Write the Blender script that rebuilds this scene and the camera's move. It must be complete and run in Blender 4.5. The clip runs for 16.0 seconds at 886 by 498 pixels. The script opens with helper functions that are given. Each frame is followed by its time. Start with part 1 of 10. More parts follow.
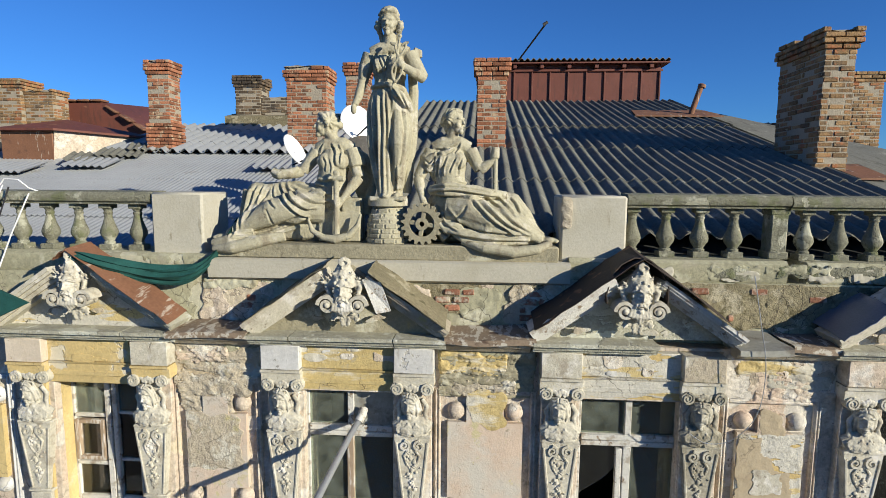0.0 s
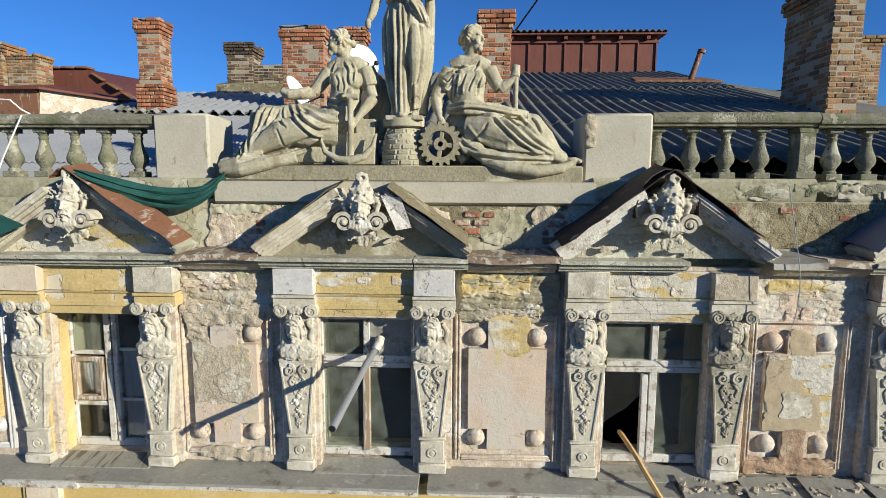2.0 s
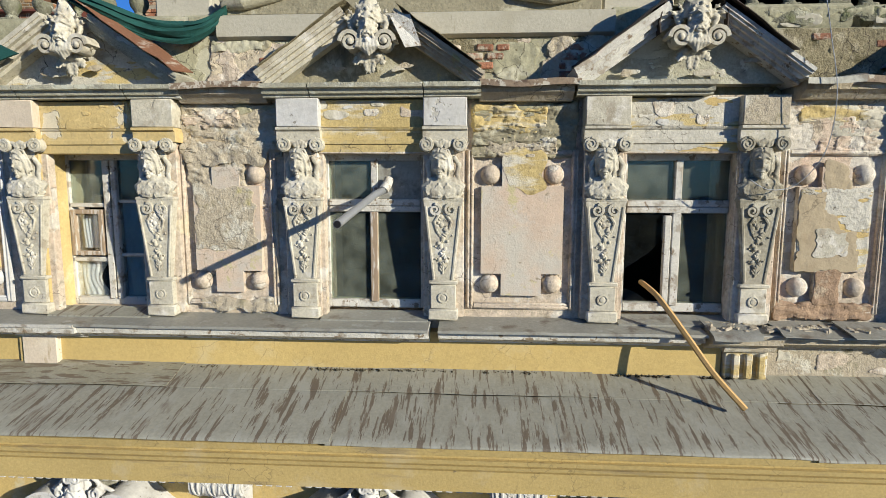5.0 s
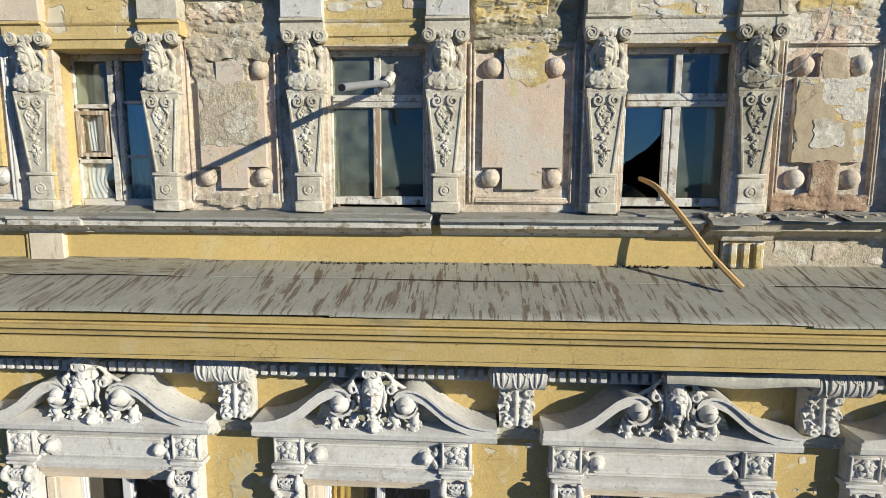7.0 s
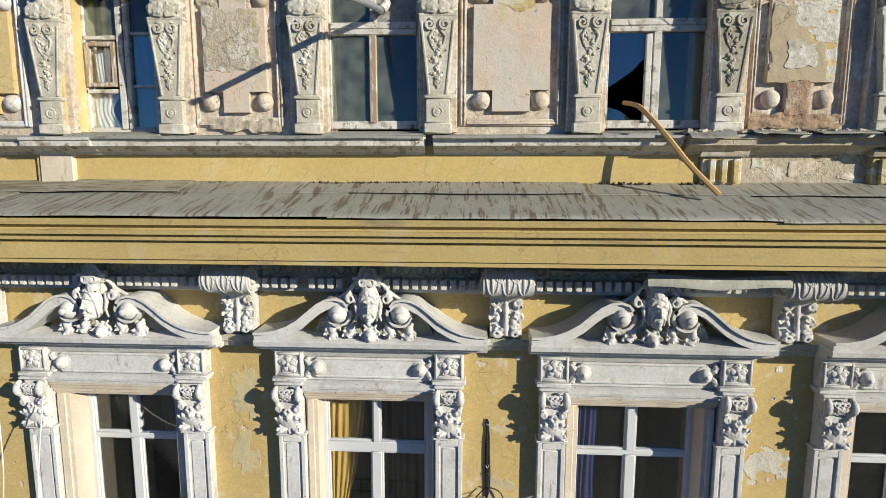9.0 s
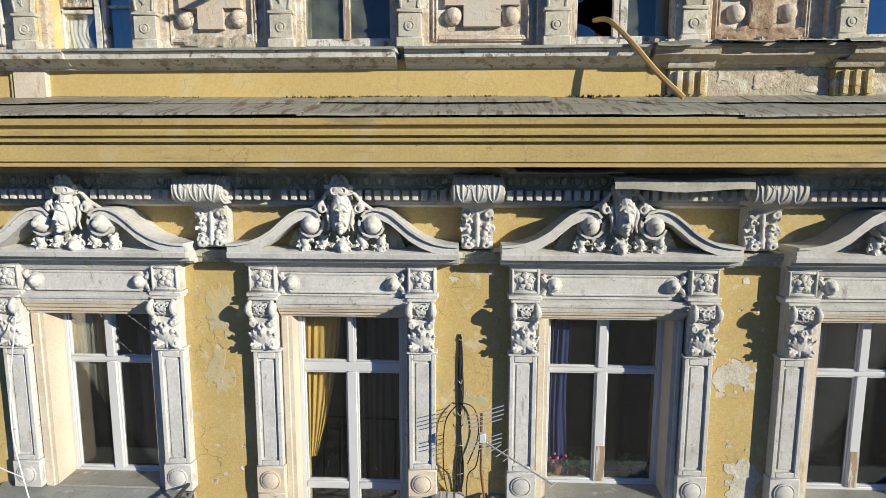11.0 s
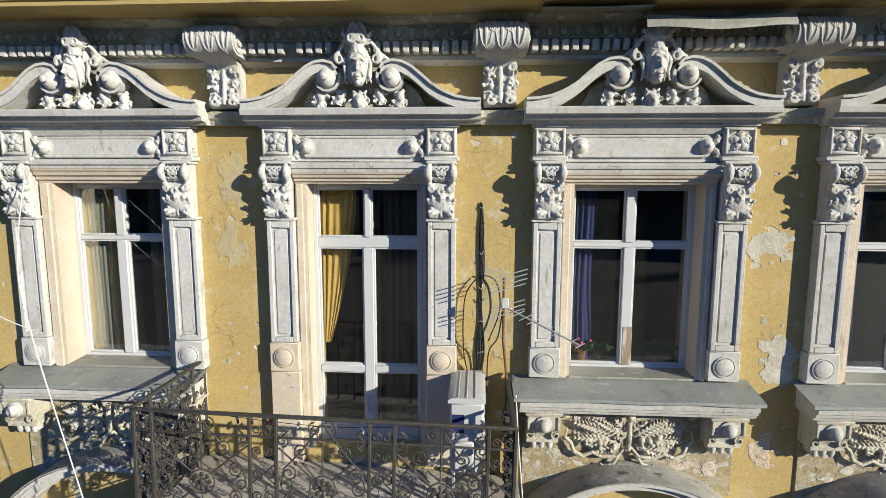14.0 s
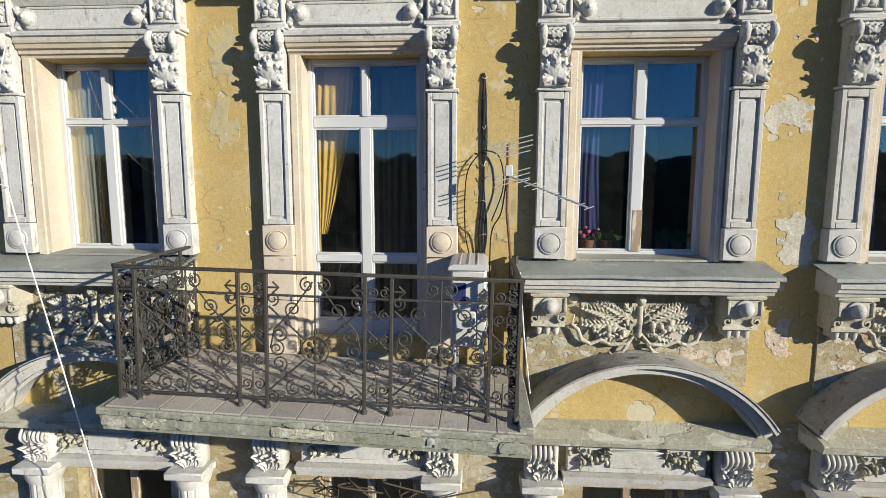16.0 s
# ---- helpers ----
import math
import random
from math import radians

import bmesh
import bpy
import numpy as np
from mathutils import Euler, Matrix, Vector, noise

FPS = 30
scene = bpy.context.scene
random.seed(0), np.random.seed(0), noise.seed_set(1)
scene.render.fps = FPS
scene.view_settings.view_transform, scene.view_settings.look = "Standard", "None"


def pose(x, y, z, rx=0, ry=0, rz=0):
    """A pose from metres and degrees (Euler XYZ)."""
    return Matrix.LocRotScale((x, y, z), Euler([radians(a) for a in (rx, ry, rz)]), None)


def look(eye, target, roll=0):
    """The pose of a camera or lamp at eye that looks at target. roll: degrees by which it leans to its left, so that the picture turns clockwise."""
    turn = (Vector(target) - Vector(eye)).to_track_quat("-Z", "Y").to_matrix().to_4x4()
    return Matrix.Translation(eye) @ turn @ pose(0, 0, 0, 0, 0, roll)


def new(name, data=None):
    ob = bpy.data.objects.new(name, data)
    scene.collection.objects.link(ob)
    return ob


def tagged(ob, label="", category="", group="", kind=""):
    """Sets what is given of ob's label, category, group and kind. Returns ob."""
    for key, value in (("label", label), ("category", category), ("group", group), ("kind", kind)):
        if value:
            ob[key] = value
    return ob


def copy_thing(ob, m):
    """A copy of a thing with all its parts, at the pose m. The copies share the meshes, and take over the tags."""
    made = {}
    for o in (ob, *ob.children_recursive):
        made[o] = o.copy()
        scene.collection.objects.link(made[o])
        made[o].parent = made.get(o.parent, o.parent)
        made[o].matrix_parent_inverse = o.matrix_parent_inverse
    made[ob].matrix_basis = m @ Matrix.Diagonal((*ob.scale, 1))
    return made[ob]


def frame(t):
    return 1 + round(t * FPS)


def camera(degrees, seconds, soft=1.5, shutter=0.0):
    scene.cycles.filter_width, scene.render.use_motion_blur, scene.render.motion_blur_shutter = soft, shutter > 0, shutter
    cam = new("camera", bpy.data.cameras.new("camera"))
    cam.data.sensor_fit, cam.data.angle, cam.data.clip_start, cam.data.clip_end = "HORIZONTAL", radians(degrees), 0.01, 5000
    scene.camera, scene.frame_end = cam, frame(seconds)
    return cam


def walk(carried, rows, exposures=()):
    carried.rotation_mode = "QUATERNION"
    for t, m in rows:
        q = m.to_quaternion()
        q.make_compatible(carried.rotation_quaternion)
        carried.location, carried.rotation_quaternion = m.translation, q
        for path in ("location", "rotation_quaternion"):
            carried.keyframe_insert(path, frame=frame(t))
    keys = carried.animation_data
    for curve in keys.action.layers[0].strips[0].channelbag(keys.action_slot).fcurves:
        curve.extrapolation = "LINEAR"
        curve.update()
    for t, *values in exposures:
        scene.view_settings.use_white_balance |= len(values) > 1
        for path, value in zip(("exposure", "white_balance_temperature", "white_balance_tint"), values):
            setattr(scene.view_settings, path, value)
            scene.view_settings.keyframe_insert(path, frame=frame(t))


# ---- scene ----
cam = camera(77.4, 16.0, soft=0.5)
PATH = [
    (0, (-0.082, -4.628, 13.274), (-0.218, -2.647, 13.034), 0.4),
    (0.5, (-0.101, -4.609, 13.106), (-0.206, -2.626, 12.867), 0.4),
    (1, (-0.211, -4.574, 12.934), (-0.291, -2.59, 12.695), 0.3),
    (1.5, (-0.313, -4.557, 12.758), (-0.393, -2.573, 12.518), 0.4),
    (2, (-0.392, -4.529, 12.559), (-0.474, -2.546, 12.318), 0.3),
    (2.5, (-0.422, -4.501, 12.38), (-0.513, -2.518, 12.14), 0.3),
    (3, (-0.41, -4.452, 12.155), (-0.506, -2.469, 11.914), 0.3),
    (3.2, (-0.383, -4.432, 12.058), (-0.485, -2.449, 11.817), 0.2),
    (5.3, (-0.416, -4.466, 11.049), (-0.533, -2.484, 10.808), 0.1),
    (5.5, (-0.452, -4.471, 10.984), (-0.565, -2.491, 10.726), 0.2),
    (6, (-0.487, -4.515, 10.734), (-0.603, -2.536, 10.473), 0.2),
    (6.5, (-0.487, -4.563, 10.518), (-0.603, -2.583, 10.256), 0.2),
    (7, (-0.417, -4.629, 10.324), (-0.53, -2.65, 10.059), 0.2),
    (7.5, (-0.343, -4.667, 10.14), (-0.457, -2.688, 9.877), 0.2),
    (8, (-0.308, -4.711, 9.934), (-0.425, -2.732, 9.672), 0.1),
    (8.5, (-0.315, -4.799, 9.769), (-0.431, -2.82, 9.505), 0.1),
    (9, (-0.342, -4.943, 9.643), (-0.452, -2.964, 9.376), 0.1),
    (9.2, (-0.353, -4.991, 9.597), (-0.454, -3.011, 9.328), 0.1),
    (11.3, (-0.133, -5.09, 8.749), (-0.218, -3.109, 8.487), 0.1),
    (11.5, (-0.146, -5.071, 8.682), (-0.232, -3.09, 8.416), 0.1),
    (12, (-0.192, -5.061, 8.471), (-0.287, -3.081, 8.205), 0.1),
    (12.5, (-0.241, -5.082, 8.27), (-0.339, -3.102, 8.005), 0.1),
    (13, (-0.258, -5.099, 8.074), (-0.359, -3.119, 7.807), 0.2),
    (13.5, (-0.247, -5.099, 7.877), (-0.354, -3.119, 7.612), 0.1),
    (14, (-0.236, -5.044, 7.618), (-0.358, -3.065, 7.354), 0.1),
    (14.5, (-0.255, -4.993, 7.336), (-0.385, -3.014, 7.072), 0.1),
    (15, (-0.271, -4.962, 7.044), (-0.402, -2.985, 6.778), 0.1),
    (15.5, (-0.236, -4.959, 6.802), (-0.367, -2.981, 6.536), 0.1),
    (16, (-0.226, -4.945, 6.482), (-0.356, -2.966, 6.225), 0.1),
]
walk(cam, [(t, look(eye, target, roll)) for t, eye, target, roll in PATH])

# world and sun
SUN = Vector((1.72, -1.14, 0.62)).normalized()
world = bpy.data.worlds.new("sky")
scene.world = world
world.use_nodes = True
wn = world.node_tree.nodes
sky = wn.new("ShaderNodeTexSky")
sky.sky_type = "NISHITA"
sky.sun_disc = False
sky.sun_elevation = math.asin(SUN.z)
sky.sun_rotation = math.atan2(SUN.x, SUN.y)
sky.altitude, sky.air_density, sky.dust_density, sky.ozone_density = 2500, 1.25, 0.0, 7.0
wn["Background"].inputs[1].default_value = 0.095
clear = wn.new("ShaderNodeMix")
clear.data_type, clear.blend_type = "RGBA", "MULTIPLY"
clear.inputs[0].default_value, clear.inputs[7].default_value = 1, (0.64, 1.0, 1.36, 1)
world.node_tree.links.new(sky.outputs[0], clear.inputs[6])
world.node_tree.links.new(clear.outputs[2], wn["Background"].inputs[0])
lamp = bpy.data.lights.new("sun", "SUN")
lamp.energy, lamp.angle, lamp.color = 6.9, radians(0.55), (0.985, 0.932, 0.79)
new("sun", lamp).matrix_world = look(SUN * 60, (0, 0, 0))


# ---- shapes ----
class Shape:
    """Vertices and faces of one mesh, gathered piece by piece."""

    def __init__(self):
        self.v, self.f = [], []

    def add(self, verts, faces, m=None):
        n = len(self.v)
        self.v += [tuple(m @ Vector(p)) for p in verts] if m else [tuple(p) for p in verts]
        self.f += [tuple(i + n for i in q) for q in faces]
        return self

    def join(self, other, m=None):
        return self.add(other.v, other.f, m)

    def box(self, x0, x1, y0, y1, z0, z1, b=0.0, m=None):
        lo, hi = (x0, y0, z0), (x1, y1, z1)
        b = min(b, (x1 - x0) / 3, (y1 - y0) / 3, (z1 - z0) / 3)
        corners = [(i & 1, i >> 1 & 1, i >> 2 & 1) for i in range(8)]
        if b <= 0:
            verts = [tuple((lo, hi)[c[k]][k] for k in range(3)) for c in corners]
            faces = [(0, 2, 3, 1), (4, 5, 7, 6), (0, 1, 5, 4), (2, 6, 7, 3), (0, 4, 6, 2), (1, 3, 7, 5)]
            return self.add(verts, faces, m)
        verts, key = [], {}
        for i, c in enumerate(corners):
            for a in range(3):
                key[i, a] = len(verts)
                verts.append([(lo[k] if c[k] == 0 else hi[k]) + (0 if k == a else (b if c[k] == 0 else -b)) for k in range(3)])
        faces = []
        for a in range(3):
            p, q = 1 << (a + 1) % 3, 1 << (a + 2) % 3
            for s in (0, 1):
                o = s << a
                faces.append([key[i, a] for i in ((o, o + p, o + p + q, o + q) if s else (o, o + q, o + p + q, o + p))])
        for a in range(3):
            c1, c2 = (a + 1) % 3, (a + 2) % 3
            for s in (0, 1):
                for t in (0, 1):
                    i = (s << c1) + (t << c2)
                    j = i + (1 << a)
                    q = [key[i, c1], key[j, c1], key[j, c2], key[i, c2]]
                    faces.append(q if s == t else q[::-1])
        for i, c in enumerate(corners):
            q = [key[i, 0], key[i, 1], key[i, 2]]
            faces.append(q if sum(c) % 2 else q[::-1])
        return self.add(verts, faces, m)

    def prof(self, pts, x0, x1, m=None):
        """A profile of (y, z), drawn out along x."""
        n = len(pts)
        verts = [(x0, y, z) for y, z in pts] + [(x1, y, z) for y, z in pts]
        faces = [(i, (i + 1) % n, n + (i + 1) % n, n + i) for i in range(n)] + [tuple(range(n))[::-1], tuple(range(n, 2 * n))]
        return self.add(verts, faces, m)

    def plate(self, pts, y0, y1, m=None):
        """An outline of (x, z), drawn out along y."""
        n = len(pts)
        verts = [(x, y0, z) for x, z in pts] + [(x, y1, z) for x, z in pts]
        faces = [(i, (i + 1) % n, n + (i + 1) % n, n + i) for i in range(n)] + [tuple(range(n)), tuple(range(n, 2 * n))[::-1]]
        return self.add(verts, faces, m)

    def band(self, line, thick, y0, y1, m=None):
        """A curved band: a line of (x, z), as thick as given across it, drawn out along y."""
        up, lo = [], []
        for i, (x, z) in enumerate(line):
            ax, az = line[max(i - 1, 0)]
            bx, bz = line[min(i + 1, len(line) - 1)]
            k = math.hypot(bx - ax, bz - az) or 1
            w = thick[i] if isinstance(thick, (list, tuple)) else thick
            nx, nz = -(bz - az) / k * w / 2, (bx - ax) / k * w / 2
            up.append((x + nx, z + nz))
            lo.append((x - nx, z - nz))
        n = len(line)
        verts = [(x, y, z) for y in (y0, y1) for row in (up, lo) for x, z in row]
        faces = []
        for i in range(n - 1):
            a, b, c, d = i, n + i, 2 * n + i, 3 * n + i
            faces += [(a, a + 1, b + 1, b), (c, d, d + 1, c + 1), (a, c, c + 1, a + 1), (b, b + 1, d + 1, d)]
        faces += [(0, n, 3 * n, 2 * n), (n - 1, 3 * n - 1, 4 * n - 1, 2 * n - 1)]
        return self.add(verts, faces, m)

    def lathe(self, pts, seg=16, m=None, caps=True):
        """A line of (radius, z), turned about z."""
        n = len(pts)
        verts = [(r * math.cos(2 * math.pi * k / seg), r * math.sin(2 * math.pi * k / seg), z) for k in range(seg) for r, z in pts]
        faces = [(k * n + i, (k + 1) % seg * n + i, (k + 1) % seg * n + i + 1, k * n + i + 1) for k in range(seg) for i in range(n - 1)]
        if caps:
            faces += [tuple(k * n for k in range(seg))[::-1], tuple(k * n + n - 1 for k in range(seg))]
        return self.add(verts, faces, m)

    def tube(self, pts, r, seg=8, m=None):
        """A round bar along a line of points; r: one radius, or one for each point."""
        pts = [Vector(p) for p in pts]
        verts, faces = [], []
        side = None
        for i, p in enumerate(pts):
            d = (pts[min(i + 1, len(pts) - 1)] - pts[max(i - 1, 0)]).normalized()
            if side is None:
                side = d.orthogonal().normalized()
            side = (side - d * side.dot(d)).normalized()
            other = d.cross(side)
            w = r[i] if isinstance(r, (list, tuple)) else r
            for k in range(seg):
                a = 2 * math.pi * k / seg
                verts.append(p + (side * math.cos(a) + other * math.sin(a)) * w)
        for i in range(len(pts) - 1):
            for k in range(seg):
                a, b = i * seg + k, i * seg + (k + 1) % seg
                faces.append((a, b, b + seg, a + seg))
        n = len(verts)
        faces += [tuple(range(seg))[::-1], tuple(range(n - seg, n))]
        return self.add(verts, faces, m)

    def blob(self, c, r, rx=0, ry=0, rz=0, seg=10, rings=6, m=None):
        """An ellipsoid about c; r: one radius or three."""
        r = (r, r, r) if isinstance(r, (int, float)) else r
        rot = Euler([radians(a) for a in (rx, ry, rz)]).to_matrix()
        verts = [Vector(c) + rot @ Vector((0, 0, s * r[2])) for s in (-1, 1)]
        for i in range(1, rings):
            t = math.pi * i / rings
            for k in range(seg):
                a = 2 * math.pi * k / seg
                verts.append(Vector(c) + rot @ Vector((r[0] * math.sin(t) * math.cos(a), r[1] * math.sin(t) * math.sin(a), -r[2] * math.cos(t))))
        faces = [(0, 2 + (k + 1) % seg, 2 + k) for k in range(seg)]
        for i in range(rings - 2):
            for k in range(seg):
                a, b = 2 + i * seg + k, 2 + i * seg + (k + 1) % seg
                faces.append((a, b, b + seg, a + seg))
        o = 2 + (rings - 2) * seg
        faces += [(1, o + k, o + (k + 1) % seg) for k in range(seg)]
        return self.add(verts, faces, m)

    def leaf(self, c, length, width, lift, turn, m=None):
        """A curling leaf that springs from c in the plane of the wall, turned (degrees from upright, clockwise), its tip lifted off the wall."""
        verts, faces = [], []
        n = 6
        for i in range(n + 1):
            t = i / n
            w = width * math.sin(math.pi * min(1, 0.12 + 0.86 * t)) ** 0.8 * (1 + 0.22 * math.cos(t * 18)) / 2
            y = -lift * t ** 2.0
            z = length * (t - 0.18 * t ** 4)
            for s, dy in ((-1, 0.012), (-0.5, -0.008), (0, 0.006), (0.5, -0.008), (1, 0.012)):
                verts.append((s * w, y + dy, z))
        for i in range(n):
            for k in range(4):
                a = i * 5 + k
                faces.append((a, a + 1, a + 6, a + 5))
        o = len(verts)
        verts += [(x, y + 0.02, z) for x, y, z in verts]
        faces += [tuple(q + o for q in f)[::-1] for f in faces]
        for i in range(n):
            a = i * 5
            faces += [(a, a + 5, a + 5 + o, a + o), (a + 4, a + 4 + o, a + 9 + o, a + 9)]
        faces += [(0, o, o + 1, 1), (1, o + 1, o + 2, 2), (2, o + 2, o + 3, 3), (3, o + 3, o + 4, 4)]
        a = n * 5
        faces += [(a + k, a + k + 1, a + k + 1 + o, a + k + o) for k in range(4)]
        return self.add(verts, faces, (m or Matrix()) @ Matrix.Translation(c) @ pose(0, 0, 0, 0, turn, 0))

    def lobed(self, c, length, width, lift, turn, m=None, lobes=4):
        """A plump acanthus leaf from c: a rib with pairs of round lobes that spread from it."""
        d, n = Vector((math.sin(radians(turn)), 0, math.cos(radians(turn)))), Vector((math.cos(radians(turn)), 0, -math.sin(radians(turn))))
        root = Vector(c)
        rib = [root + d * length * k / 4 * (1 - 0.10 * (k / 4) ** 2) + Vector((0, -lift * (k / 4) ** 2, 0)) for k in range(5)]
        self.tube(rib, [width * 0.13, width * 0.12, width * 0.11, width * 0.10, width * 0.06], 6, m)
        for k in range(lobes):
            u = (k + 0.45) / lobes
            w = width * (0.50 - 0.22 * u)
            at_ = root + d * length * u * 0.80 + Vector((0, -lift * u * u + 0.004, 0))
            for s in (-1, 1):
                a = radians(turn + s * (40 - 12 * u))
                tip = at_ + Vector((math.sin(a), -0.06, math.cos(a))) * w * 1.7
                self.tube([at_, at_.lerp(tip, 0.5) + Vector((0, -0.006, 0)) + n * s * w * 0.10, tip], [width * 0.08, width * 0.105, width * 0.035], 6, m)
        self.blob(rib[-1], (width * 0.11, width * 0.10, width * 0.20), 0, turn, 0, 8, 6, m)
        return self

    def spiral(self, c, r0, r1, turns, thick, y0, y1, start=0, hand=1):
        """A flat scroll: a band that winds in about c in the plane of the wall."""
        n = int(turns * 14)
        line, w = [], []
        for i in range(n + 1):
            t = i / n
            a = radians(start) + hand * t * turns * 2 * math.pi
            r = r0 + (r1 - r0) * t
            line.append((c[0] + r * math.cos(a), c[1] + r * math.sin(a)))
            w.append(thick * (1 - 0.45 * t))
        return self.band(line, w, y0, y1)

    def mesh(self, name, smooth=40):
        me = bpy.data.meshes.new(name)
        me.from_pydata(self.v, [], self.f)
        bm = bmesh.new()
        bm.from_mesh(me)
        bmesh.ops.recalc_face_normals(bm, faces=bm.faces)
        bm.to_mesh(me)
        bm.free()
        if smooth:
            me.shade_smooth()
            me.set_sharp_from_angle(angle=radians(smooth))
        return me


def fuse(s, voxel, rounds=2, folds=None, name="fused"):
    """Melts the pieces of a shape into one skin; folds(p, n) gives how far each point is then pushed out."""
    ob = new("fusing", s.mesh("fusing", 0))
    r = ob.modifiers.new("melt", "REMESH")
    r.mode, r.voxel_size = "VOXEL", voxel
    sm = ob.modifiers.new("ease", "SMOOTH")
    sm.iterations, sm.factor = rounds, 0.5
    dg = bpy.context.evaluated_depsgraph_get()
    me = bpy.data.meshes.new_from_object(ob.evaluated_get(dg), depsgraph=dg)
    old = ob.data
    bpy.data.objects.remove(ob)
    bpy.data.meshes.remove(old)
    me.name = name
    if folds:
        normals = [n.vector.copy() for n in me.vertex_normals]
        for v, n in zip(me.vertices, normals):
            v.co = v.co + n * folds(v.co, n)
    me.shade_smooth()
    return me


def drape(me, lines, soft=0.35):
    """Cuts folds into the front of a fused figure: each line is (width, height, x, z, x, z ...), a ridge with a furrow below or right of it; minus height: a furrow alone."""
    n = len(me.vertices)
    co, no = np.empty(n * 3, np.float32), np.empty(n * 3, np.float32)
    me.vertices.foreach_get("co", co)
    me.vertex_normals.foreach_get("vector", no)
    co, no = co.reshape(-1, 3), no.reshape(-1, 3)
    push = np.zeros(n, np.float32)
    face = np.clip((soft - no[:, 1]) / 0.4, 0, 1)
    for w, high, *xz in lines:
        pts = [Vector((xz[k], xz[k + 1])) for k in range(0, len(xz), 2)]
        pts = [pts[0] * 2 - pts[1]] + pts + [pts[-1] * 2 - pts[-2]]
        curve = []
        for k in range(1, len(pts) - 2):
            a, b, c, d = pts[k - 1:k + 3]
            for j in range(6):
                t = j / 6
                curve.append(0.5 * (2 * b + (c - a) * t + (2 * a - 5 * b + 4 * c - d) * t * t + (3 * b - a - 3 * c + d) * t ** 3))
        curve.append(pts[-2])
        near, side, along = np.full(n, 9.0, np.float32), np.zeros(n, np.float32), np.zeros(n, np.float32)
        m = len(curve) - 1
        for k in range(m):
            a, d = curve[k], curve[k + 1] - curve[k]
            px, pz = co[:, 0] - a.x, co[:, 2] - a.y
            t = np.clip((px * d.x + pz * d.y) / d.length_squared, 0, 1)
            qx, qz = px - t * d.x, pz - t * d.y
            far = np.sqrt(qx * qx + qz * qz)
            hit_ = far < near
            near[hit_], along[hit_] = far[hit_], (k + t[hit_]) / m
            side[hit_] = np.sign(d.x * pz - d.y * px)[hit_]
        ends = np.clip(np.minimum(along, 1 - along) * 5, 0.0, 1) ** 0.7
        s = near * side
        high *= 0.85
        if high < 0:
            push += high * np.exp(-(near / w) ** 2) * ends * face
        else:
            push += (high * np.exp(-(near / w) ** 2) - high * 1.1 * np.exp(-((s + 1.7 * w) / (0.75 * w)) ** 2)) * ends * face
    co += no * push[:, None]
    me.vertices.foreach_set("co", co.ravel())
    me.update()
    return me


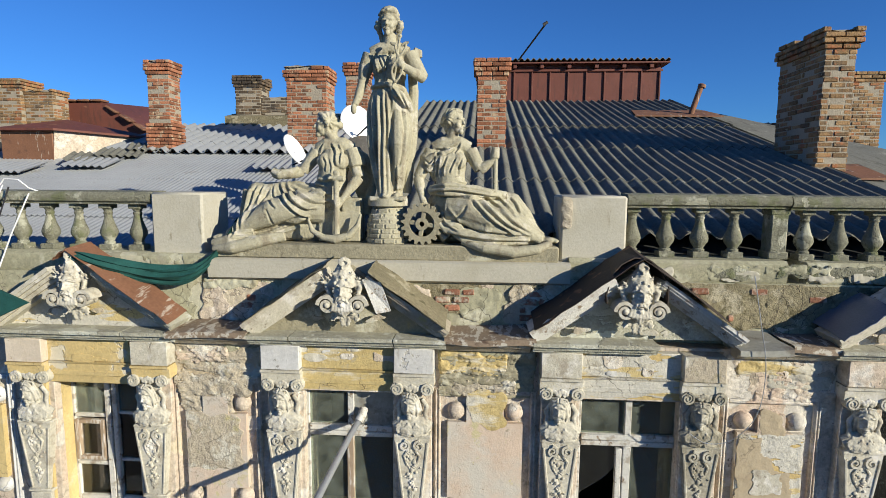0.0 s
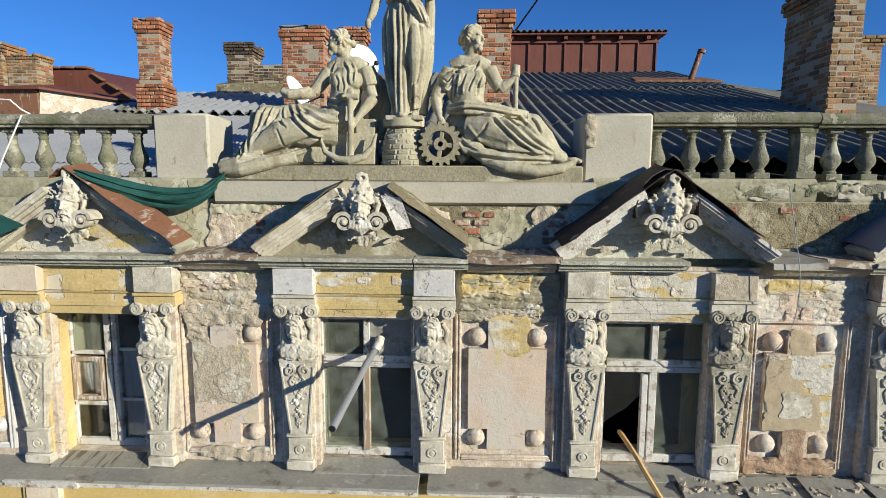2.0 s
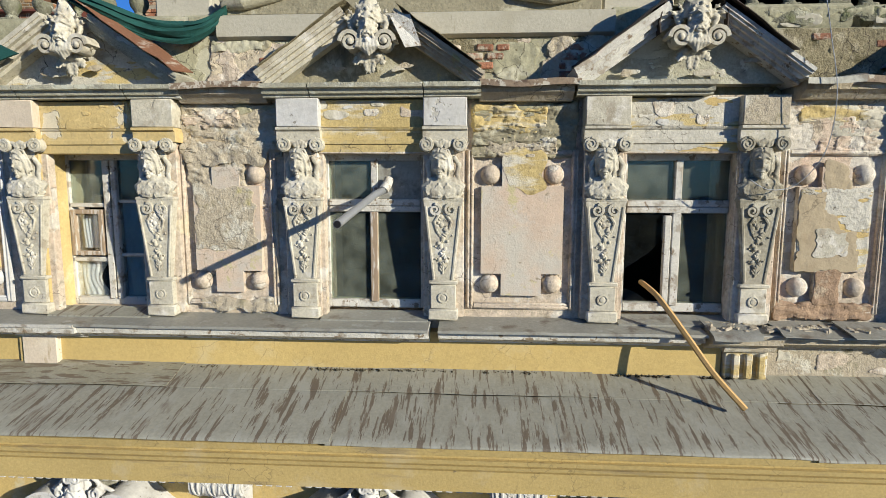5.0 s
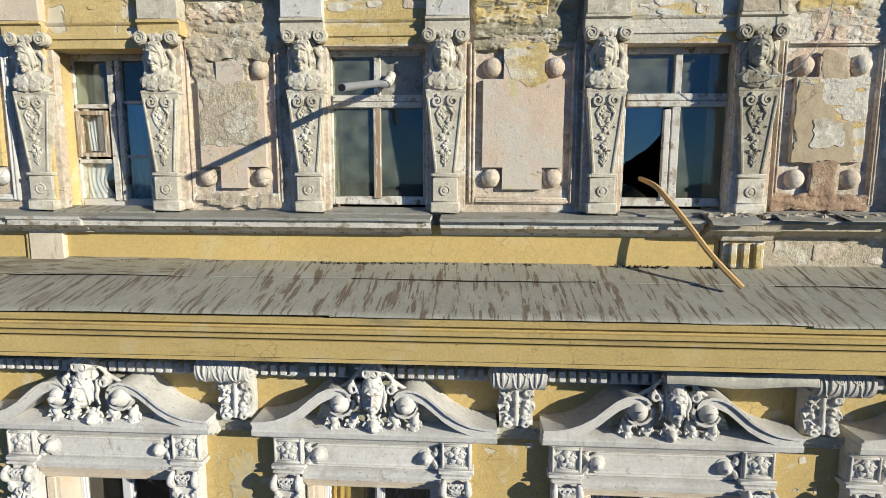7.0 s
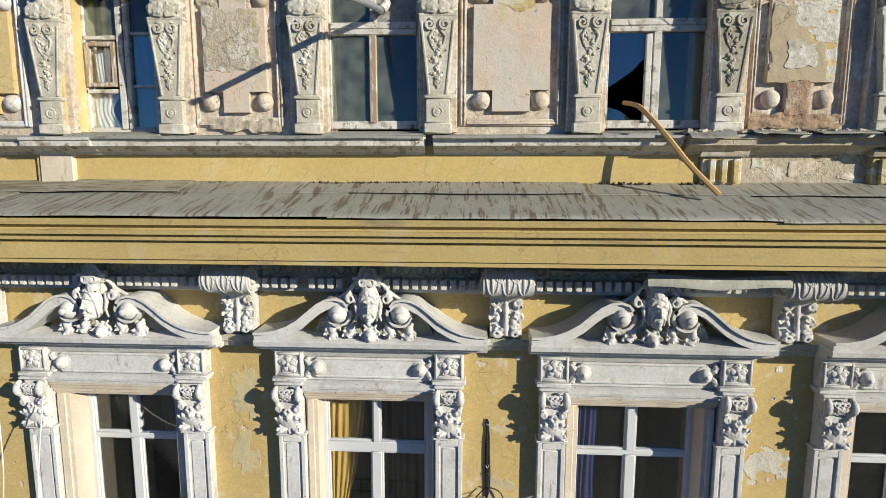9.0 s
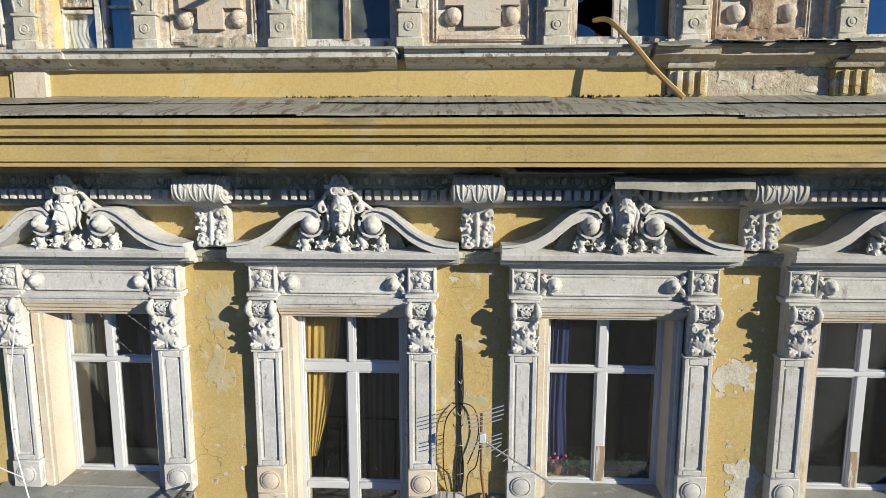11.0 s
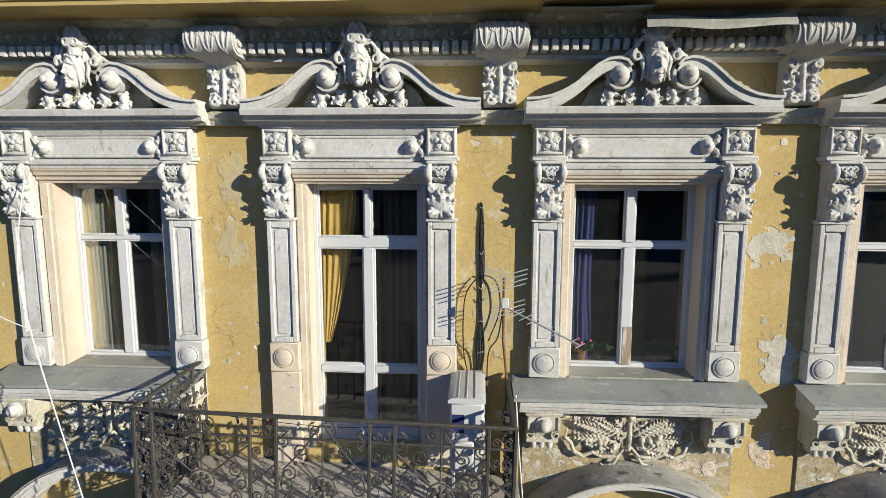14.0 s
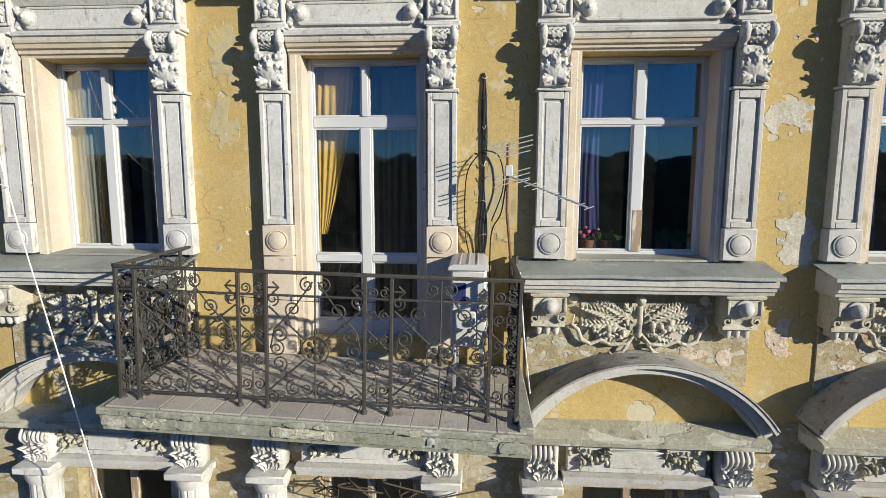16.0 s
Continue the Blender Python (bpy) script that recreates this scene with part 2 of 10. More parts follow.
def visage(beard):
    """A carved face with waved hair, seen from the front; its furrows are cut afterwards."""
    s = Shape()
    s.blob((0, -0.088, 0.004), (0.064, 0.082, 0.108), seg=20, rings=14).blob((0, -0.080, -0.045), (0.054, 0.080, 0.072), seg=18, rings=12)
    s.tube([(0, -0.163, 0.036), (0, -0.174, 0.0), (0, -0.184, -0.022)], [0.007, 0.008, 0.012], 9)
    s.blob((0, -0.160, -0.058), (0.024, 0.014, 0.009)).blob((0, -0.156, -0.074), (0.019, 0.014, 0.009)).blob((0, -0.146, -0.102), (0.022, 0.022, 0.018))
    lines = []
    for k in (-1, 1):
        s.tube([(k * 0.008, -0.160, 0.040), (k * 0.032, -0.158, 0.052), (k * 0.056, -0.132, 0.040)], [0.008, 0.011, 0.008], 8)
        s.blob((k * 0.034, -0.134, -0.034), (0.024, 0.028, 0.028)).blob((k * 0.029, -0.145, 0.022), (0.014, 0.013, 0.009))
        lines += [(0.010, -0.011, k * 0.012, 0.034, k * 0.028, 0.038, k * 0.052, 0.024), (0.006, -0.008, k * 0.012, 0.008, k * 0.030, 0.005, k * 0.050, 0.014), (0.006, -0.008, k * 0.026, -0.036, k * 0.034, -0.062, k * 0.030, -0.082)]
    lines += [(0.005, -0.009, -0.024, -0.066, 0.0, -0.068, 0.024, -0.066), (0.005, -0.006, -0.016, -0.086, 0.016, -0.086)]
    curls = random.Random(11)
    if beard:
        for k in range(15):
            a = math.pi * (-0.24 + 1.48 * k / 14)
            r = 0.015 * curls.uniform(0.75, 1.1)
            s.blob((0.068 * math.cos(a), -0.118 + curls.uniform(-0.01, 0.01), 0.012 + 0.104 * math.sin(a)), (r, 0.015, r), seg=9, rings=6)
    else:                                                  # hair parted in the middle, waved down to the jaw
        for k in (-1, 1):
            for j, (out, y) in enumerate(((0.0, -0.128), (0.012, -0.108), (0.022, -0.084))):
                wave = 0.006 * (-1) ** j
                s.tube([(k * 0.004, y - 0.018, 0.104 + out), (k * (0.040 + out), y - 0.006 + wave, 0.090 + out), (k * (0.064 + out), y + 0.012, 0.045), (k * (0.062 + out + wave), y + 0.028, -0.005), (k * (0.070 + out), y + 0.036, -0.050), (k * (0.060 + out), y + 0.045, -0.100 + 0.02 * j)], [0.009, 0.013, 0.014, 0.014, 0.013, 0.006], 8)
    if beard:
        for k in range(-3, 4):
            s.tube([(0.018 * k, -0.135 + 0.006 * abs(k), -0.085 + 0.010 * abs(k)), (0.025 * k, -0.140, -0.145), (0.015 * k + 0.012, -0.120, -0.205 + 0.014 * abs(k))], [0.016, 0.020, 0.008], 9)
        for k in (-1, 1):
            s.tube([(k * 0.006, -0.170, -0.050), (k * 0.034, -0.158, -0.062), (k * 0.058, -0.135, -0.092)], [0.008, 0.013, 0.007], 8)
    return drape(fuse(s, 0.0055, 1, lambda p, n: 0.0015 * noise.noise(p * 60), "mask"), lines, 0.5)


def part(name, s, material, parent=None, label="", smooth=40):
    """Links a shape or mesh as one object under a thing or a part."""
    ob = new(name, s.mesh(name, smooth) if isinstance(s, Shape) else s)
    if not ob.data.materials:
        ob.data.materials.append(material)
    ob.parent = parent
    return tagged(ob, label)


def thing(name, at, label, category, group="", kind=""):
    ob = new(name)
    ob.empty_display_size = 0.05
    ob.location = at
    return tagged(ob, label, category, group, kind)


def solid(name, s, material, label, category="", group="", kind="", smooth=40):
    """A thing of one mesh."""
    ob = part(name, s, material, None, label, smooth)
    return tagged(ob, "", category, group, kind)


def rnd(a, b):
    return random.uniform(a, b)


# ---- materials ----
def mat(name, base, rough=0.8, metal=0.0, var=(0.12, 2.5), grain=(0.12, 70), stains=(), bump=((45, 0.25),), spread=0.0, gloss=0.3, cracks=0.0, flakes=(), weather=None):
    """weather: (colour, x0, x1, amount) of a grime that grows along the front; flakes: (colour, scale, level) of coats that have come off with a sharp edge; base: colour; var, grain: how far and at what scale it changes; stains: (colour, scales, low, high); spread: change from object to object."""
    m = bpy.data.materials.new(name)
    m.use_nodes = True
    nt = m.node_tree
    nodes, links = nt.nodes, nt.links
    p = nodes["Principled BSDF"]
    p.inputs["Roughness"].default_value, p.inputs["Metallic"].default_value = rough, metal
    p.inputs["Specular IOR Level"].default_value = gloss
    where = nodes.new("ShaderNodeNewGeometry").outputs["Position"]

    def tex(scale, detail=5, rough_=0.6):
        n = nodes.new("ShaderNodeTexNoise")
        n.inputs["Detail"].default_value, n.inputs["Roughness"].default_value = detail, rough_
        if isinstance(scale, (tuple, list)):
            k = nodes.new("ShaderNodeVectorMath")
            k.operation = "MULTIPLY"
            k.inputs[1].default_value = scale
            links.new(where, k.inputs[0])
            links.new(k.outputs[0], n.inputs["Vector"])
            n.inputs["Scale"].default_value = 1
        else:
            links.new(where, n.inputs["Vector"])
            n.inputs["Scale"].default_value = scale
        return n.outputs["Fac"]

    def span(value, a, b, c, d):
        n = nodes.new("ShaderNodeMapRange")
        n.inputs[1].default_value, n.inputs[2].default_value, n.inputs[3].default_value, n.inputs[4].default_value = a, b, c, d
        links.new(value, n.inputs[0])
        return n.outputs[0]

    colour = nodes.new("ShaderNodeRGB").outputs[0]
    colour.default_value = (*base, 1)
    for amount, scale in (var, (grain[0] * 1.1, grain[1])):
        if amount:
            n = nodes.new("ShaderNodeMix")
            n.data_type, n.blend_type = "RGBA", "MULTIPLY"
            n.inputs[0].default_value = 1
            links.new(colour, n.inputs[6])
            links.new(span(tex(scale), 0.3, 0.7, 1 - amount, 1 + amount * 0.6), n.inputs[7])
            colour = n.outputs[2]
    if spread:
        n = nodes.new("ShaderNodeMix")
        n.data_type, n.blend_type = "RGBA", "MULTIPLY"
        n.inputs[0].default_value = 1
        links.new(colour, n.inputs[6])
        links.new(span(nodes.new("ShaderNodeObjectInfo").outputs["Random"], 0, 1, 1 - spread, 1 + spread), n.inputs[7])
        colour = n.outputs[2]
    for tint, scale, low, high in stains:
        n = nodes.new("ShaderNodeMix")
        n.data_type = "RGBA"
        links.new(span(tex(scale, 8, 0.65), low, high, 0, 1), n.inputs[0])
        links.new(colour, n.inputs[6])
        n.inputs[7].default_value = (*tint, 1)
        colour = n.outputs[2]
    if weather:
        tint, x0, x1, amount = weather
        axes = nodes.new("ShaderNodeSeparateXYZ")
        links.new(where, axes.inputs[0])
        much, blot, n = nodes.new("ShaderNodeMath"), span(tex(2.2), 0.35, 0.65, 0.5, 1.3), nodes.new("ShaderNodeMix")
        much.operation, much.use_clamp = "MULTIPLY", True
        links.new(span(axes.outputs[0], x0, x1, 0, amount), much.inputs[0])
        links.new(blot, much.inputs[1])
        n.data_type = "RGBA"
        links.new(much.outputs[0], n.inputs[0])
        links.new(colour, n.inputs[6])
        n.inputs[7].default_value = (*tint, 1)
        colour = n.outputs[2]
    if cracks:
        cell, bend, off = nodes.new("ShaderNodeTexVoronoi"), nodes.new("ShaderNodeTexNoise"), nodes.new("ShaderNodeVectorMath")
        cell.feature, cell.inputs["Scale"].default_value = "DISTANCE_TO_EDGE", 4.5
        bend.inputs["Scale"].default_value, bend.inputs["Detail"].default_value = 6, 5
        off.operation, off.inputs[1].default_value = "MULTIPLY_ADD", (0.22, 0.22, 0.22)
        links.new(where, bend.inputs["Vector"])
        links.new(bend.outputs["Color"], off.inputs[0])
        links.new(where, off.inputs[2])
        links.new(off.outputs[0], cell.inputs["Vector"])
        line = span(cell.outputs["Distance"], 0.006, 0.016, 1, 0)
        where_ = span(tex(1.4), 0.50, 0.58, 0, cracks)
        both = nodes.new("ShaderNodeMath")
        both.operation, both.use_clamp = "MULTIPLY", True
        links.new(line, both.inputs[0])
        links.new(where_, both.inputs[1])
        n = nodes.new("ShaderNodeMix")
        n.data_type = "RGBA"
        links.new(both.outputs[0], n.inputs[0])
        links.new(colour, n.inputs[6])
        n.inputs[7].default_value = (0.07, 0.055, 0.04, 1)
        colour = n.outputs[2]
    last = None
    for tint, scale, level in flakes:
        mask = span(tex(scale, 6, 0.52), level, level + 0.008, 0, 1)
        n = nodes.new("ShaderNodeMix")
        n.data_type = "RGBA"
        links.new(mask, n.inputs[0])
        links.new(colour, n.inputs[6])
        n.inputs[7].default_value = (*tint, 1)
        both = nodes.new("ShaderNodeMix")
        both.data_type, both.blend_type = "RGBA", "MULTIPLY"
        both.inputs[0].default_value = 1
        links.new(n.outputs[2], both.inputs[6])
        links.new(span(tex(22, 4), 0.3, 0.7, 0.92, 1.07), both.inputs[7])
        colour = both.outputs[2]
        n = nodes.new("ShaderNodeBump")
        n.invert = True
        n.inputs["Strength"].default_value, n.inputs["Distance"].default_value = 0.8, 0.008
        links.new(mask, n.inputs["Height"])
        if last:
            links.new(last, n.inputs["Normal"])
        last = n.outputs[0]
    links.new(colour, p.inputs["Base Color"])
    for scale, strength in bump:
        n = nodes.new("ShaderNodeBump")
        n.inputs["Strength"].default_value, n.inputs["Distance"].default_value = strength, 0.02
        links.new(tex(scale, 6), n.inputs["Height"])
        if last:
            links.new(last, n.inputs["Normal"])
        last = n.outputs[0]
    if last:
        links.new(last, p.inputs["Normal"])
    return m


OCHRE = mat("ochre_plaster", (0.475, 0.350, 0.140), 0.9, var=(0.12, 1.3), grain=(0.14, 50), stains=(((0.49, 0.42, 0.27), 5, 0.58, 0.66), ((0.46, 0.39, 0.24), 1.6, 0.55, 0.70), ((0.30, 0.255, 0.15), (6, 6, 1.4), 0.60, 0.72), ((0.24, 0.19, 0.11), 16, 0.68, 0.72)), bump=((9, 0.2), (60, 0.15)), cracks=0.5, flakes=(((0.50, 0.445, 0.32), 2.0, 0.64),))
BAND = mat("band_ochre_plaster", (0.50, 0.368, 0.145), 0.9, var=(0.10, 1.0), grain=(0.10, 50), stains=(((0.54, 0.44, 0.24), 1.4, 0.54, 0.68), ((0.34, 0.26, 0.13), (7, 7, 2), 0.64, 0.72)), bump=((9, 0.2), (60, 0.12)), cracks=0.35)
OCHRE_OLD = mat("worn_ochre_plaster", (0.50, 0.385, 0.17), 0.9, var=(0.14, 2), grain=(0.2, 45), stains=(((0.56, 0.52, 0.42), (1.6, 1.6, 7), 0.50, 0.60), ((0.36, 0.31, 0.21), 6, 0.60, 0.68), ((0.16, 0.13, 0.085), 16, 0.65, 0.69)), bump=((10, 0.4), (70, 0.3)), cracks=0.9, flakes=(((0.57, 0.535, 0.45), (1.8, 1.8, 4), 0.60),))
CREAM = mat("cream_plaster", (0.57, 0.485, 0.375), 0.85, grain=(0.1, 45), stains=(((0.62, 0.56, 0.45), 3, 0.5, 0.65), ((0.40, 0.32, 0.21), (10, 10, 2), 0.60, 0.70), ((0.30, 0.22, 0.14), 14, 0.66, 0.70)), bump=((14, 0.2), (60, 0.12)))
STUCCO = mat("white_stucco", (0.55, 0.54, 0.51), 0.85, grain=(0.08, 40), stains=(((0.42, 0.405, 0.37), 4, 0.54, 0.68), ((0.29, 0.27, 0.23), (16, 16, 4), 0.60, 0.70), ((0.19, 0.17, 0.135), 23, 0.63, 0.69)), bump=((9, 0.25), (45, 0.15)), flakes=(((0.46, 0.435, 0.375), 3.5, 0.67),), weather=((0.34, 0.315, 0.255), -2.0, 2.5, 0.36))
STONE = mat("grey_stucco", (0.419, 0.401, 0.308), 0.88, grain=(0.18, 50), stains=(((0.254, 0.243, 0.195), 5, 0.54, 0.68), ((0.546, 0.544, 0.462), 8, 0.57, 0.64), ((0.156, 0.144, 0.109), 20, 0.66, 0.71)), bump=((9, 0.5), (40, 0.45), (100, 0.3)), flakes=(((0.526, 0.520, 0.416), (1.6, 1.6, 5), 0.60),))
DIRTY = mat("dirty_stucco", (0.50, 0.464, 0.368), 0.9, grain=(0.16, 45), stains=(((0.58, 0.55, 0.48), 5, 0.55, 0.64), ((0.34, 0.30, 0.23), 7, 0.54, 0.66), ((0.20, 0.170, 0.125), 19, 0.62, 0.69)), bump=((12, 0.3), (60, 0.25)), flakes=(((0.47, 0.43, 0.34), 3.5, 0.66),))
AGED = mat("aged_plaster", (0.54, 0.452, 0.348), 0.92, var=(0.14, 2.2), grain=(0.16, 40), stains=(((0.60, 0.555, 0.475), 3.4, 0.53, 0.62), ((0.54, 0.415, 0.31), 1.5, 0.54, 0.64), ((0.50, 0.40, 0.20), 4.2, 0.66, 0.70), ((0.33, 0.29, 0.22), 8, 0.60, 0.68), ((0.15, 0.125, 0.09), 22, 0.65, 0.69)), bump=((9, 0.4), (38, 0.4), (100, 0.3)), cracks=0.7, flakes=(((0.58, 0.53, 0.445), 2.2, 0.60), ((0.54, 0.46, 0.33), 1.6, 0.64), ((0.38, 0.32, 0.235), 3.2, 0.65)))
PEELED = mat("peeled_white_over_ochre", (0.53, 0.50, 0.42), 0.9, var=(0.14, 2), grain=(0.16, 45), stains=(((0.50, 0.39, 0.18), (2, 2, 9), 0.55, 0.60), ((0.36, 0.33, 0.26), (3, 3, 8), 0.57, 0.66), ((0.16, 0.135, 0.10), 18, 0.65, 0.69)), bump=((10, 0.4), (45, 0.4)), cracks=0.9, flakes=(((0.50, 0.37, 0.16), (1.8, 1.8, 6), 0.60),))
DIRTY_OCHRE = mat("grimy_ochre_plaster", (0.365, 0.295, 0.165), 0.92, var=(0.16, 2), grain=(0.2, 45), stains=(((0.40, 0.365, 0.28), (2.5, 2.5, 6), 0.50, 0.60), ((0.25, 0.215, 0.14), 5, 0.54, 0.66), ((0.50, 0.47, 0.40), 9, 0.62, 0.66), ((0.14, 0.115, 0.075), 16, 0.64, 0.69)), bump=((10, 0.4), (60, 0.3)), cracks=0.7, flakes=(((0.47, 0.435, 0.36), (3, 3, 5), 0.58), ((0.40, 0.36, 0.27), 7, 0.60)))
FASCIA = mat("cornice_ochre_paint", (0.450, 0.336, 0.134), 0.88, var=(0.12, 1.0), grain=(0.12, 50), stains=(((0.45, 0.37, 0.22), 1.8, 0.56, 0.70), ((0.28, 0.215, 0.11), (1.2, 6, 9), 0.56, 0.68), ((0.20, 0.155, 0.09), 14, 0.67, 0.71)), bump=((9, 0.2), (60, 0.12)), cracks=0.4)
PIER = mat("smooth_pier_plaster", (0.44, 0.41, 0.325), 0.9, var=(0.08, 1.6), grain=(0.10, 40), stains=(((0.38, 0.35, 0.265), 2.5, 0.52, 0.66), ((0.26, 0.235, 0.165), (9, 9, 3), 0.62, 0.70)), bump=((6, 0.2), (50, 0.15)))
ROUGH = mat("crumbling_render", (0.425, 0.366, 0.270), 0.95, var=(0.14, 3), grain=(0.12, 30), stains=(((0.52, 0.485, 0.395), 4, 0.55, 0.62), ((0.292, 0.257, 0.167), 6, 0.58, 0.66), ((0.390, 0.346, 0.172), 2.5, 0.62, 0.68)), bump=((14, 0.6), (48, 0.5)), cracks=0.7)
PINK = mat("pink_plaster", (0.55, 0.43, 0.325), 0.9, grain=(0.06, 45), stains=(((0.49, 0.45, 0.375), 1.3, 0.46, 0.60), ((0.50, 0.465, 0.40), 3.2, 0.54, 0.66), ((0.48, 0.42, 0.24), 5, 0.60, 0.66), ((0.30, 0.25, 0.18), 13, 0.63, 0.68)), bump=((14, 0.25), (70, 0.2)), cracks=0.35)
MOSSY = mat("dark_mossy_render", (0.25, 0.215, 0.13), 0.95, var=(0.3, 2.5), grain=(0.25, 36), stains=(((0.36, 0.32, 0.22), 4, 0.56, 0.62), ((0.11, 0.095, 0.05), 5, 0.55, 0.63)), bump=((18, 0.9), (70, 0.7)), cracks=1.0)
PALE_OCHRE = mat("pale_ochre_plaster", (0.54, 0.41, 0.185), 0.9, grain=(0.12, 50), stains=(((0.58, 0.49, 0.31), 2.4, 0.54, 0.66), ((0.36, 0.29, 0.17), (7, 7, 2), 0.62, 0.70)), bump=((18, 0.25), (120, 0.2)), cracks=0.4, flakes=(((0.56, 0.50, 0.37), 2.4, 0.60),))
SLAB = mat("grey_slab_render", (0.30, 0.30, 0.24), 0.92, grain=(0.2, 40), stains=(((0.22, 0.22, 0.18), (5, 5, 9), 0.54, 0.64), ((0.50, 0.49, 0.45), 4, 0.58, 0.66), ((0.17, 0.17, 0.12), 8, 0.62, 0.68)), bump=((8, 0.45), (40, 0.25)), cracks=0.8)
CONCRETE = mat("parapet_render", (0.350, 0.331, 0.220), 0.9, var=(0.12, 0.8), grain=(0.18, 40), stains=(((0.458, 0.436, 0.321), 2.6, 0.54, 0.62), ((0.322, 0.297, 0.213), 4.5, 0.57, 0.67), ((0.185, 0.168, 0.113), (13, 13, 3.5), 0.63, 0.70)), bump=((5, 0.25), (16, 0.2), (90, 0.2)), cracks=0.8, flakes=(((0.449, 0.426, 0.308), 1.6, 0.58), ((0.332, 0.297, 0.195), 2.4, 0.66)))
LIMESTONE = mat("statue_limestone", (0.395, 0.362, 0.252), 0.85, var=(0.14, 4), grain=(0.14, 50), stains=(((0.245, 0.208, 0.142), (7, 7, 2.2), 0.52, 0.66), ((0.49, 0.45, 0.355), 5, 0.55, 0.64), ((0.14, 0.115, 0.075), 11, 0.62, 0.70)), bump=((30, 0.3), (140, 0.2)))
SHEET = mat("painted_sheet_metal", (0.288, 0.280, 0.225), 0.6, 0.0, var=(0.12, 1.2), grain=(0.14, 40), stains=(((0.30, 0.295, 0.245), (9, 3, 3), 0.53, 0.60), ((0.135, 0.108, 0.078), (26, 2.6, 2.6), 0.545, 0.575), ((0.165, 0.135, 0.10), (6, 1.2, 1.2), 0.58, 0.66)), bump=((6, 0.1), (60, 0.15)), gloss=0.35)
SHEET_CROSS = mat("cross_laid_sheet_metal", (0.275, 0.262, 0.195), 0.6, 0.0, var=(0.12, 1.2), grain=(0.14, 40), stains=(((0.30, 0.29, 0.235), (3, 9, 9), 0.53, 0.60), ((0.15, 0.12, 0.085), (3.5, 22, 22), 0.53, 0.57), ((0.17, 0.145, 0.10), (1.2, 5, 5), 0.56, 0.66)), bump=((6, 0.1), (60, 0.15)), gloss=0.35)
FLASHING = mat("grey_zinc_flashing", (0.30, 0.293, 0.25), 0.55, 0.15, grain=(0.12, 35), stains=(((0.17, 0.145, 0.115), 4, 0.56, 0.66), ((0.40, 0.40, 0.37), 7, 0.60, 0.68)), bump=((5, 0.25), (40, 0.15)))
COLD_TIN = mat("greenish_grey_sheet", (0.285, 0.30, 0.275), 0.55, 0.1, grain=(0.10, 35), stains=(((0.20, 0.205, 0.185), 4, 0.54, 0.66), ((0.38, 0.39, 0.37), 7, 0.60, 0.68), ((0.17, 0.125, 0.09), 13, 0.66, 0.70)), bump=((5, 0.25), (40, 0.15)))
PEELED_TIN = mat("peeling_painted_sheet", (0.36, 0.35, 0.31), 0.65, 0.05, grain=(0.16, 40), stains=(((0.28, 0.27, 0.235), (3, 6, 6), 0.48, 0.62), ((0.12, 0.11, 0.09), (6, 12, 12), 0.60, 0.64), ((0.48, 0.47, 0.43), 6, 0.60, 0.66)), bump=((8, 0.4), (40, 0.3)))
WORN_TIN = mat("worn_brown_sheet", (0.235, 0.175, 0.12), 0.75, 0.05, grain=(0.2, 40), stains=(((0.46, 0.42, 0.34), (16, 6, 16), 0.52, 0.56), ((0.10, 0.065, 0.045), 8, 0.58, 0.64)), bump=((10, 0.3),))
RUST = mat("rusty_sheet_metal", (0.21, 0.10, 0.055), 0.75, 0.05, grain=(0.16, 40), stains=(((0.40, 0.33, 0.26), (14, 3, 3), 0.60, 0.65), ((0.09, 0.05, 0.035), 4, 0.55, 0.7)), bump=((10, 0.25),))
OXBLOOD = mat("dark_red_sheet", (0.15, 0.052, 0.036), 0.6, 0.05, stains=(((0.09, 0.04, 0.03), (9, 9, 1.5), 0.52, 0.7), ((0.22, 0.10, 0.06), 6, 0.62, 0.68)), bump=((8, 0.15),))
ASBESTOS = mat("corrugated_asbestos", (0.178, 0.174, 0.142), 0.92, var=(0.2, 1.5), grain=(0.2, 30), stains=(((0.095, 0.092, 0.075), (7, 1.5, 1.5), 0.54, 0.66), ((0.27, 0.26, 0.215), 4, 0.6, 0.68)), bump=((30, 0.4),), flakes=())
TIN = mat("corrugated_tin", (0.36, 0.37, 0.37), 0.55, 0.3, var=(0.12, 1.0), stains=(((0.26, 0.25, 0.23), 2, 0.6, 0.72),), bump=((20, 0.08),))
BRICK = mat("red_brick", (0.33, 0.135, 0.070), 0.92, grain=(0.25, 40), spread=0.45, stains=(((0.42, 0.30, 0.19), 7, 0.55, 0.62), ((0.10, 0.065, 0.045), 3.2, 0.59, 0.70)), bump=((40, 0.7),))
BRICK_OLD = mat("sooty_yellow_brick", (0.28, 0.170, 0.080), 0.92, grain=(0.25, 40), spread=0.35, stains=(((0.11, 0.078, 0.05), 2.6, 0.50, 0.64), ((0.31, 0.125, 0.055), 5, 0.53, 0.60), ((0.36, 0.29, 0.18), 8, 0.60, 0.66)), bump=((40, 0.7),))
BRICK_SOOT = mat("sooty_brick", (0.15, 0.105, 0.065), 0.92, grain=(0.25, 40), spread=0.5, stains=(((0.05, 0.04, 0.03), 2.6, 0.46, 0.60), ((0.25, 0.19, 0.11), 7, 0.58, 0.64)), bump=((40, 0.7),))
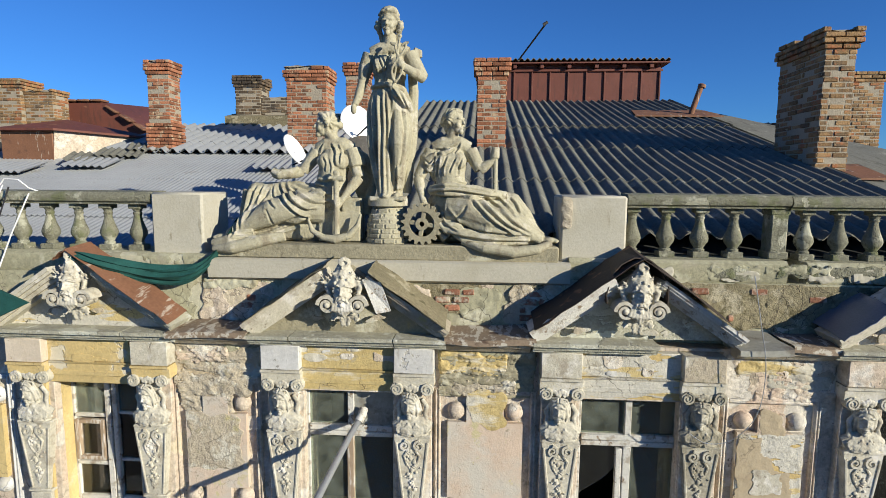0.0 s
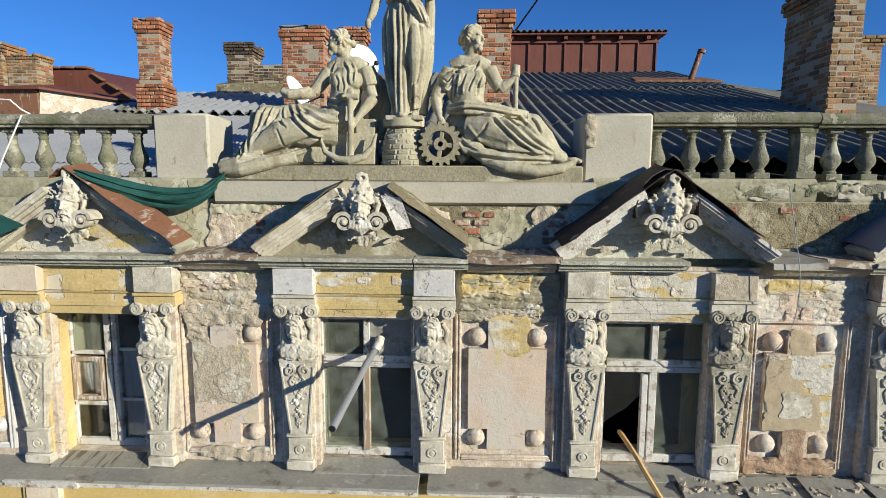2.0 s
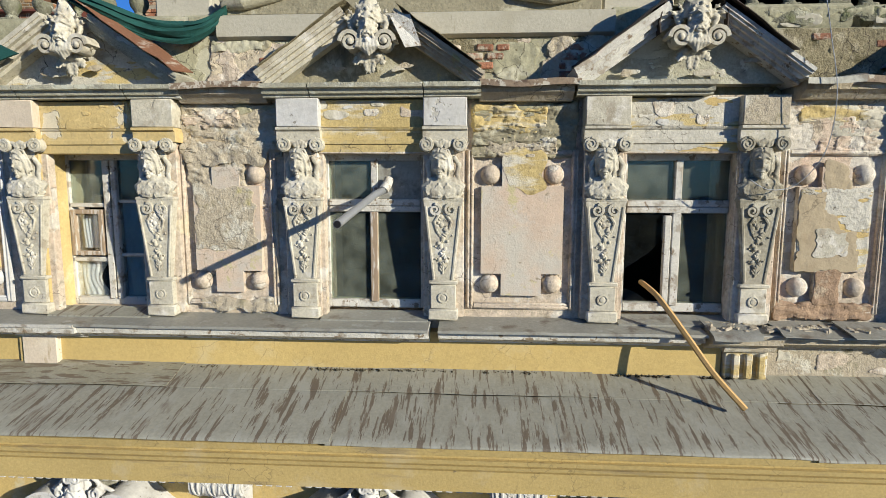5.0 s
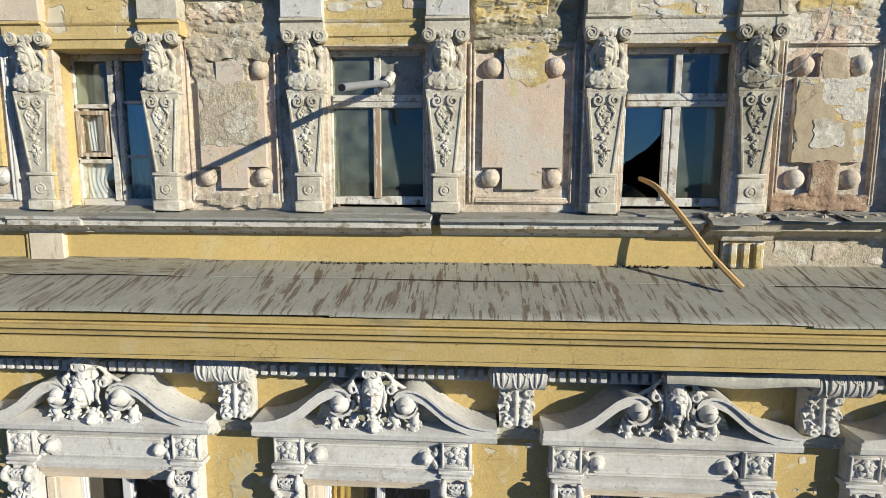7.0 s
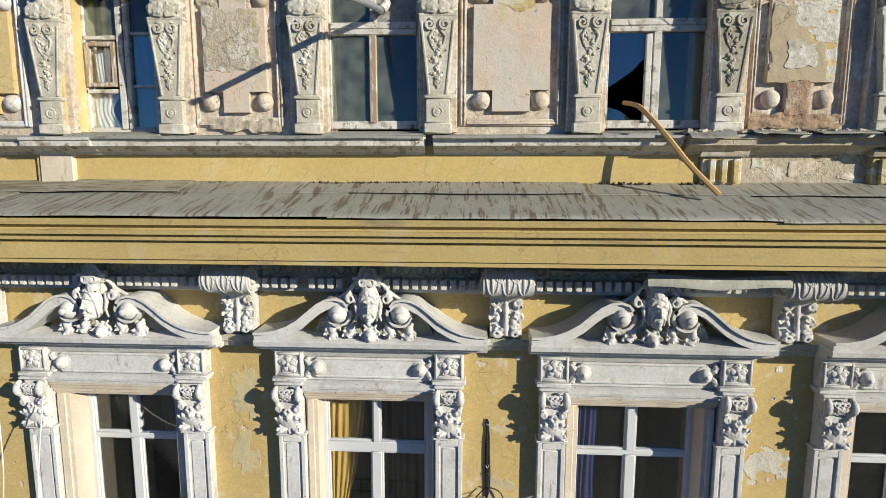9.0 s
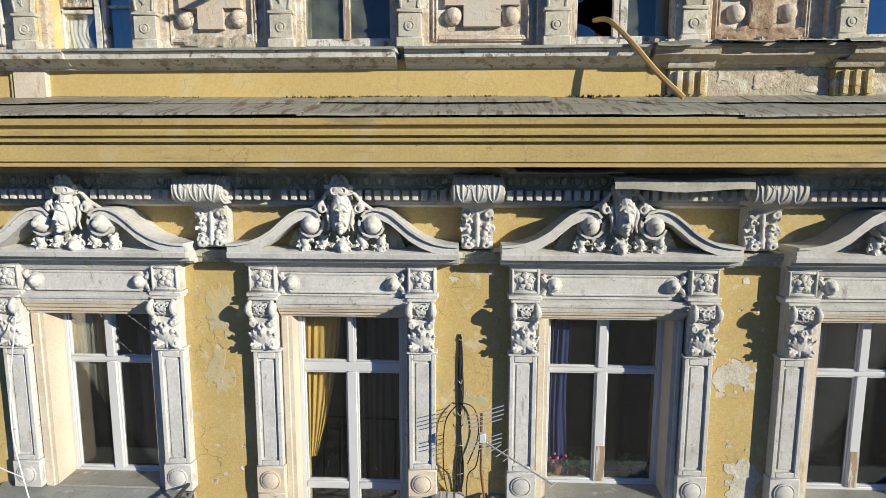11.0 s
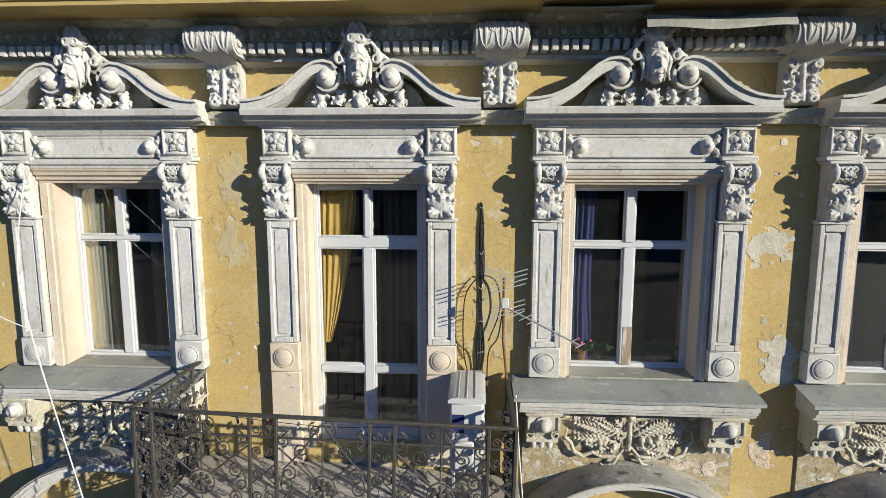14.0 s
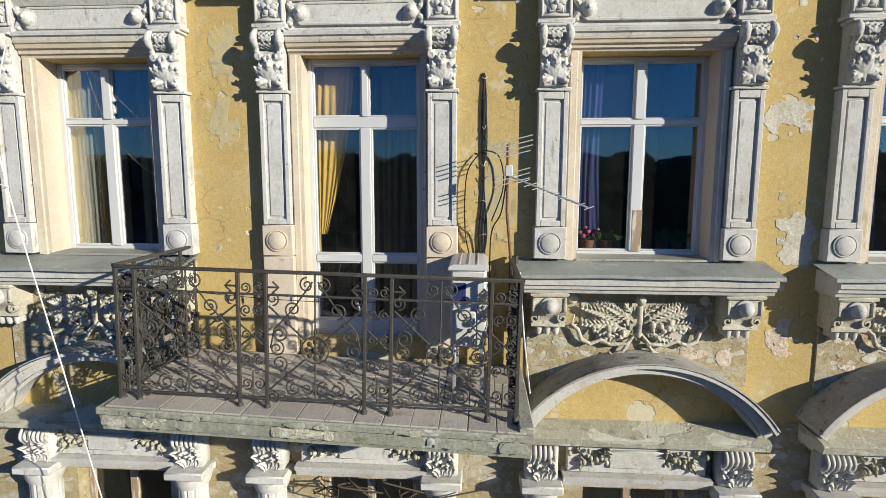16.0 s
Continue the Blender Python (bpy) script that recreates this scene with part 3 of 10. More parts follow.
BRICK_WORN = mat("smeared_old_brick", (0.30, 0.135, 0.080), 0.92, grain=(0.25, 40), spread=0.3, stains=(((0.42, 0.38, 0.29), 6, 0.48, 0.58), ((0.14, 0.09, 0.06), 9, 0.55, 0.66)), bump=((40, 0.7),))
MORTAR = mat("lime_mortar", (0.33, 0.285, 0.215), 0.95, bump=((50, 0.6),))
PVC = mat("white_window_plastic", (0.53, 0.535, 0.535), 0.35, var=(0.03, 2), grain=(0.02, 50), bump=(), gloss=0.5, flakes=())
PEELING = mat("peeling_white_paint", (0.56, 0.54, 0.48), 0.75, var=(0.14, 5), stains=(((0.34, 0.30, 0.24), 9, 0.53, 0.60), ((0.22, 0.165, 0.11), 13, 0.59, 0.63)), bump=((40, 0.5),))
WOOD_OLD = mat("bare_brown_wood", (0.31, 0.23, 0.155), 0.8, stains=(((0.50, 0.46, 0.40), (26, 26, 4), 0.50, 0.56),), bump=((60, 0.3),))
IRON = mat("wrought_iron", (0.066, 0.061, 0.054), 0.65, 0.25, stains=(((0.12, 0.075, 0.045), 14, 0.60, 0.70), ((0.13, 0.125, 0.11), 22, 0.58, 0.66)), bump=((80, 0.2),))
CABLE = mat("black_cable", (0.02, 0.02, 0.022), 0.5, bump=())
GALV = mat("galvanised_pipe", (0.42, 0.43, 0.44), 0.45, 0.5, stains=(((0.25, 0.22, 0.2), 9, 0.58, 0.7),), bump=())
ALU = mat("aluminium_rod", (0.6, 0.6, 0.58), 0.4, 0.6, bump=())
HOSE = mat("weathered_ochre_hose", (0.52, 0.33, 0.13), 0.7, stains=(((0.36, 0.24, 0.12), 10, 0.55, 0.7),), bump=())
CLOTH = mat("green_netting", (0.012, 0.07, 0.06), 0.85, var=(0.3, 8), bump=((120, 0.4),))
DISH = mat("white_dish_paint", (0.74, 0.74, 0.72), 0.4, stains=(((0.5, 0.48, 0.44), 6, 0.6, 0.75),), bump=())
BEIGE = mat("appliance_enamel", (0.50, 0.50, 0.48), 0.4, var=(0.05, 3), grain=(0.02, 60), bump=(), stains=(((0.5, 0.46, 0.4), (10, 10, 2), 0.62, 0.75),))
GOLD = mat("gold_curtain", (0.50, 0.33, 0.09), 0.8, bump=((80, 0.2),))
BLUE = mat("blue_curtain", (0.022, 0.03, 0.11), 0.8, bump=((80, 0.2),))
DRAPE = mat("brown_drape", (0.16, 0.125, 0.085), 0.9, bump=((80, 0.2),))
PALE = mat("pale_drape", (0.62, 0.64, 0.66), 0.9, bump=((12, 0.3),))
# near-black base colour stands in for the lack of light indoors
ROOM = mat("room_dimness_in_colour", (0.045, 0.045, 0.042), 0.95, bump=())
TILE = mat("balcony_tile", (0.40, 0.365, 0.315), 0.85, spread=0.14, stains=(((0.27, 0.245, 0.21), 5, 0.55, 0.7), ((0.17, 0.16, 0.12), 9, 0.64, 0.7)), bump=((40, 0.3),))
WEATHERED = mat("mossy_concrete", (0.215, 0.208, 0.148), 0.92, grain=(0.25, 40), stains=(((0.146, 0.153, 0.081), 5, 0.53, 0.62), ((0.390, 0.381, 0.290), 4, 0.57, 0.64), ((0.107, 0.099, 0.063), 14, 0.60, 0.68)), bump=((20, 0.6), (80, 0.5)), flakes=(((0.370, 0.356, 0.262), 3, 0.63),))
MOSS = mat("dried_moss", (0.075, 0.065, 0.04), 0.95, var=(0.4, 12), bump=())
ZINC = mat("bluish_zinc_sheet", (0.20, 0.232, 0.30), 0.4, 0.5, stains=(((0.12, 0.14, 0.2), 5, 0.56, 0.66),), bump=((5, 0.2),))
REVEAL = mat("pale_cream_reveal", (0.53, 0.458, 0.365), 0.85, stains=(((0.50, 0.40, 0.27), 5, 0.58, 0.68),), bump=((30, 0.25),))
# dark rusty tin, taken near-black so its colour carries the slope's shadow
DARK_SHADED_TIN = mat("torn_dark_shaded_tin", (0.050, 0.038, 0.030), 0.7, 0.1, stains=(((0.20, 0.11, 0.06), 6, 0.58, 0.66),), bump=((8, 0.35),))
# stained plaster; on the cogwheel this dark tone stands in for shade
STAINED_SHADED = mat("stained_and_shaded_plaster", (0.292, 0.262, 0.176), 0.92, var=(0.2, 1.5), grain=(0.2, 40), stains=(((0.429, 0.406, 0.308), 2.5, 0.55, 0.62), ((0.166, 0.148, 0.100), (4, 4, 1.5), 0.56, 0.66), ((0.390, 0.297, 0.118), 3, 0.62, 0.66)), bump=((12, 0.5), (50, 0.3)), cracks=0.6)
CEMENT = mat("thin_cement_wash", (0.43, 0.365, 0.215), 0.92, var=(0.12, 3), grain=(0.06, 45), stains=(((0.46, 0.36, 0.16), 6, 0.52, 0.60), ((0.33, 0.28, 0.18), 9, 0.60, 0.68)), bump=((9, 0.2), (60, 0.12)), cracks=0.6)
GRIMY = mat("grimy_dark_stucco", (0.34, 0.31, 0.235), 0.92, grain=(0.16, 45), stains=(((0.46, 0.43, 0.34), 4, 0.55, 0.63), ((0.19, 0.17, 0.12), 5, 0.52, 0.64), ((0.12, 0.10, 0.07), 17, 0.62, 0.69)), bump=((12, 0.4), (60, 0.3)))
BROWN = mat("reddish_brown_render", (0.33, 0.225, 0.145), 0.95, var=(0.2, 4), grain=(0.16, 40), stains=(((0.42, 0.33, 0.23), 6, 0.55, 0.62), ((0.20, 0.12, 0.075), 9, 0.58, 0.66)), bump=((16, 0.6), (60, 0.4)), cracks=0.6)
UNDERCOAT = mat("brown_undercoat", (0.405, 0.330, 0.218), 0.95, var=(0.12, 3), grain=(0.06, 50), stains=(((0.34, 0.27, 0.175), 4, 0.55, 0.66), ((0.23, 0.175, 0.115), 17, 0.64, 0.68)), bump=((7, 0.3), (60, 0.15)), cracks=0.5)
PAVING = mat("pale_paving", (0.10, 0.086, 0.066), 0.9)
# leaf colour lightened to carry the haze of distance
LEAVES = mat("dark_evergreen", (0.11, 0.12, 0.09), 0.9, var=(0.4, 1), bump=())
BARK = mat("bark", (0.07, 0.055, 0.04), 0.95)
PETAL = mat("pink_petal", (0.62, 0.10, 0.22), 0.7, spread=0.3, bump=())
GREENERY = mat("potted_greenery", (0.06, 0.13, 0.04), 0.7, spread=0.3, bump=())


def glass(name, tint=(0.92, 0.95, 0.95), ior=1.55, dust_veil=0.0, shiny=2.2):
    m = bpy.data.materials.new(name)
    m.use_nodes = True
    nodes, links = m.node_tree.nodes, m.node_tree.links
    nodes.remove(nodes["Principled BSDF"])
    mix, fres = nodes.new("ShaderNodeMixShader"), nodes.new("ShaderNodeFresnel")
    clear, shine = nodes.new("ShaderNodeBsdfTransparent"), nodes.new("ShaderNodeBsdfGlossy")
    clear.inputs[0].default_value = (*tint, 1)
    shine.inputs["Roughness"].default_value = 0.015
    fres.inputs[0].default_value = ior
    boost = nodes.new("ShaderNodeMath")
    boost.operation, boost.inputs[1].default_value = "MULTIPLY", shiny
    boost.use_clamp = True
    links.new(fres.outputs[0], boost.inputs[0])
    links.new(boost.outputs[0], mix.inputs[0])
    links.new(clear.outputs[0], mix.inputs[1])
    links.new(shine.outputs[0], mix.inputs[2])
    out = mix.outputs[0]
    if dust_veil:
        film, over, spots = nodes.new("ShaderNodeBsdfDiffuse"), nodes.new("ShaderNodeMixShader"), nodes.new("ShaderNodeTexNoise")
        film.inputs[0].default_value = (0.34, 0.37, 0.32, 1)
        spots.inputs["Scale"].default_value, spots.inputs["Detail"].default_value = 7, 6
        much = nodes.new("ShaderNodeMapRange")
        much.inputs[1].default_value, much.inputs[2].default_value, much.inputs[3].default_value, much.inputs[4].default_value = 0.3, 0.75, dust_veil * 0.4, dust_veil * 1.6
        links.new(nodes.new("ShaderNodeNewGeometry").outputs["Position"], spots.inputs["Vector"])
        links.new(spots.outputs["Fac"], much.inputs[0])
        links.new(much.outputs[0], over.inputs[0])
        links.new(out, over.inputs[1])
        links.new(film.outputs[0], over.inputs[2])
        out = over.outputs[0]
    links.new(out, nodes["Material Output"].inputs[0])
    return m


# clear panes: the film is a pale veil, haze over reflections; DUSTY has real dust
GLASS = glass("window_glass", dust_veil=0.009)
DUSTY = glass("dusty_window_glass", (0.66, 0.72, 0.66), 1.5, 0.15, 1.5)


def net(name, colour, thin):
    """Sheer cloth: part of the light goes straight through."""
    m = bpy.data.materials.new(name)
    m.use_nodes = True
    nodes, links = m.node_tree.nodes, m.node_tree.links
    mix, clear = nodes.new("ShaderNodeMixShader"), nodes.new("ShaderNodeBsdfTransparent")
    nodes["Principled BSDF"].inputs["Base Color"].default_value = (*colour, 1)
    nodes["Principled BSDF"].inputs["Roughness"].default_value = 0.9
    mix.inputs[0].default_value = thin
    links.new(nodes["Principled BSDF"].outputs[0], mix.inputs[1])
    links.new(clear.outputs[0], mix.inputs[2])
    links.new(mix.outputs[0], nodes["Material Output"].inputs[0])
    return m


NET = net("sheer_net", (0.46, 0.46, 0.38), 0.72)

# ---- setting ----
BAYS = (-3.73, -1.27, 1.22, 3.68)          # windows of the lower storey
PILASTERS = ((-4.495, -2.96), (-2.035, -0.555), (0.39, 1.99), (2.845, 4.49))
OPENINGS = ((-3.715, 0.528, 0.22), (-1.275, 0.53, 0.16), (1.20, 0.575, 0.20), (3.665, 0.575, 0.20))    # middle, half width, depth of the window
HEAD = 7.54                                # underside of the window heads
TOPS = (-3.67, -1.255, 1.23, 3.76)         # windows of the upper storey

solid("ground", Shape().box(-400, 400, -400, 300, -0.4, 0), PAVING, "pale worn paving of the street and open ground", "ground", kind="structure")


def wall_with_openings(name, x0, x1, z0, z1, y0, y1, holes, material, label):
    """A thick wall cut by upright openings (xa, xb, za, zb)."""
    xs = sorted({x0, x1, *(h[0] for h in holes), *(h[1] for h in holes)})
    zs = sorted({z0, z1, *(h[2] for h in holes), *(h[3] for h in holes)})
    full = {(i, k) for i in range(len(xs) - 1) for k in range(len(zs) - 1) if not any(h[0] <= xs[i] < h[1] and h[2] <= zs[k] < h[3] for h in holes)}
    at_ = {}
    s = Shape()

    def corner(i, j, k):
        if (i, j, k) not in at_:
            at_[i, j, k] = len(s.v)
            s.v.append((xs[i], (y0, y1)[j], zs[k]))
        return at_[i, j, k]

    for i, k in full:
        for j in (0, 1):
            s.f.append((corner(i, j, k), corner(i + 1, j, k), corner(i + 1, j, k + 1), corner(i, j, k + 1)))
        for (di, dk), ends in (((-1, 0), ((i, k), (i, k + 1))), ((1, 0), ((i + 1, k), (i + 1, k + 1))), ((0, -1), ((i, k), (i + 1, k))), ((0, 1), ((i, k + 1), (i + 1, k + 1)))):
            if (i + di, k + dk) not in full:
                (a, b), (c, d) = ends
                s.f.append((corner(a, 0, b), corner(c, 0, d), corner(c, 1, d), corner(a, 1, b)))
    return solid(name, s, material, label, "wall", kind="structure")


GROUND_TOP, LOWER_TOP, UPPER_TOP = 4.30, 9.30, 12.40
SILLS = (5.755, 4.98, 5.755, 5.755)
wall_with_openings("wall_ground_floor", -9, 9, 0, GROUND_TOP, 0, 0.5, [(c - 0.48, c + 0.48, 1.0, 3.60) for c in BAYS], DIRTY_OCHRE, "grimy ochre plaster wall of the ground floor")
wall_with_openings("wall_lower_storey", -9, 9, GROUND_TOP, LOWER_TOP, 0, 0.5, [(c - w, c + w, s, HEAD) for (c, w, _), s in zip(OPENINGS, SILLS)], OCHRE, "ochre plaster wall with peeling patches between white pilasters")
wall_with_openings("wall_upper_storey", -9, 9, LOWER_TOP, UPPER_TOP - 0.55, 0.2, 0.7, [(c - 0.47, c + 0.47, 10.02, 11.40) for c in TOPS], AGED, "aged plaster wall of the top storey, pinkish and grey")
# plain walls that close the building
solid("wall_east", Shape().box(8.9, 9.0, 0.7, 14, 0, 12.4), CONCRETE, "plain rendered side wall", "wall", kind="structure")
solid("wall_west", Shape().box(-9.0, -8.9, 0.7, 14, 0, 12.4), CONCRETE, "plain rendered side wall", "wall", kind="structure")
solid("wall_back", Shape().box(-9, 9, 14, 14.2, 0, 12.4), CONCRETE, "plain rendered back wall", "wall", kind="structure")
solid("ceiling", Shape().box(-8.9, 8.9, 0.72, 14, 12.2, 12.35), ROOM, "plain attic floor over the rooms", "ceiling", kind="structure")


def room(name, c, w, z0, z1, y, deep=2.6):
    """A room behind a window; its near-black walls stand in for the dimness."""
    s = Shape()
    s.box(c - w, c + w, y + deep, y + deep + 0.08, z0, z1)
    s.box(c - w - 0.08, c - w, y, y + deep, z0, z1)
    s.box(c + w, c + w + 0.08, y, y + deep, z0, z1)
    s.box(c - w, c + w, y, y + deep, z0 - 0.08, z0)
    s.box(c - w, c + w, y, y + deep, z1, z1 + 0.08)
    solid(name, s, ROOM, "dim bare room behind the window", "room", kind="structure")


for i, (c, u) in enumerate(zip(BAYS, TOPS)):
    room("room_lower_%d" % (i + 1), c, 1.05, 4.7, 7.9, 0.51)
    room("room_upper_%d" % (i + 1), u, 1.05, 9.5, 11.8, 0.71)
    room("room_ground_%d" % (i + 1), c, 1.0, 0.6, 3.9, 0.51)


# ---- main cornice over the lower storey ----
def wavy_sheet(s, x0, x1, ys, zs, nx, amp, thick=0.006):
    """A beaten metal sheet that runs down the line (ys, zs), slightly uneven."""
    ny = len(ys)
    verts, faces = [], []
    for k in range(nx + 1):
        x = x0 + (x1 - x0) * k / nx
        for y, z in zip(ys, zs):
            verts.append((x, y + 0.3 * amp * noise.noise((x * 3, y * 5, 4)), z + amp * noise.noise((x * 2.2, y * 4, z * 3))))
    for k in range(nx):
        for j in range(ny - 1):
            a = k * ny + j
            faces.append((a, a + 1, a + ny + 1, a + ny))
    n = len(verts)
    verts += [(x, y, z - thick) for x, y, z in verts]
    faces += [tuple(q + n for q in f)[::-1] for f in faces]
    for k in range(nx):
        for j in (0, ny - 1):
            a = k * ny + j
            faces.append((a, a + ny, a + ny + n, a + n))
    for j in range(ny - 1):
        for a in (j, nx * ny + j):
            faces.append((a, a + 1, a + 1 + n, a + n))
    return s.add(verts, faces)


cornice = thing("cornice", (0, 0, 9.0), "deep ochre cornice with stepped mouldings under a grey metal top", "cornice", kind="structure")
part("fascia", Shape().prof([(0, 8.93), (-0.70, 8.93), (-0.70, 8.965), (-0.72, 8.97), (-0.725, 9.10), (-0.69, 9.102), (-0.69, 9.120), (-0.745, 9.124), (-0.75, 9.150), (-0.715, 9.152), (-0.715, 9.168), (-0.765, 9.172),
                             (-0.77, 9.205), (-0.74, 9.208), (-0.74, 9.226), (-0.79, 9.25), (-0.80, 9.30), (0, 9.31)], -9, 9), FASCIA, cornice)
part("bed_moulding", Shape().prof([(0, 8.88), (-0.25, 8.88), (-0.28, 8.90), (-0.31, 8.928), (0, 8.928)], -9, 9), STONE, cornice, "grey stucco moulding")
part("egg_course", Shape().box(-9, 9, -0.17, 0, 8.755, 8.88), STONE, cornice, "grey stucco egg-and-dart course")
part("lower_fillet", Shape().prof([(0, 8.575), (-0.03, 8.575), (-0.07, 8.595), (-0.13, 8.60), (-0.13, 8.63), (0, 8.63)], -9, 9), STUCCO, cornice, "white fillet under the dentils")
part("dentil_backing", Shape().box(-9, 9, -0.14, 0, 8.63, 8.755), STONE, cornice)
roof_sheet = thing("cornice_roof", (0, 0, 9.4), "weathered grey sheet-metal cornice top, streaked with brown rust", "metal roof", kind="structure")
joints = [-9, -7.0, -5.3, -4.05, -2.95, -1.1, 0.55, 2.25, 3.9, 5.6, 7.3, 9]
for k, (xa, xb) in enumerate(zip(joints, joints[1:])):
    s = Shape()
    dz = (k % 2) * 0.007 - 0.012 * (xa / 4)
    wavy_sheet(s, xa, xb + 0.03, [0.19, 0.05, -0.12, -0.245], [9.60 + dz, 9.565 + dz, 9.515 + dz, 9.482 + dz], 12, 0.008)
    part("metal_sheet", s, SHEET_CROSS if xb < -2.9 else SHEET, roof_sheet)
    s = Shape()
    dz = ((k + 1) % 2) * 0.006 - 0.012 * (xa / 4)
    wavy_sheet(s, xa - 0.35, xb - 0.32, [-0.23, -0.40, -0.58, -0.74, -0.815, -0.825], [9.470 + dz, 9.425 + dz, 9.385 + dz, 9.345 + dz, 9.328 + dz, 9.316 + dz], 12, 0.012)
    part("metal_sheet", s, SHEET_CROSS if xb < -4.0 else SHEET, roof_sheet)
egg = Shape().blob((0, 0, 0), (0.034, 0.03, 0.042), seg=10, rings=6)
egg.tube([(0.05 * math.cos(a), -0.012, 0.056 * math.sin(a)) for a in [math.pi * (0.9 + 1.2 * k / 10) for k in range(11)]], 0.008, 5)
egg_mesh = egg.mesh("egg")
egg_mesh.materials.append(STONE)
dentil_mesh = Shape().box(-0.027, 0.027, -0.105, 0, -0.045, 0.045, 0.006).mesh("dentil")
dentil_mesh.materials.append(STUCCO)
for k in range(82):
    x = -4.75 + 0.116 * k
    if abs(x - 2.9) > 0.12 and abs(x + 3.1) > 0.06:
        ob = part("egg", egg_mesh, None, cornice)
        ob.location = (x, -0.175, 8.815 - 9.0)
for k in range(116):
    x = -4.75 + 0.083 * k
    if random.random() > 0.05:
        ob = part("dentil", dentil_mesh, None, cornice)
        ob.location = (x, -0.14, 8.692 - 9.0)
for ob in cornice.children:
    if ob.name.split(".")[0] not in ("egg", "dentil"):
        ob.location = (0, 0, -9.0)
for ob in roof_sheet.children:
    ob.location = (0, 0, -9.4)

random.seed(23)
tufts = Shape()
for k in range(420):
    x = rnd(-3.7, 1.75)
    if noise.noise((x * 2.1, 0.4, 0.7)) < -0.12 or (x < -1.9 and random.random() < 0.5):
        continue
    y, z = 0.055 - rnd(0, 0.03), 9.57
    a, r, h = rnd(0, 6.28), rnd(0.008, 0.022), rnd(0.006, 0.018) * (1 + 0.5 * noise.noise((x * 5, 1, 1)))
    lean = Vector((rnd(-0.02, 0.02), -rnd(0, 0.025), h))
    base = [Vector((x + r * math.cos(a + j * 2.1), y + r * math.sin(a + j * 2.1), z - 0.01)) for j in range(3)]
    tufts.add(base + [Vector((x, y, z)) + lean], [(0, 1, 3), (1, 2, 3), (2, 0, 3), (0, 2, 1)])
solid("dry_moss", tufts, MOSS, "dark dried moss and grit along the back of the cornice top", "moss", kind="stuff", smooth=0)

# ---- ledge and band under the upper windows ----
solid("band_under_ledge", Shape().box(-9, 1.62, 0.07, 0.2, 9.5, 9.90, 0.004), BAND, "ochre plaster band below the window ledge", "wall band", kind="structure")
solid("band_crumbled", Shape().box(1.98, 9, 0.10, 0.2, 9.5, 9.90, 0.004), ROUGH, "crumbling bare plaster band below the ledge", "wall band", kind="structure")
ledge = thing("window_ledge", (0, 0, 9.9), "moulded grey stucco ledge with a metal-covered top under the windows", "ledge", kind="structure")


def local(ob, parent):
    ob.location = -parent.location
    return ob


def ledge_run(x0, x1, dy=0.0, material=None):
    s = Shape().prof([(0.2, 9.82), (0.04 + dy, 9.82), (0.03 + dy, 9.84), (-0.02 + dy, 9.85), (-0.06 + dy, 9.885), (-0.11 + dy, 9.89), (-0.115 + dy, 9.935), (-0.13 + dy, 9.94), (-0.135 + dy, 9.965), (0.2, 9.985)], x0, x1)
    local(part("moulding", s, material or PEELING, ledge), ledge)
    s = Shape()
    wavy_sheet(s, x0, x1, [0.26, 0.12, -0.02, -0.148, -0.152], [10.015, 9.995, 9.985, 9.972, 9.955], max(4, int((x1 - x0) * 6)), 0.006)
    local(part("metal_cover", s, FLASHING, ledge), ledge)


ledge_run(-9, -4.4)
ledge_run(-4.4, -3.75, -0.03)
ledge_run(-3.75, -0.78)
ledge_run(-0.70, 1.42, 0.02)
ledge_run(1.46, 2.0, -0.02, ROUGH)
ledge_run(2.0, 3.1, 0.03, ROUGH)
ledge_run(3.1, 9, -0.02, ROUGH)
bracket = thing("ledge_bracket", (1.80, 0.06, 9.7), "fluted ochre and grey stucco bracket under the window ledge", "bracket", "ledge brackets")
part("block", Shape().box(-0.17, 0.17, -0.03, 0.15, -0.14, 0.10, 0.008), OCHRE_OLD, bracket)
for k in range(3):
    part("flute", Shape().box(-0.12 + 0.10 * k, -0.06 + 0.10 * k, -0.065, -0.03, -0.13, 0.08, 0.012), OCHRE_OLD, bracket)
part("cap", Shape().prof([(0.1, 0.10), (-0.07, 0.10), (-0.09, 0.13), (-0.09, 0.155), (0.1, 0.155)], -0.2, 0.2), ROUGH, bracket)
copy_thing(bracket, pose(3.22, 0.06, 9.7))
cream_block = thing("ledge_block", (-4.2, 0.05, 9.7), "cream plaster pier block under the window ledge", "bracket")
part("block", Shape().box(-0.16, 0.16, -0.03, 0.1, -0.2, 0.13, 0.01), CREAM, cream_block)
part("edge_strip", Shape().box(-0.2, -0.16, -0.01, 0.1, -0.2, 0.12, 0.004), OCHRE, cream_block)


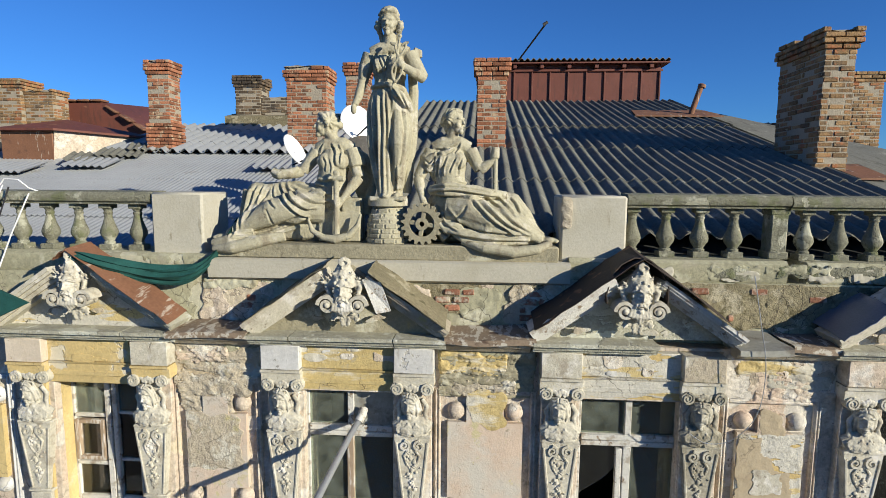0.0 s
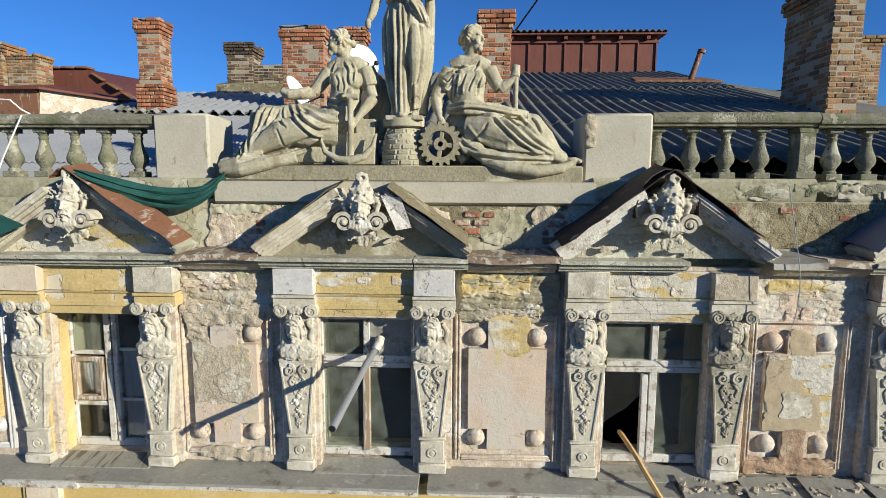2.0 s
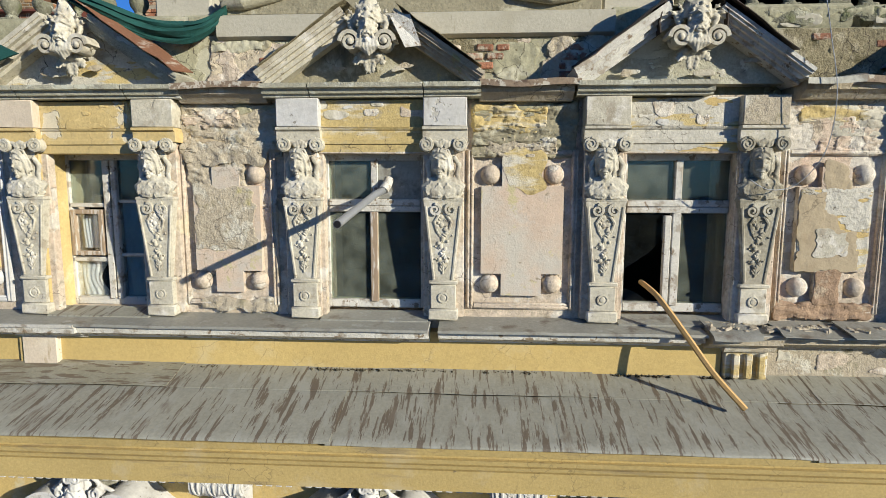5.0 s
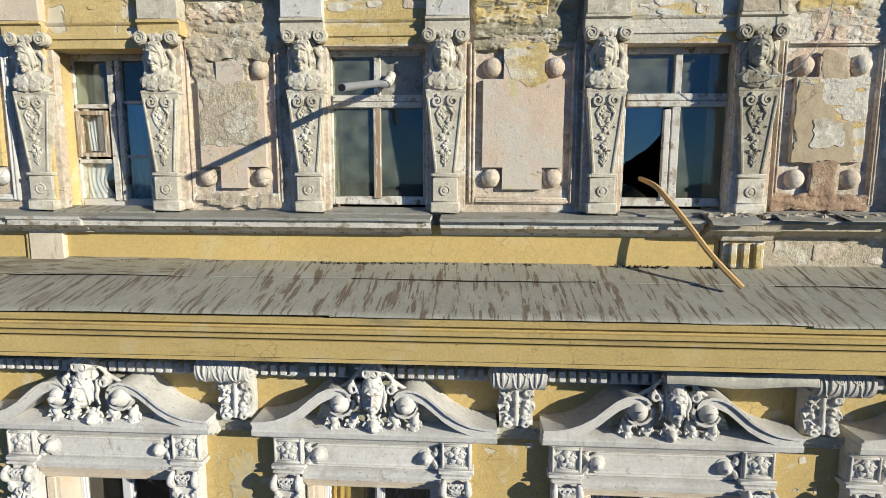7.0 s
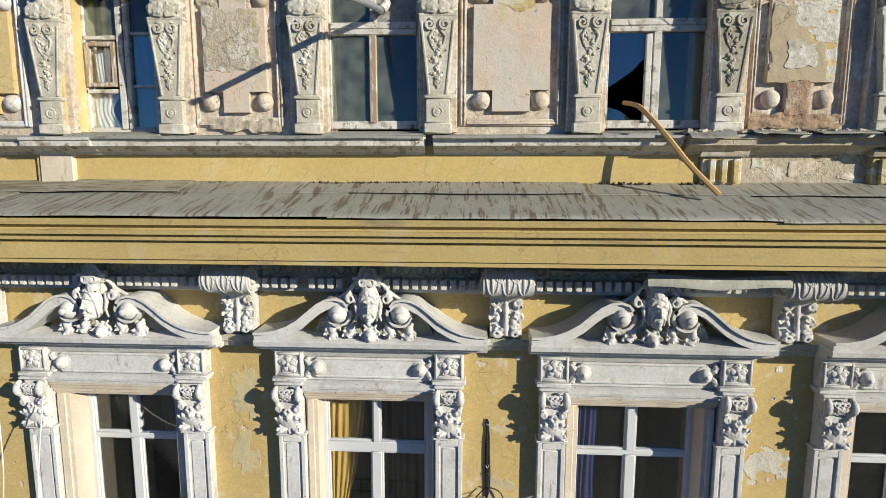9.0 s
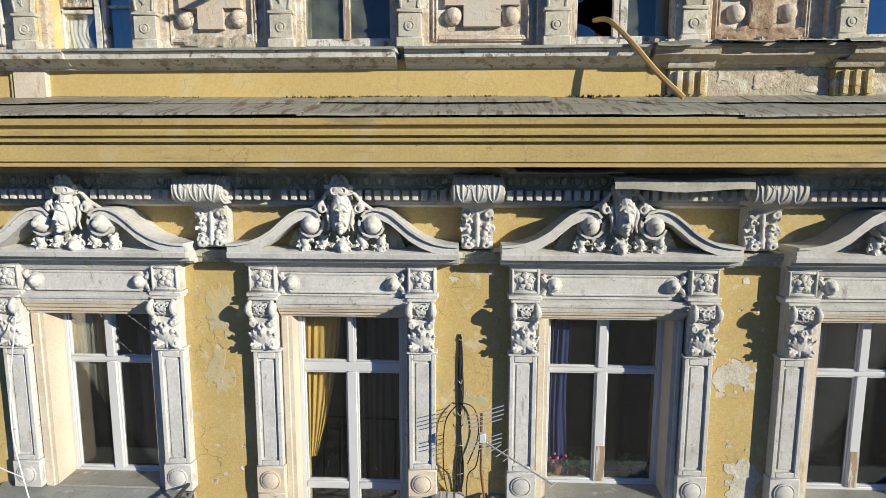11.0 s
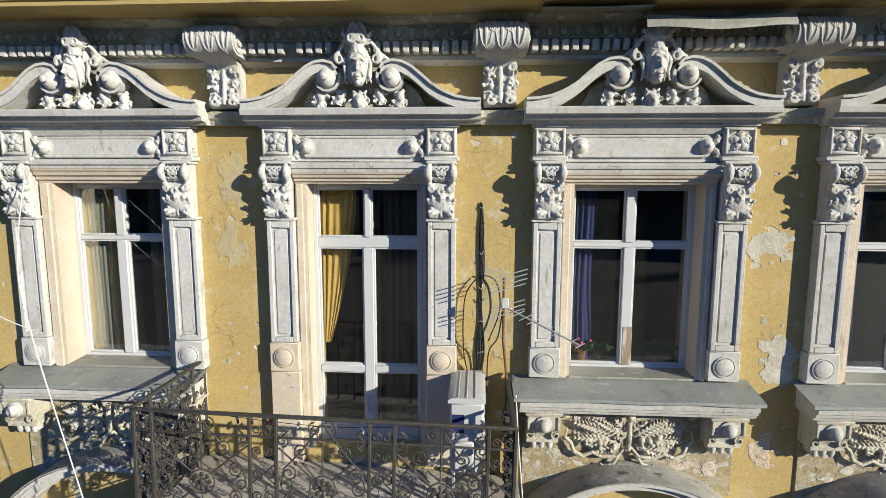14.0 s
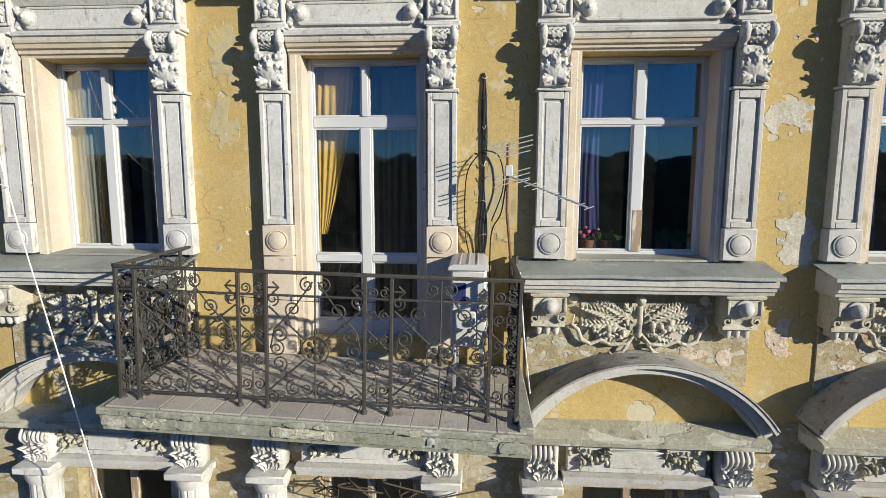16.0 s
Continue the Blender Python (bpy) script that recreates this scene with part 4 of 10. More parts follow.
# ---- upper storey: panels between the windows ----
def rough_patch(name, x0, x1, z0, z1, y, depth, material, parent, seed, step=0.02, edge=0.05, label="", oval=False, layered=False):
    """A torn field of plaster with an uneven outline and a rough face, standing proud of the wall."""
    nx, nz = max(3, int((x1 - x0) / step)), max(3, int((z1 - z0) / step))
    idx, verts, faces = {}, [], []
    for i in range(nx + 1):
        for k in range(nz + 1):
            x, z = x0 + (x1 - x0) * i / nx, z0 + (z1 - z0) * k / nz
            wob = edge * (noise.fractal((x * 6, z * 6, seed), 0.8, 2.1, 4) + 0.25)
            gap = min(x - x0, x1 - x, z - z0, z1 - z)
            if oval:
                gap = (1 - math.hypot(2 * (x - x0) / (x1 - x0) - 1, 2 * (z - z0) / (z1 - z0) - 1)) * min(x1 - x0, z1 - z0) / 2
            gap -= wob
            if gap > 0:
                rough = 0.75 + 0.45 * noise.fractal((x * 14, z * 14, seed + 5), 0.9, 2.2, 4)
                if layered:                                # broken sheets of render, one over the other
                    u = 2.0 + 2.2 * noise.fractal((x * 4, z * 11, seed + 9), 0.8, 2.1, 4)
                    step_ = math.floor(u) + min(1, (u - math.floor(u)) * 6)
                    rough = max(0.05, 0.16 + 0.20 * step_) + 0.10 * (rough - 0.75)
                d = depth * min(1, 0.45 + gap / 0.03) * rough
                idx[i, k] = len(verts)
                verts.append((x, y - max(0.003, d), z))
    for i in range(nx):
        for k in range(nz):
            q = [idx.get(c) for c in ((i, k), (i + 1, k), (i + 1, k + 1), (i, k + 1))]
            if None not in q:
                faces.append(tuple(q))
    if not faces:
        return None
    count = {}
    for f in faces:
        for a, b in zip(f, f[1:] + f[:1]):
            count[a, b] = 1
    rim = [(a, b) for a, b in count if (b, a) not in count]
    mates = {}
    for a, b in rim:
        mates.setdefault(a, []).append(b)
        mates.setdefault(b, []).append(a)
    for _ in range(4):                                     # ease the torn outline
        eased = {q: Vector(verts[q]).lerp(sum((Vector(verts[m]) for m in ms), Vector()) / len(ms), 0.5) for q, ms in mates.items()}
        for q, p in eased.items():
            verts[q] = (p.x, verts[q][1], p.z)
    back = {}
    for a, b in rim:
        for q in (a, b):
            if q not in back:
                back[q] = len(verts)
                verts.append((verts[q][0], y + 0.01, verts[q][2]))
    faces += [(b, a, back[a], back[b]) for a, b in rim]
    return part(name, Shape().add(verts, faces), material, parent, label, 50)


def boss(parent, x, z, y, material, r=0.083):
    s = Shape().lathe([(r, 0), (r * 0.98, 0.012), (r * 0.86, 0.035), (r * 0.6, 0.055), (r * 0.25, 0.066), (0.004, 0.068)], 18, pose(0, 0, 0, 90, 0, 0))
    s.tube([(-r * 0.8, -0.030, r * 0.2), (-r * 0.3, -0.060, -r * 0.1), (r * 0.35, -0.058, r * 0.05), (r * 0.8, -0.028, -r * 0.25)], 0.004, 5)
    ob = part("boss", s, material, parent)
    ob.location = (x, y, z)
    return ob


def panel(c, w, f, k, label, field, border, bosses, arm_z=-0.33):
    """A sunk wall panel with a raised frame, a cross-shaped field and round bosses in its corners."""
    p = thing("wall_panel", (c, 0.2, 10.72), label, "wall panel", "panels of the top storey")
    z0, z1 = -0.64, 0.70
    for name, x0, x1, a, b in (("frame_stile", -w, -w + 0.06, z0, z1), ("frame_stile", w - 0.06, w, z0, z1), ("frame_rail", -w + 0.061, w - 0.061, z0, z0 + 0.055), ("frame_rail", -w + 0.061, w - 0.061, z1 - 0.05, z1)):
        s = Shape().box(x0, x1, -0.026, 0.01, a, b, 0.008)
        if name == "frame_stile":
            s.box(x0 + 0.008, x0 + 0.024, -0.042, -0.026, a + 0.01, b - 0.01, 0.005).box(x1 - 0.022, x1 - 0.008, -0.036, -0.026, a + 0.01, b - 0.01, 0.004)
        else:
            s.box(x0, x1, -0.038, -0.026, a + 0.012, a + 0.030, 0.005)
        part(name, s, border, p)
    cut = 0.17
    outline = [(-f + cut, -0.515), (f - cut, -0.515), (f - cut, arm_z), (f, arm_z), (f, 0.40), (f - cut, 0.40), (f - cut, 0.56), (-f + cut, 0.56), (-f + cut, 0.40), (-f, 0.40), (-f, arm_z), (-f + cut, arm_z)]
    part("field", Shape().plate(outline, -0.050, 0.005), field, p)
    for x, z in ((-k, -0.418), (k, -0.418), (-k, 0.498), (k, 0.498)):
        if (x > 0, z > 0) in bosses:
            boss(p, x, z, -0.006, border)
    return p


ALL = ((False, False), (True, False), (False, True), (True, True))
pa = panel(-2.525, 0.43, 0.29, 0.25, "crumbling wall panel of rough grey render with stucco bosses", PINK, AGED, ((False, False), (True, False), (True, True)))
rough_patch("torn_render", -0.29, 0.27, -0.16, 0.42, -0.048, 0.011, ROUGH, pa, 11, 0.012, 0.05, "rough torn grey render")
rough_patch("torn_render", -0.36, 0.17, 0.36, 0.72, 0.0, 0.055, ROUGH, pa, 14, 0.010, 0.05, layered=True)
rough_patch("torn_render", -0.30, 0.40, -0.70, -0.56, -0.02, 0.03, ROUGH, pa, 12, 0.012, 0.04)
pb = panel(-0.02, 0.46, 0.338, 0.26, "faded pink plaster wall panel with four round bosses", PINK, AGED, ALL)
rough_patch("torn_render", -0.17, 0.20, 0.33, 0.72, -0.046, 0.012, OCHRE_OLD, pb, 21, 0.016, 0.05, "mossy ochre render")
pc = panel(2.465, 0.42, 0.285, 0.225, "flaking wall panel showing grey undercoat and scraps of white paint", AGED, AGED, ALL, -0.28)
rough_patch("paint_film", -0.28, 0.285, -0.275, 0.395, -0.050, 0.009, PEELED, pc, 36, 0.010, 0.012, "film of whitish paint")
rough_patch("bare_undercoat", -0.285, -0.07, -0.285, 0.36, -0.058, 0.005, UNDERCOAT, pc, 31, 0.008, 0.045, "bare brownish undercoat")
rough_patch("bare_undercoat", -0.13, 0.06, -0.10, 0.22, -0.058, 0.005, UNDERCOAT, pc, 38, 0.008, 0.07)
rough_patch("bare_undercoat", -0.285, 0.22, -0.285, -0.10, -0.058, 0.005, UNDERCOAT, pc, 32, 0.008, 0.03)
rough_patch("bare_undercoat", 0.02, 0.21, -0.16, 0.06, -0.058, 0.005, UNDERCOAT, pc, 39, 0.008, 0.04)
rough_patch("bare_undercoat", -0.10, 0.13, 0.36, 0.62, -0.046, 0.010, UNDERCOAT, pc, 35, 0.010, 0.05)
rough_patch("bare_undercoat", -0.12, 0.10, -0.56, -0.26, -0.050, 0.012, BROWN, pc, 37, 0.010, 0.03, "bare reddish-brown render")
rough_patch("paint_scrap", -0.16, 0.12, -0.17, 0.07, -0.064, 0.004, DIRTY, pc, 33, 0.007, 0.075, "scrap of white paint")
rough_patch("torn_render", -0.41, 0.41, -0.70, -0.53, -0.02, 0.045, BROWN, pc, 34, 0.010, 0.03, layered=True)
pd = panel(-4.95, 0.42, 0.305, 0.25, "ochre wall panel with a grey stucco frame", PALE_OCHRE, STUCCO, ALL)
rough_patch("torn_render", -0.40, 0.40, 0.55, 0.78, -0.02, 0.04, ROUGH, pa, 41, 0.018, 0.06)
random.seed(47)
for i, (x0, x1, z0, z1) in enumerate(((-2.92, -2.04, 11.36, 11.82), (-0.45, 0.43, 11.34, 11.82), (2.03, 3.0, 11.38, 11.84))):
    zone = thing("crumbled_frieze", ((x0 + x1) / 2, 0.2, z0), "crumbled frieze of grey and ochre plaster hanging in broken layers", "plaster", "broken friezes", "structure")
    w, h = (x1 - x0) / 2, z1 - z0
    rough_patch("undercoat", -w, w, 0.0, h, 0.0, (0.060, 0.055, 0.035)[i], (ROUGH, STAINED_SHADED, AGED)[i], zone, 50 + i, 0.010, 0.03, "old rough undercoat", layered=True)
    for k in range(5):
        cx, cz = rnd(-w + 0.12, w - 0.12), h * (0.12 + 0.80 * (k % 4) / 3) + rnd(-0.03, 0.03)
        a, b_ = rnd(0.18, 0.38), rnd(0.06, 0.13)
        rough_patch("plaster_layer", max(-w, cx - a), min(w, cx + a), max(0, cz - b_), min(h, cz + b_), 0.0, rnd(0.05, 0.08) if i < 2 else rnd(0.035, 0.05), ((ROUGH, UNDERCOAT, AGED, CONCRETE), (ROUGH, STAINED_SHADED, OCHRE_OLD, CONCRETE), (AGED, DIRTY, OCHRE_OLD, AGED))[i][k % 4], zone, 520 + 20 * i + k, 0.010, 0.045, layered=True)


# ---- caryatid pilasters ----
def scroll(s, c, r, y0, y1, hand, start=0, turns=1.6, thick=0.022):
    s.spiral(c, r, r * 0.28, turns, thick, y0, y1, start, hand)
    s.lathe([(r * 0.34, 0), (r * 0.3, 0.02), (r * 0.1, 0.03)], 10, pose(c[0], y0 + 0.008, c[1], 90, 0, 0))


random.seed(19)
bust_shape = Shape()
bust_shape.tube([(0, -0.085, 0.34), (-0.002, -0.100, 0.50)], [0.062, 0.047], 12)                # neck
bust_shape.tube([(-0.150, -0.060, 0.325), (-0.075, -0.080, 0.372), (0, -0.085, 0.380), (0.075, -0.080, 0.372), (0.150, -0.060, 0.325)], [0.060, 0.066, 0.064, 0.066, 0.060], 12)
bust_shape.blob((0, -0.080, 0.305), (0.160, 0.088, 0.062), seg=20, rings=10)
for s_ in (-1, 1):
    bust_shape.blob((s_ * 0.062, -0.120, 0.318), (0.064, 0.044, 0.046), seg=12, rings=8)
    bust_shape.tube([(s_ * 0.160, -0.080, 0.340), (s_ * 0.085, -0.150, 0.300), (s_ * 0.012, -0.165, 0.285)], [0.010, 0.014, 0.012], 7)
    bust_shape.tube([(s_ * 0.165, -0.070, 0.305), (s_ * 0.090, -0.148, 0.276), (s_ * 0.02, -0.160, 0.268)], [0.010, 0.012, 0.010], 7)
bust_shape.box(-0.168, 0.168, -0.135, 0.0, 0.238, 0.268, 0.006)
bust_shape.box(-0.085, 0.085, -0.08, 0.0, 0.30, 0.70)
for s_ in (-1, 1):
    bust_shape.tube([(s_ * 0.085, -0.10, 0.60), (s_ * 0.128, -0.085, 0.53), (s_ * 0.112, -0.080, 0.46), (s_ * 0.130, -0.095, 0.395)], [0.020, 0.024, 0.022, 0.016], 8)
    bust_shape.lobed((s_ * 0.10, -0.13, 0.395), 0.11, 0.08, 0.02, s_ * 165, None, 3).lobed((s_ * 0.035, -0.15, 0.385), 0.10, 0.07, 0.02, s_ * 178, None, 3)
    bust_shape.tube([(s_ * 0.010, -0.13, 0.668), (s_ * 0.06, -0.12, 0.712), (s_ * 0.115, -0.11, 0.715)], [0.018, 0.022, 0.024], 8)
for k in range(5):
    bust_shape.blob((-0.044 + 0.022 * k, -0.13, 0.695 + 0.020 * (1 - abs(k - 2) / 2)), (0.018, 0.022, 0.026))
bust_mesh = fuse(bust_shape, 0.0060, 1, lambda p, n: 0.0015 * noise.noise(p * 60), "bust")
bust_mesh.materials.append(DIRTY)

herm_head = visage(False)
herm_head.materials.append(DIRTY)
shaft_shape = Shape()
w0, w1 = 0.090, 0.160
shaft_shape.add([(-w0, -0.10, -0.42), (w0, -0.10, -0.42), (w1, -0.13, 0.24), (-w1, -0.13, 0.24), (-w0, 0.03, -0.42), (w0, 0.03, -0.42), (w1, 0.03, 0.24), (-w1, 0.03, 0.24)],
                [(0, 1, 2, 3), (5, 4, 7, 6), (4, 0, 3, 7), (1, 5, 6, 2), (3, 2, 6, 7), (4, 5, 1, 0)])
for s_ in (-1, 1):
    shaft_shape.tube([(s_ * (w0 - 0.014), -0.103, -0.41), (s_ * (w1 - 0.018), -0.133, 0.20)], 0.012, 6)
shaft_mesh = shaft_shape.mesh("shaft")
shaft_mesh.materials.append(DIRTY)
garland_shape = Shape()
for s_ in (-1, 1):
    garland_shape.spiral((s_ * 0.066, 0.170), 0.050, 0.012, 1.5, 0.022, -0.155, -0.12, 90, s_)
    garland_shape.tube([(s_ * 0.03, -0.135, 0.13), (s_ * 0.070, -0.13, 0.07), (s_ * 0.05, -0.125, 0.0), (s_ * 0.02, -0.118, -0.06)], [0.012, 0.012, 0.010, 0.006], 6)
for k in range(26):
    z = 0.13 - 0.42 * k / 25
    w = 0.070 * (1 - 0.62 * k / 25)
    garland_shape.blob((rnd(-w, w), -0.122 + 0.03 * (0.1 - z), z), (rnd(0.012, 0.024), 0.020, rnd(0.014, 0.026)), 0, rnd(-60, 60), 0, 8, 5)
for k in range(18):
    z = 0.12 - 0.42 * k / 17
    garland_shape.leaf((rnd(-0.045, 0.045) * (1.1 - k / 25), -0.112 + 0.03 * (0.1 - z), z), rnd(0.05, 0.075), 0.034, 0.024, rnd(-150, 150))
garland_shape.lobed((0, -0.112, -0.36), 0.10, 0.07, 0.02, 0, None, 3)
garland_mesh = garland_shape.mesh("garland", 50)
garland_mesh.materials.append(DIRTY)
volute_shape = Shape()
volute_shape.lathe([(0.056, -0.05), (0.06, -0.03), (0.05, 0.0), (0.06, 0.03), (0.056, 0.05)], 14, pose(0, 0, 0, 90, 0, 0))
for y in (-0.052,):
    volute_shape.spiral((0, 0), 0.052, 0.012, 1.8, 0.015, -0.062, -0.045, 90, 1)
volute_mesh = volute_shape.mesh("volute", 50)
volute_mesh.materials.append(DIRTY)
foot_shape = Shape().box(-0.105, 0.105, -0.105, 0.03, -0.66, -0.455, 0.006).box(-0.12, 0.12, -0.12, 0.03, -0.452, -0.42, 0.008).box(-0.125, 0.125, -0.13, 0.03, -0.755, -0.662, 0.012)
foot_mesh = foot_shape.mesh("foot_block")
foot_mesh.materials.append(DIRTY)
disc_mesh = Shape().lathe([(0.045, 0), (0.045, 0.012), (0.036, 0.014), (0.034, 0.006), (0.024, 0.006), (0.02, 0.012), (0.004, 0.016)], 18, pose(0, -0.105, -0.565, 90, 0, 0)).mesh("disc")
disc_mesh.materials.append(DIRTY)


def caryatid(x, grimy=False):
    t = thing("caryatid_pilaster", (x, 0.14, 10.76), "dark grimy stucco herm pilaster with a draped bust" if grimy else "weathered whitish stucco herm pilaster with a draped bust and fruit garland", "pilaster", "herm pilasters of the top storey")
    part("backing", Shape().box(-0.17, 0.17, -0.02, 0.10, -0.74, 0.74, 0.008), AGED, t, "plain pilaster strip behind")
    part("bust", bust_mesh, None, t)
    ob = part("head", herm_head, None, t)
    ob.location, ob.rotation_euler, ob.scale = (-0.004, -0.030, 0.545), (radians(6), 0, radians(-14)), (0.98, 1, 1.02)
    part("shaft", shaft_mesh, None, t)
    part("garland", garland_mesh, None, t)
    part("foot_block", foot_mesh, None, t)
    part("disc", disc_mesh, None, t)
    for s_ in (-1, 1):
        ob = part("volute", volute_mesh, None, t)
        ob.location, ob.scale = (s_ * 0.135, -0.07, 0.695), (s_, 1, 1)
    for ob in t.children:
        ob.scale = (ob.scale.x, 0.70, 1)
        if grimy and not ob.name.startswith(("backing", "foot", "disc")):
            ob.data = ob.data.copy()
            ob.data.materials[0] = GRIMY
    return t


first = caryatid(-4.24)
caryatid(1.84, True)
for x in (-3.10, -1.84, -0.67, 0.64, 3.18, 4.36):
    copy_thing(first, pose(x, 0.14, 10.76))


# ---- upper entablature and pediments ----
for i, c in enumerate(TOPS):
    e = thing("entablature", (c, 0.2, 11.48), ("ochre and white plaster entablature over the window, blocks above the herms" if i < 2 else "flaking white and ochre plaster entablature with blocks above the herms"), "entablature", "entablatures of the top storey")
    mid = (PALE_OCHRE, OCHRE_OLD, PEELED, PEELED)[i]
    part("architrave", Shape().prof([(0, -0.08), (-0.08, -0.08), (-0.085, -0.02), (-0.10, -0.015), (-0.10, 0.02), (-0.09, 0.025), (-0.09, 0.09), (-0.105, 0.10), (-0.11, 0.115), (0, 0.115)], -0.44, 0.44), mid, e)
    part("frieze", Shape().box(-0.44, 0.44, -0.09, 0, 0.118, 0.34, 0.004), mid, e)
    for s_ in (-1, 1):
        part("block", Shape().box(s_ * 0.60 - 0.175, s_ * 0.60 + 0.175, -0.17, 0, 0.12, 0.345, 0.006), (CREAM if s_ < 0 else DIRTY, STUCCO, DIRTY if s_ < 0 else ROUGH, AGED)[i], e, "whitish block above the herm" if (i, s_) != (2, 1) else "block stripped to rough render")
        part("block_base", Shape().prof([(0, 0.0), (-0.15, 0.0), (-0.155, 0.085), (-0.18, 0.095), (-0.18, 0.116), (0, 0.116)], s_ * 0.60 - 0.18, s_ * 0.60 + 0.18), DIRTY if i else PALE_OCHRE, e)

CORNICE = [(0.15, 0), (-0.17, 0), (-0.175, 0.02), (-0.20, 0.025), (-0.215, 0.06), (-0.25, 0.065), (-0.255, 0.10), (0.15, 0.10)]


def raking(s, w, rise, side, thick=0.10, y0=-0.26, y1=0.12, start=0.0, stop=0.86):
    """One sloping arm of a broken pediment: its line runs in steps of moulding."""
    a, b = Vector((side * w, 0)), Vector((0, rise))
    p, q = a.lerp(b, start), a.lerp(b, stop)
    for off, t, y in ((-thick * 0.30, thick * 0.34, y0 + 0.105), (0.0, thick * 0.34, y0 + 0.075), (thick * 0.30, thick * 0.30, y0 + 0.045), (thick * 0.58, thick * 0.26, y0 + 0.012), (thick * 0.86, thick * 0.34, y0)):
        d = (b - a).normalized()
        n = Vector((-d.y, d.x)) * (1 if d.x > 0 else -1)
        s.band([tuple(p + n * off), tuple(q + n * off)], t, y, y1)


head_mesh = visage(True)
head_mesh.materials.append(DIRTY)


random.seed(4)
crest_scroll = Shape().spiral((0, 0), 0.092, 0.02, 1.7, 0.036, -0.17, -0.02, 0, 1).lathe([(0.030, 0), (0.026, 0.008), (0.01, 0.014)], 10, pose(0, -0.165, 0, 90, 0, 0)).mesh("scroll", 50)
plume = Shape().tube([(0, -0.05, -0.04), (0, -0.075, 0.05), (0.006, -0.085, 0.13), (0.024, -0.075, 0.20)], [0.098, 0.078, 0.046, 0.016], 12)
for k in range(-3, 4):
    plume.lobed((0.024 * k, -0.115 + 0.012 * abs(k), -0.03 - 0.012 * abs(k)), 0.17 - 0.022 * abs(k), 0.062, 0.03, 17 * k, None, 3)
plume.spiral((0.012, 0.165), 0.040, 0.010, 1.4, 0.017, -0.135, -0.03, 90, 1)
for s_ in (-1, 1):
    plume.tube([(s_ * 0.085, -0.08, 0.0), (s_ * 0.112, -0.09, -0.06), (s_ * 0.095, -0.10, -0.12), (s_ * 0.12, -0.09, -0.17)], [0.016, 0.019, 0.017, 0.008], 8)
    for k in range(4):
        plume.leaf((s_ * (0.075 - 0.004 * k), -0.075, -0.01 - 0.05 * k), 0.070 - 0.006 * k, 0.055, 0.03, s_ * (95 + 20 * k))
pendant = Shape().lobed((0, -0.05, 0.05), 0.17, 0.13, -0.02, 180).blob((0, -0.07, 0.03), (0.035, 0.03, 0.04))
for s_ in (-1, 1):
    pendant.lobed((s_ * 0.05, -0.05, 0.06), 0.14, 0.10, 0.02, s_ * 150, None, 3).blob((s_ * 0.06, -0.07, 0.02), 0.028)
    pendant.lobed((s_ * 0.09, -0.05, 0.12), 0.13, 0.09, 0.03, s_ * 105, None, 3)
pendant_mesh = fuse(pendant, 0.0075, 1, lambda p, n: 0.003 * noise.noise(p * 50), "pendant")
plume_mesh = fuse(plume, 0.0062, 1, lambda p, n: 0.004 * noise.noise(p * 50), "plume")
for me in (crest_scroll, plume_mesh, pendant_mesh):
    me.materials.append(DIRTY)
crest = [("plume", plume_mesh, 0, 0.10, 0.98), ("scroll", crest_scroll, -0.132, -0.10, -0.80), ("scroll", crest_scroll, 0.132, -0.10, 0.80), ("pendant", pendant_mesh, 0, -0.20, 0.9)]


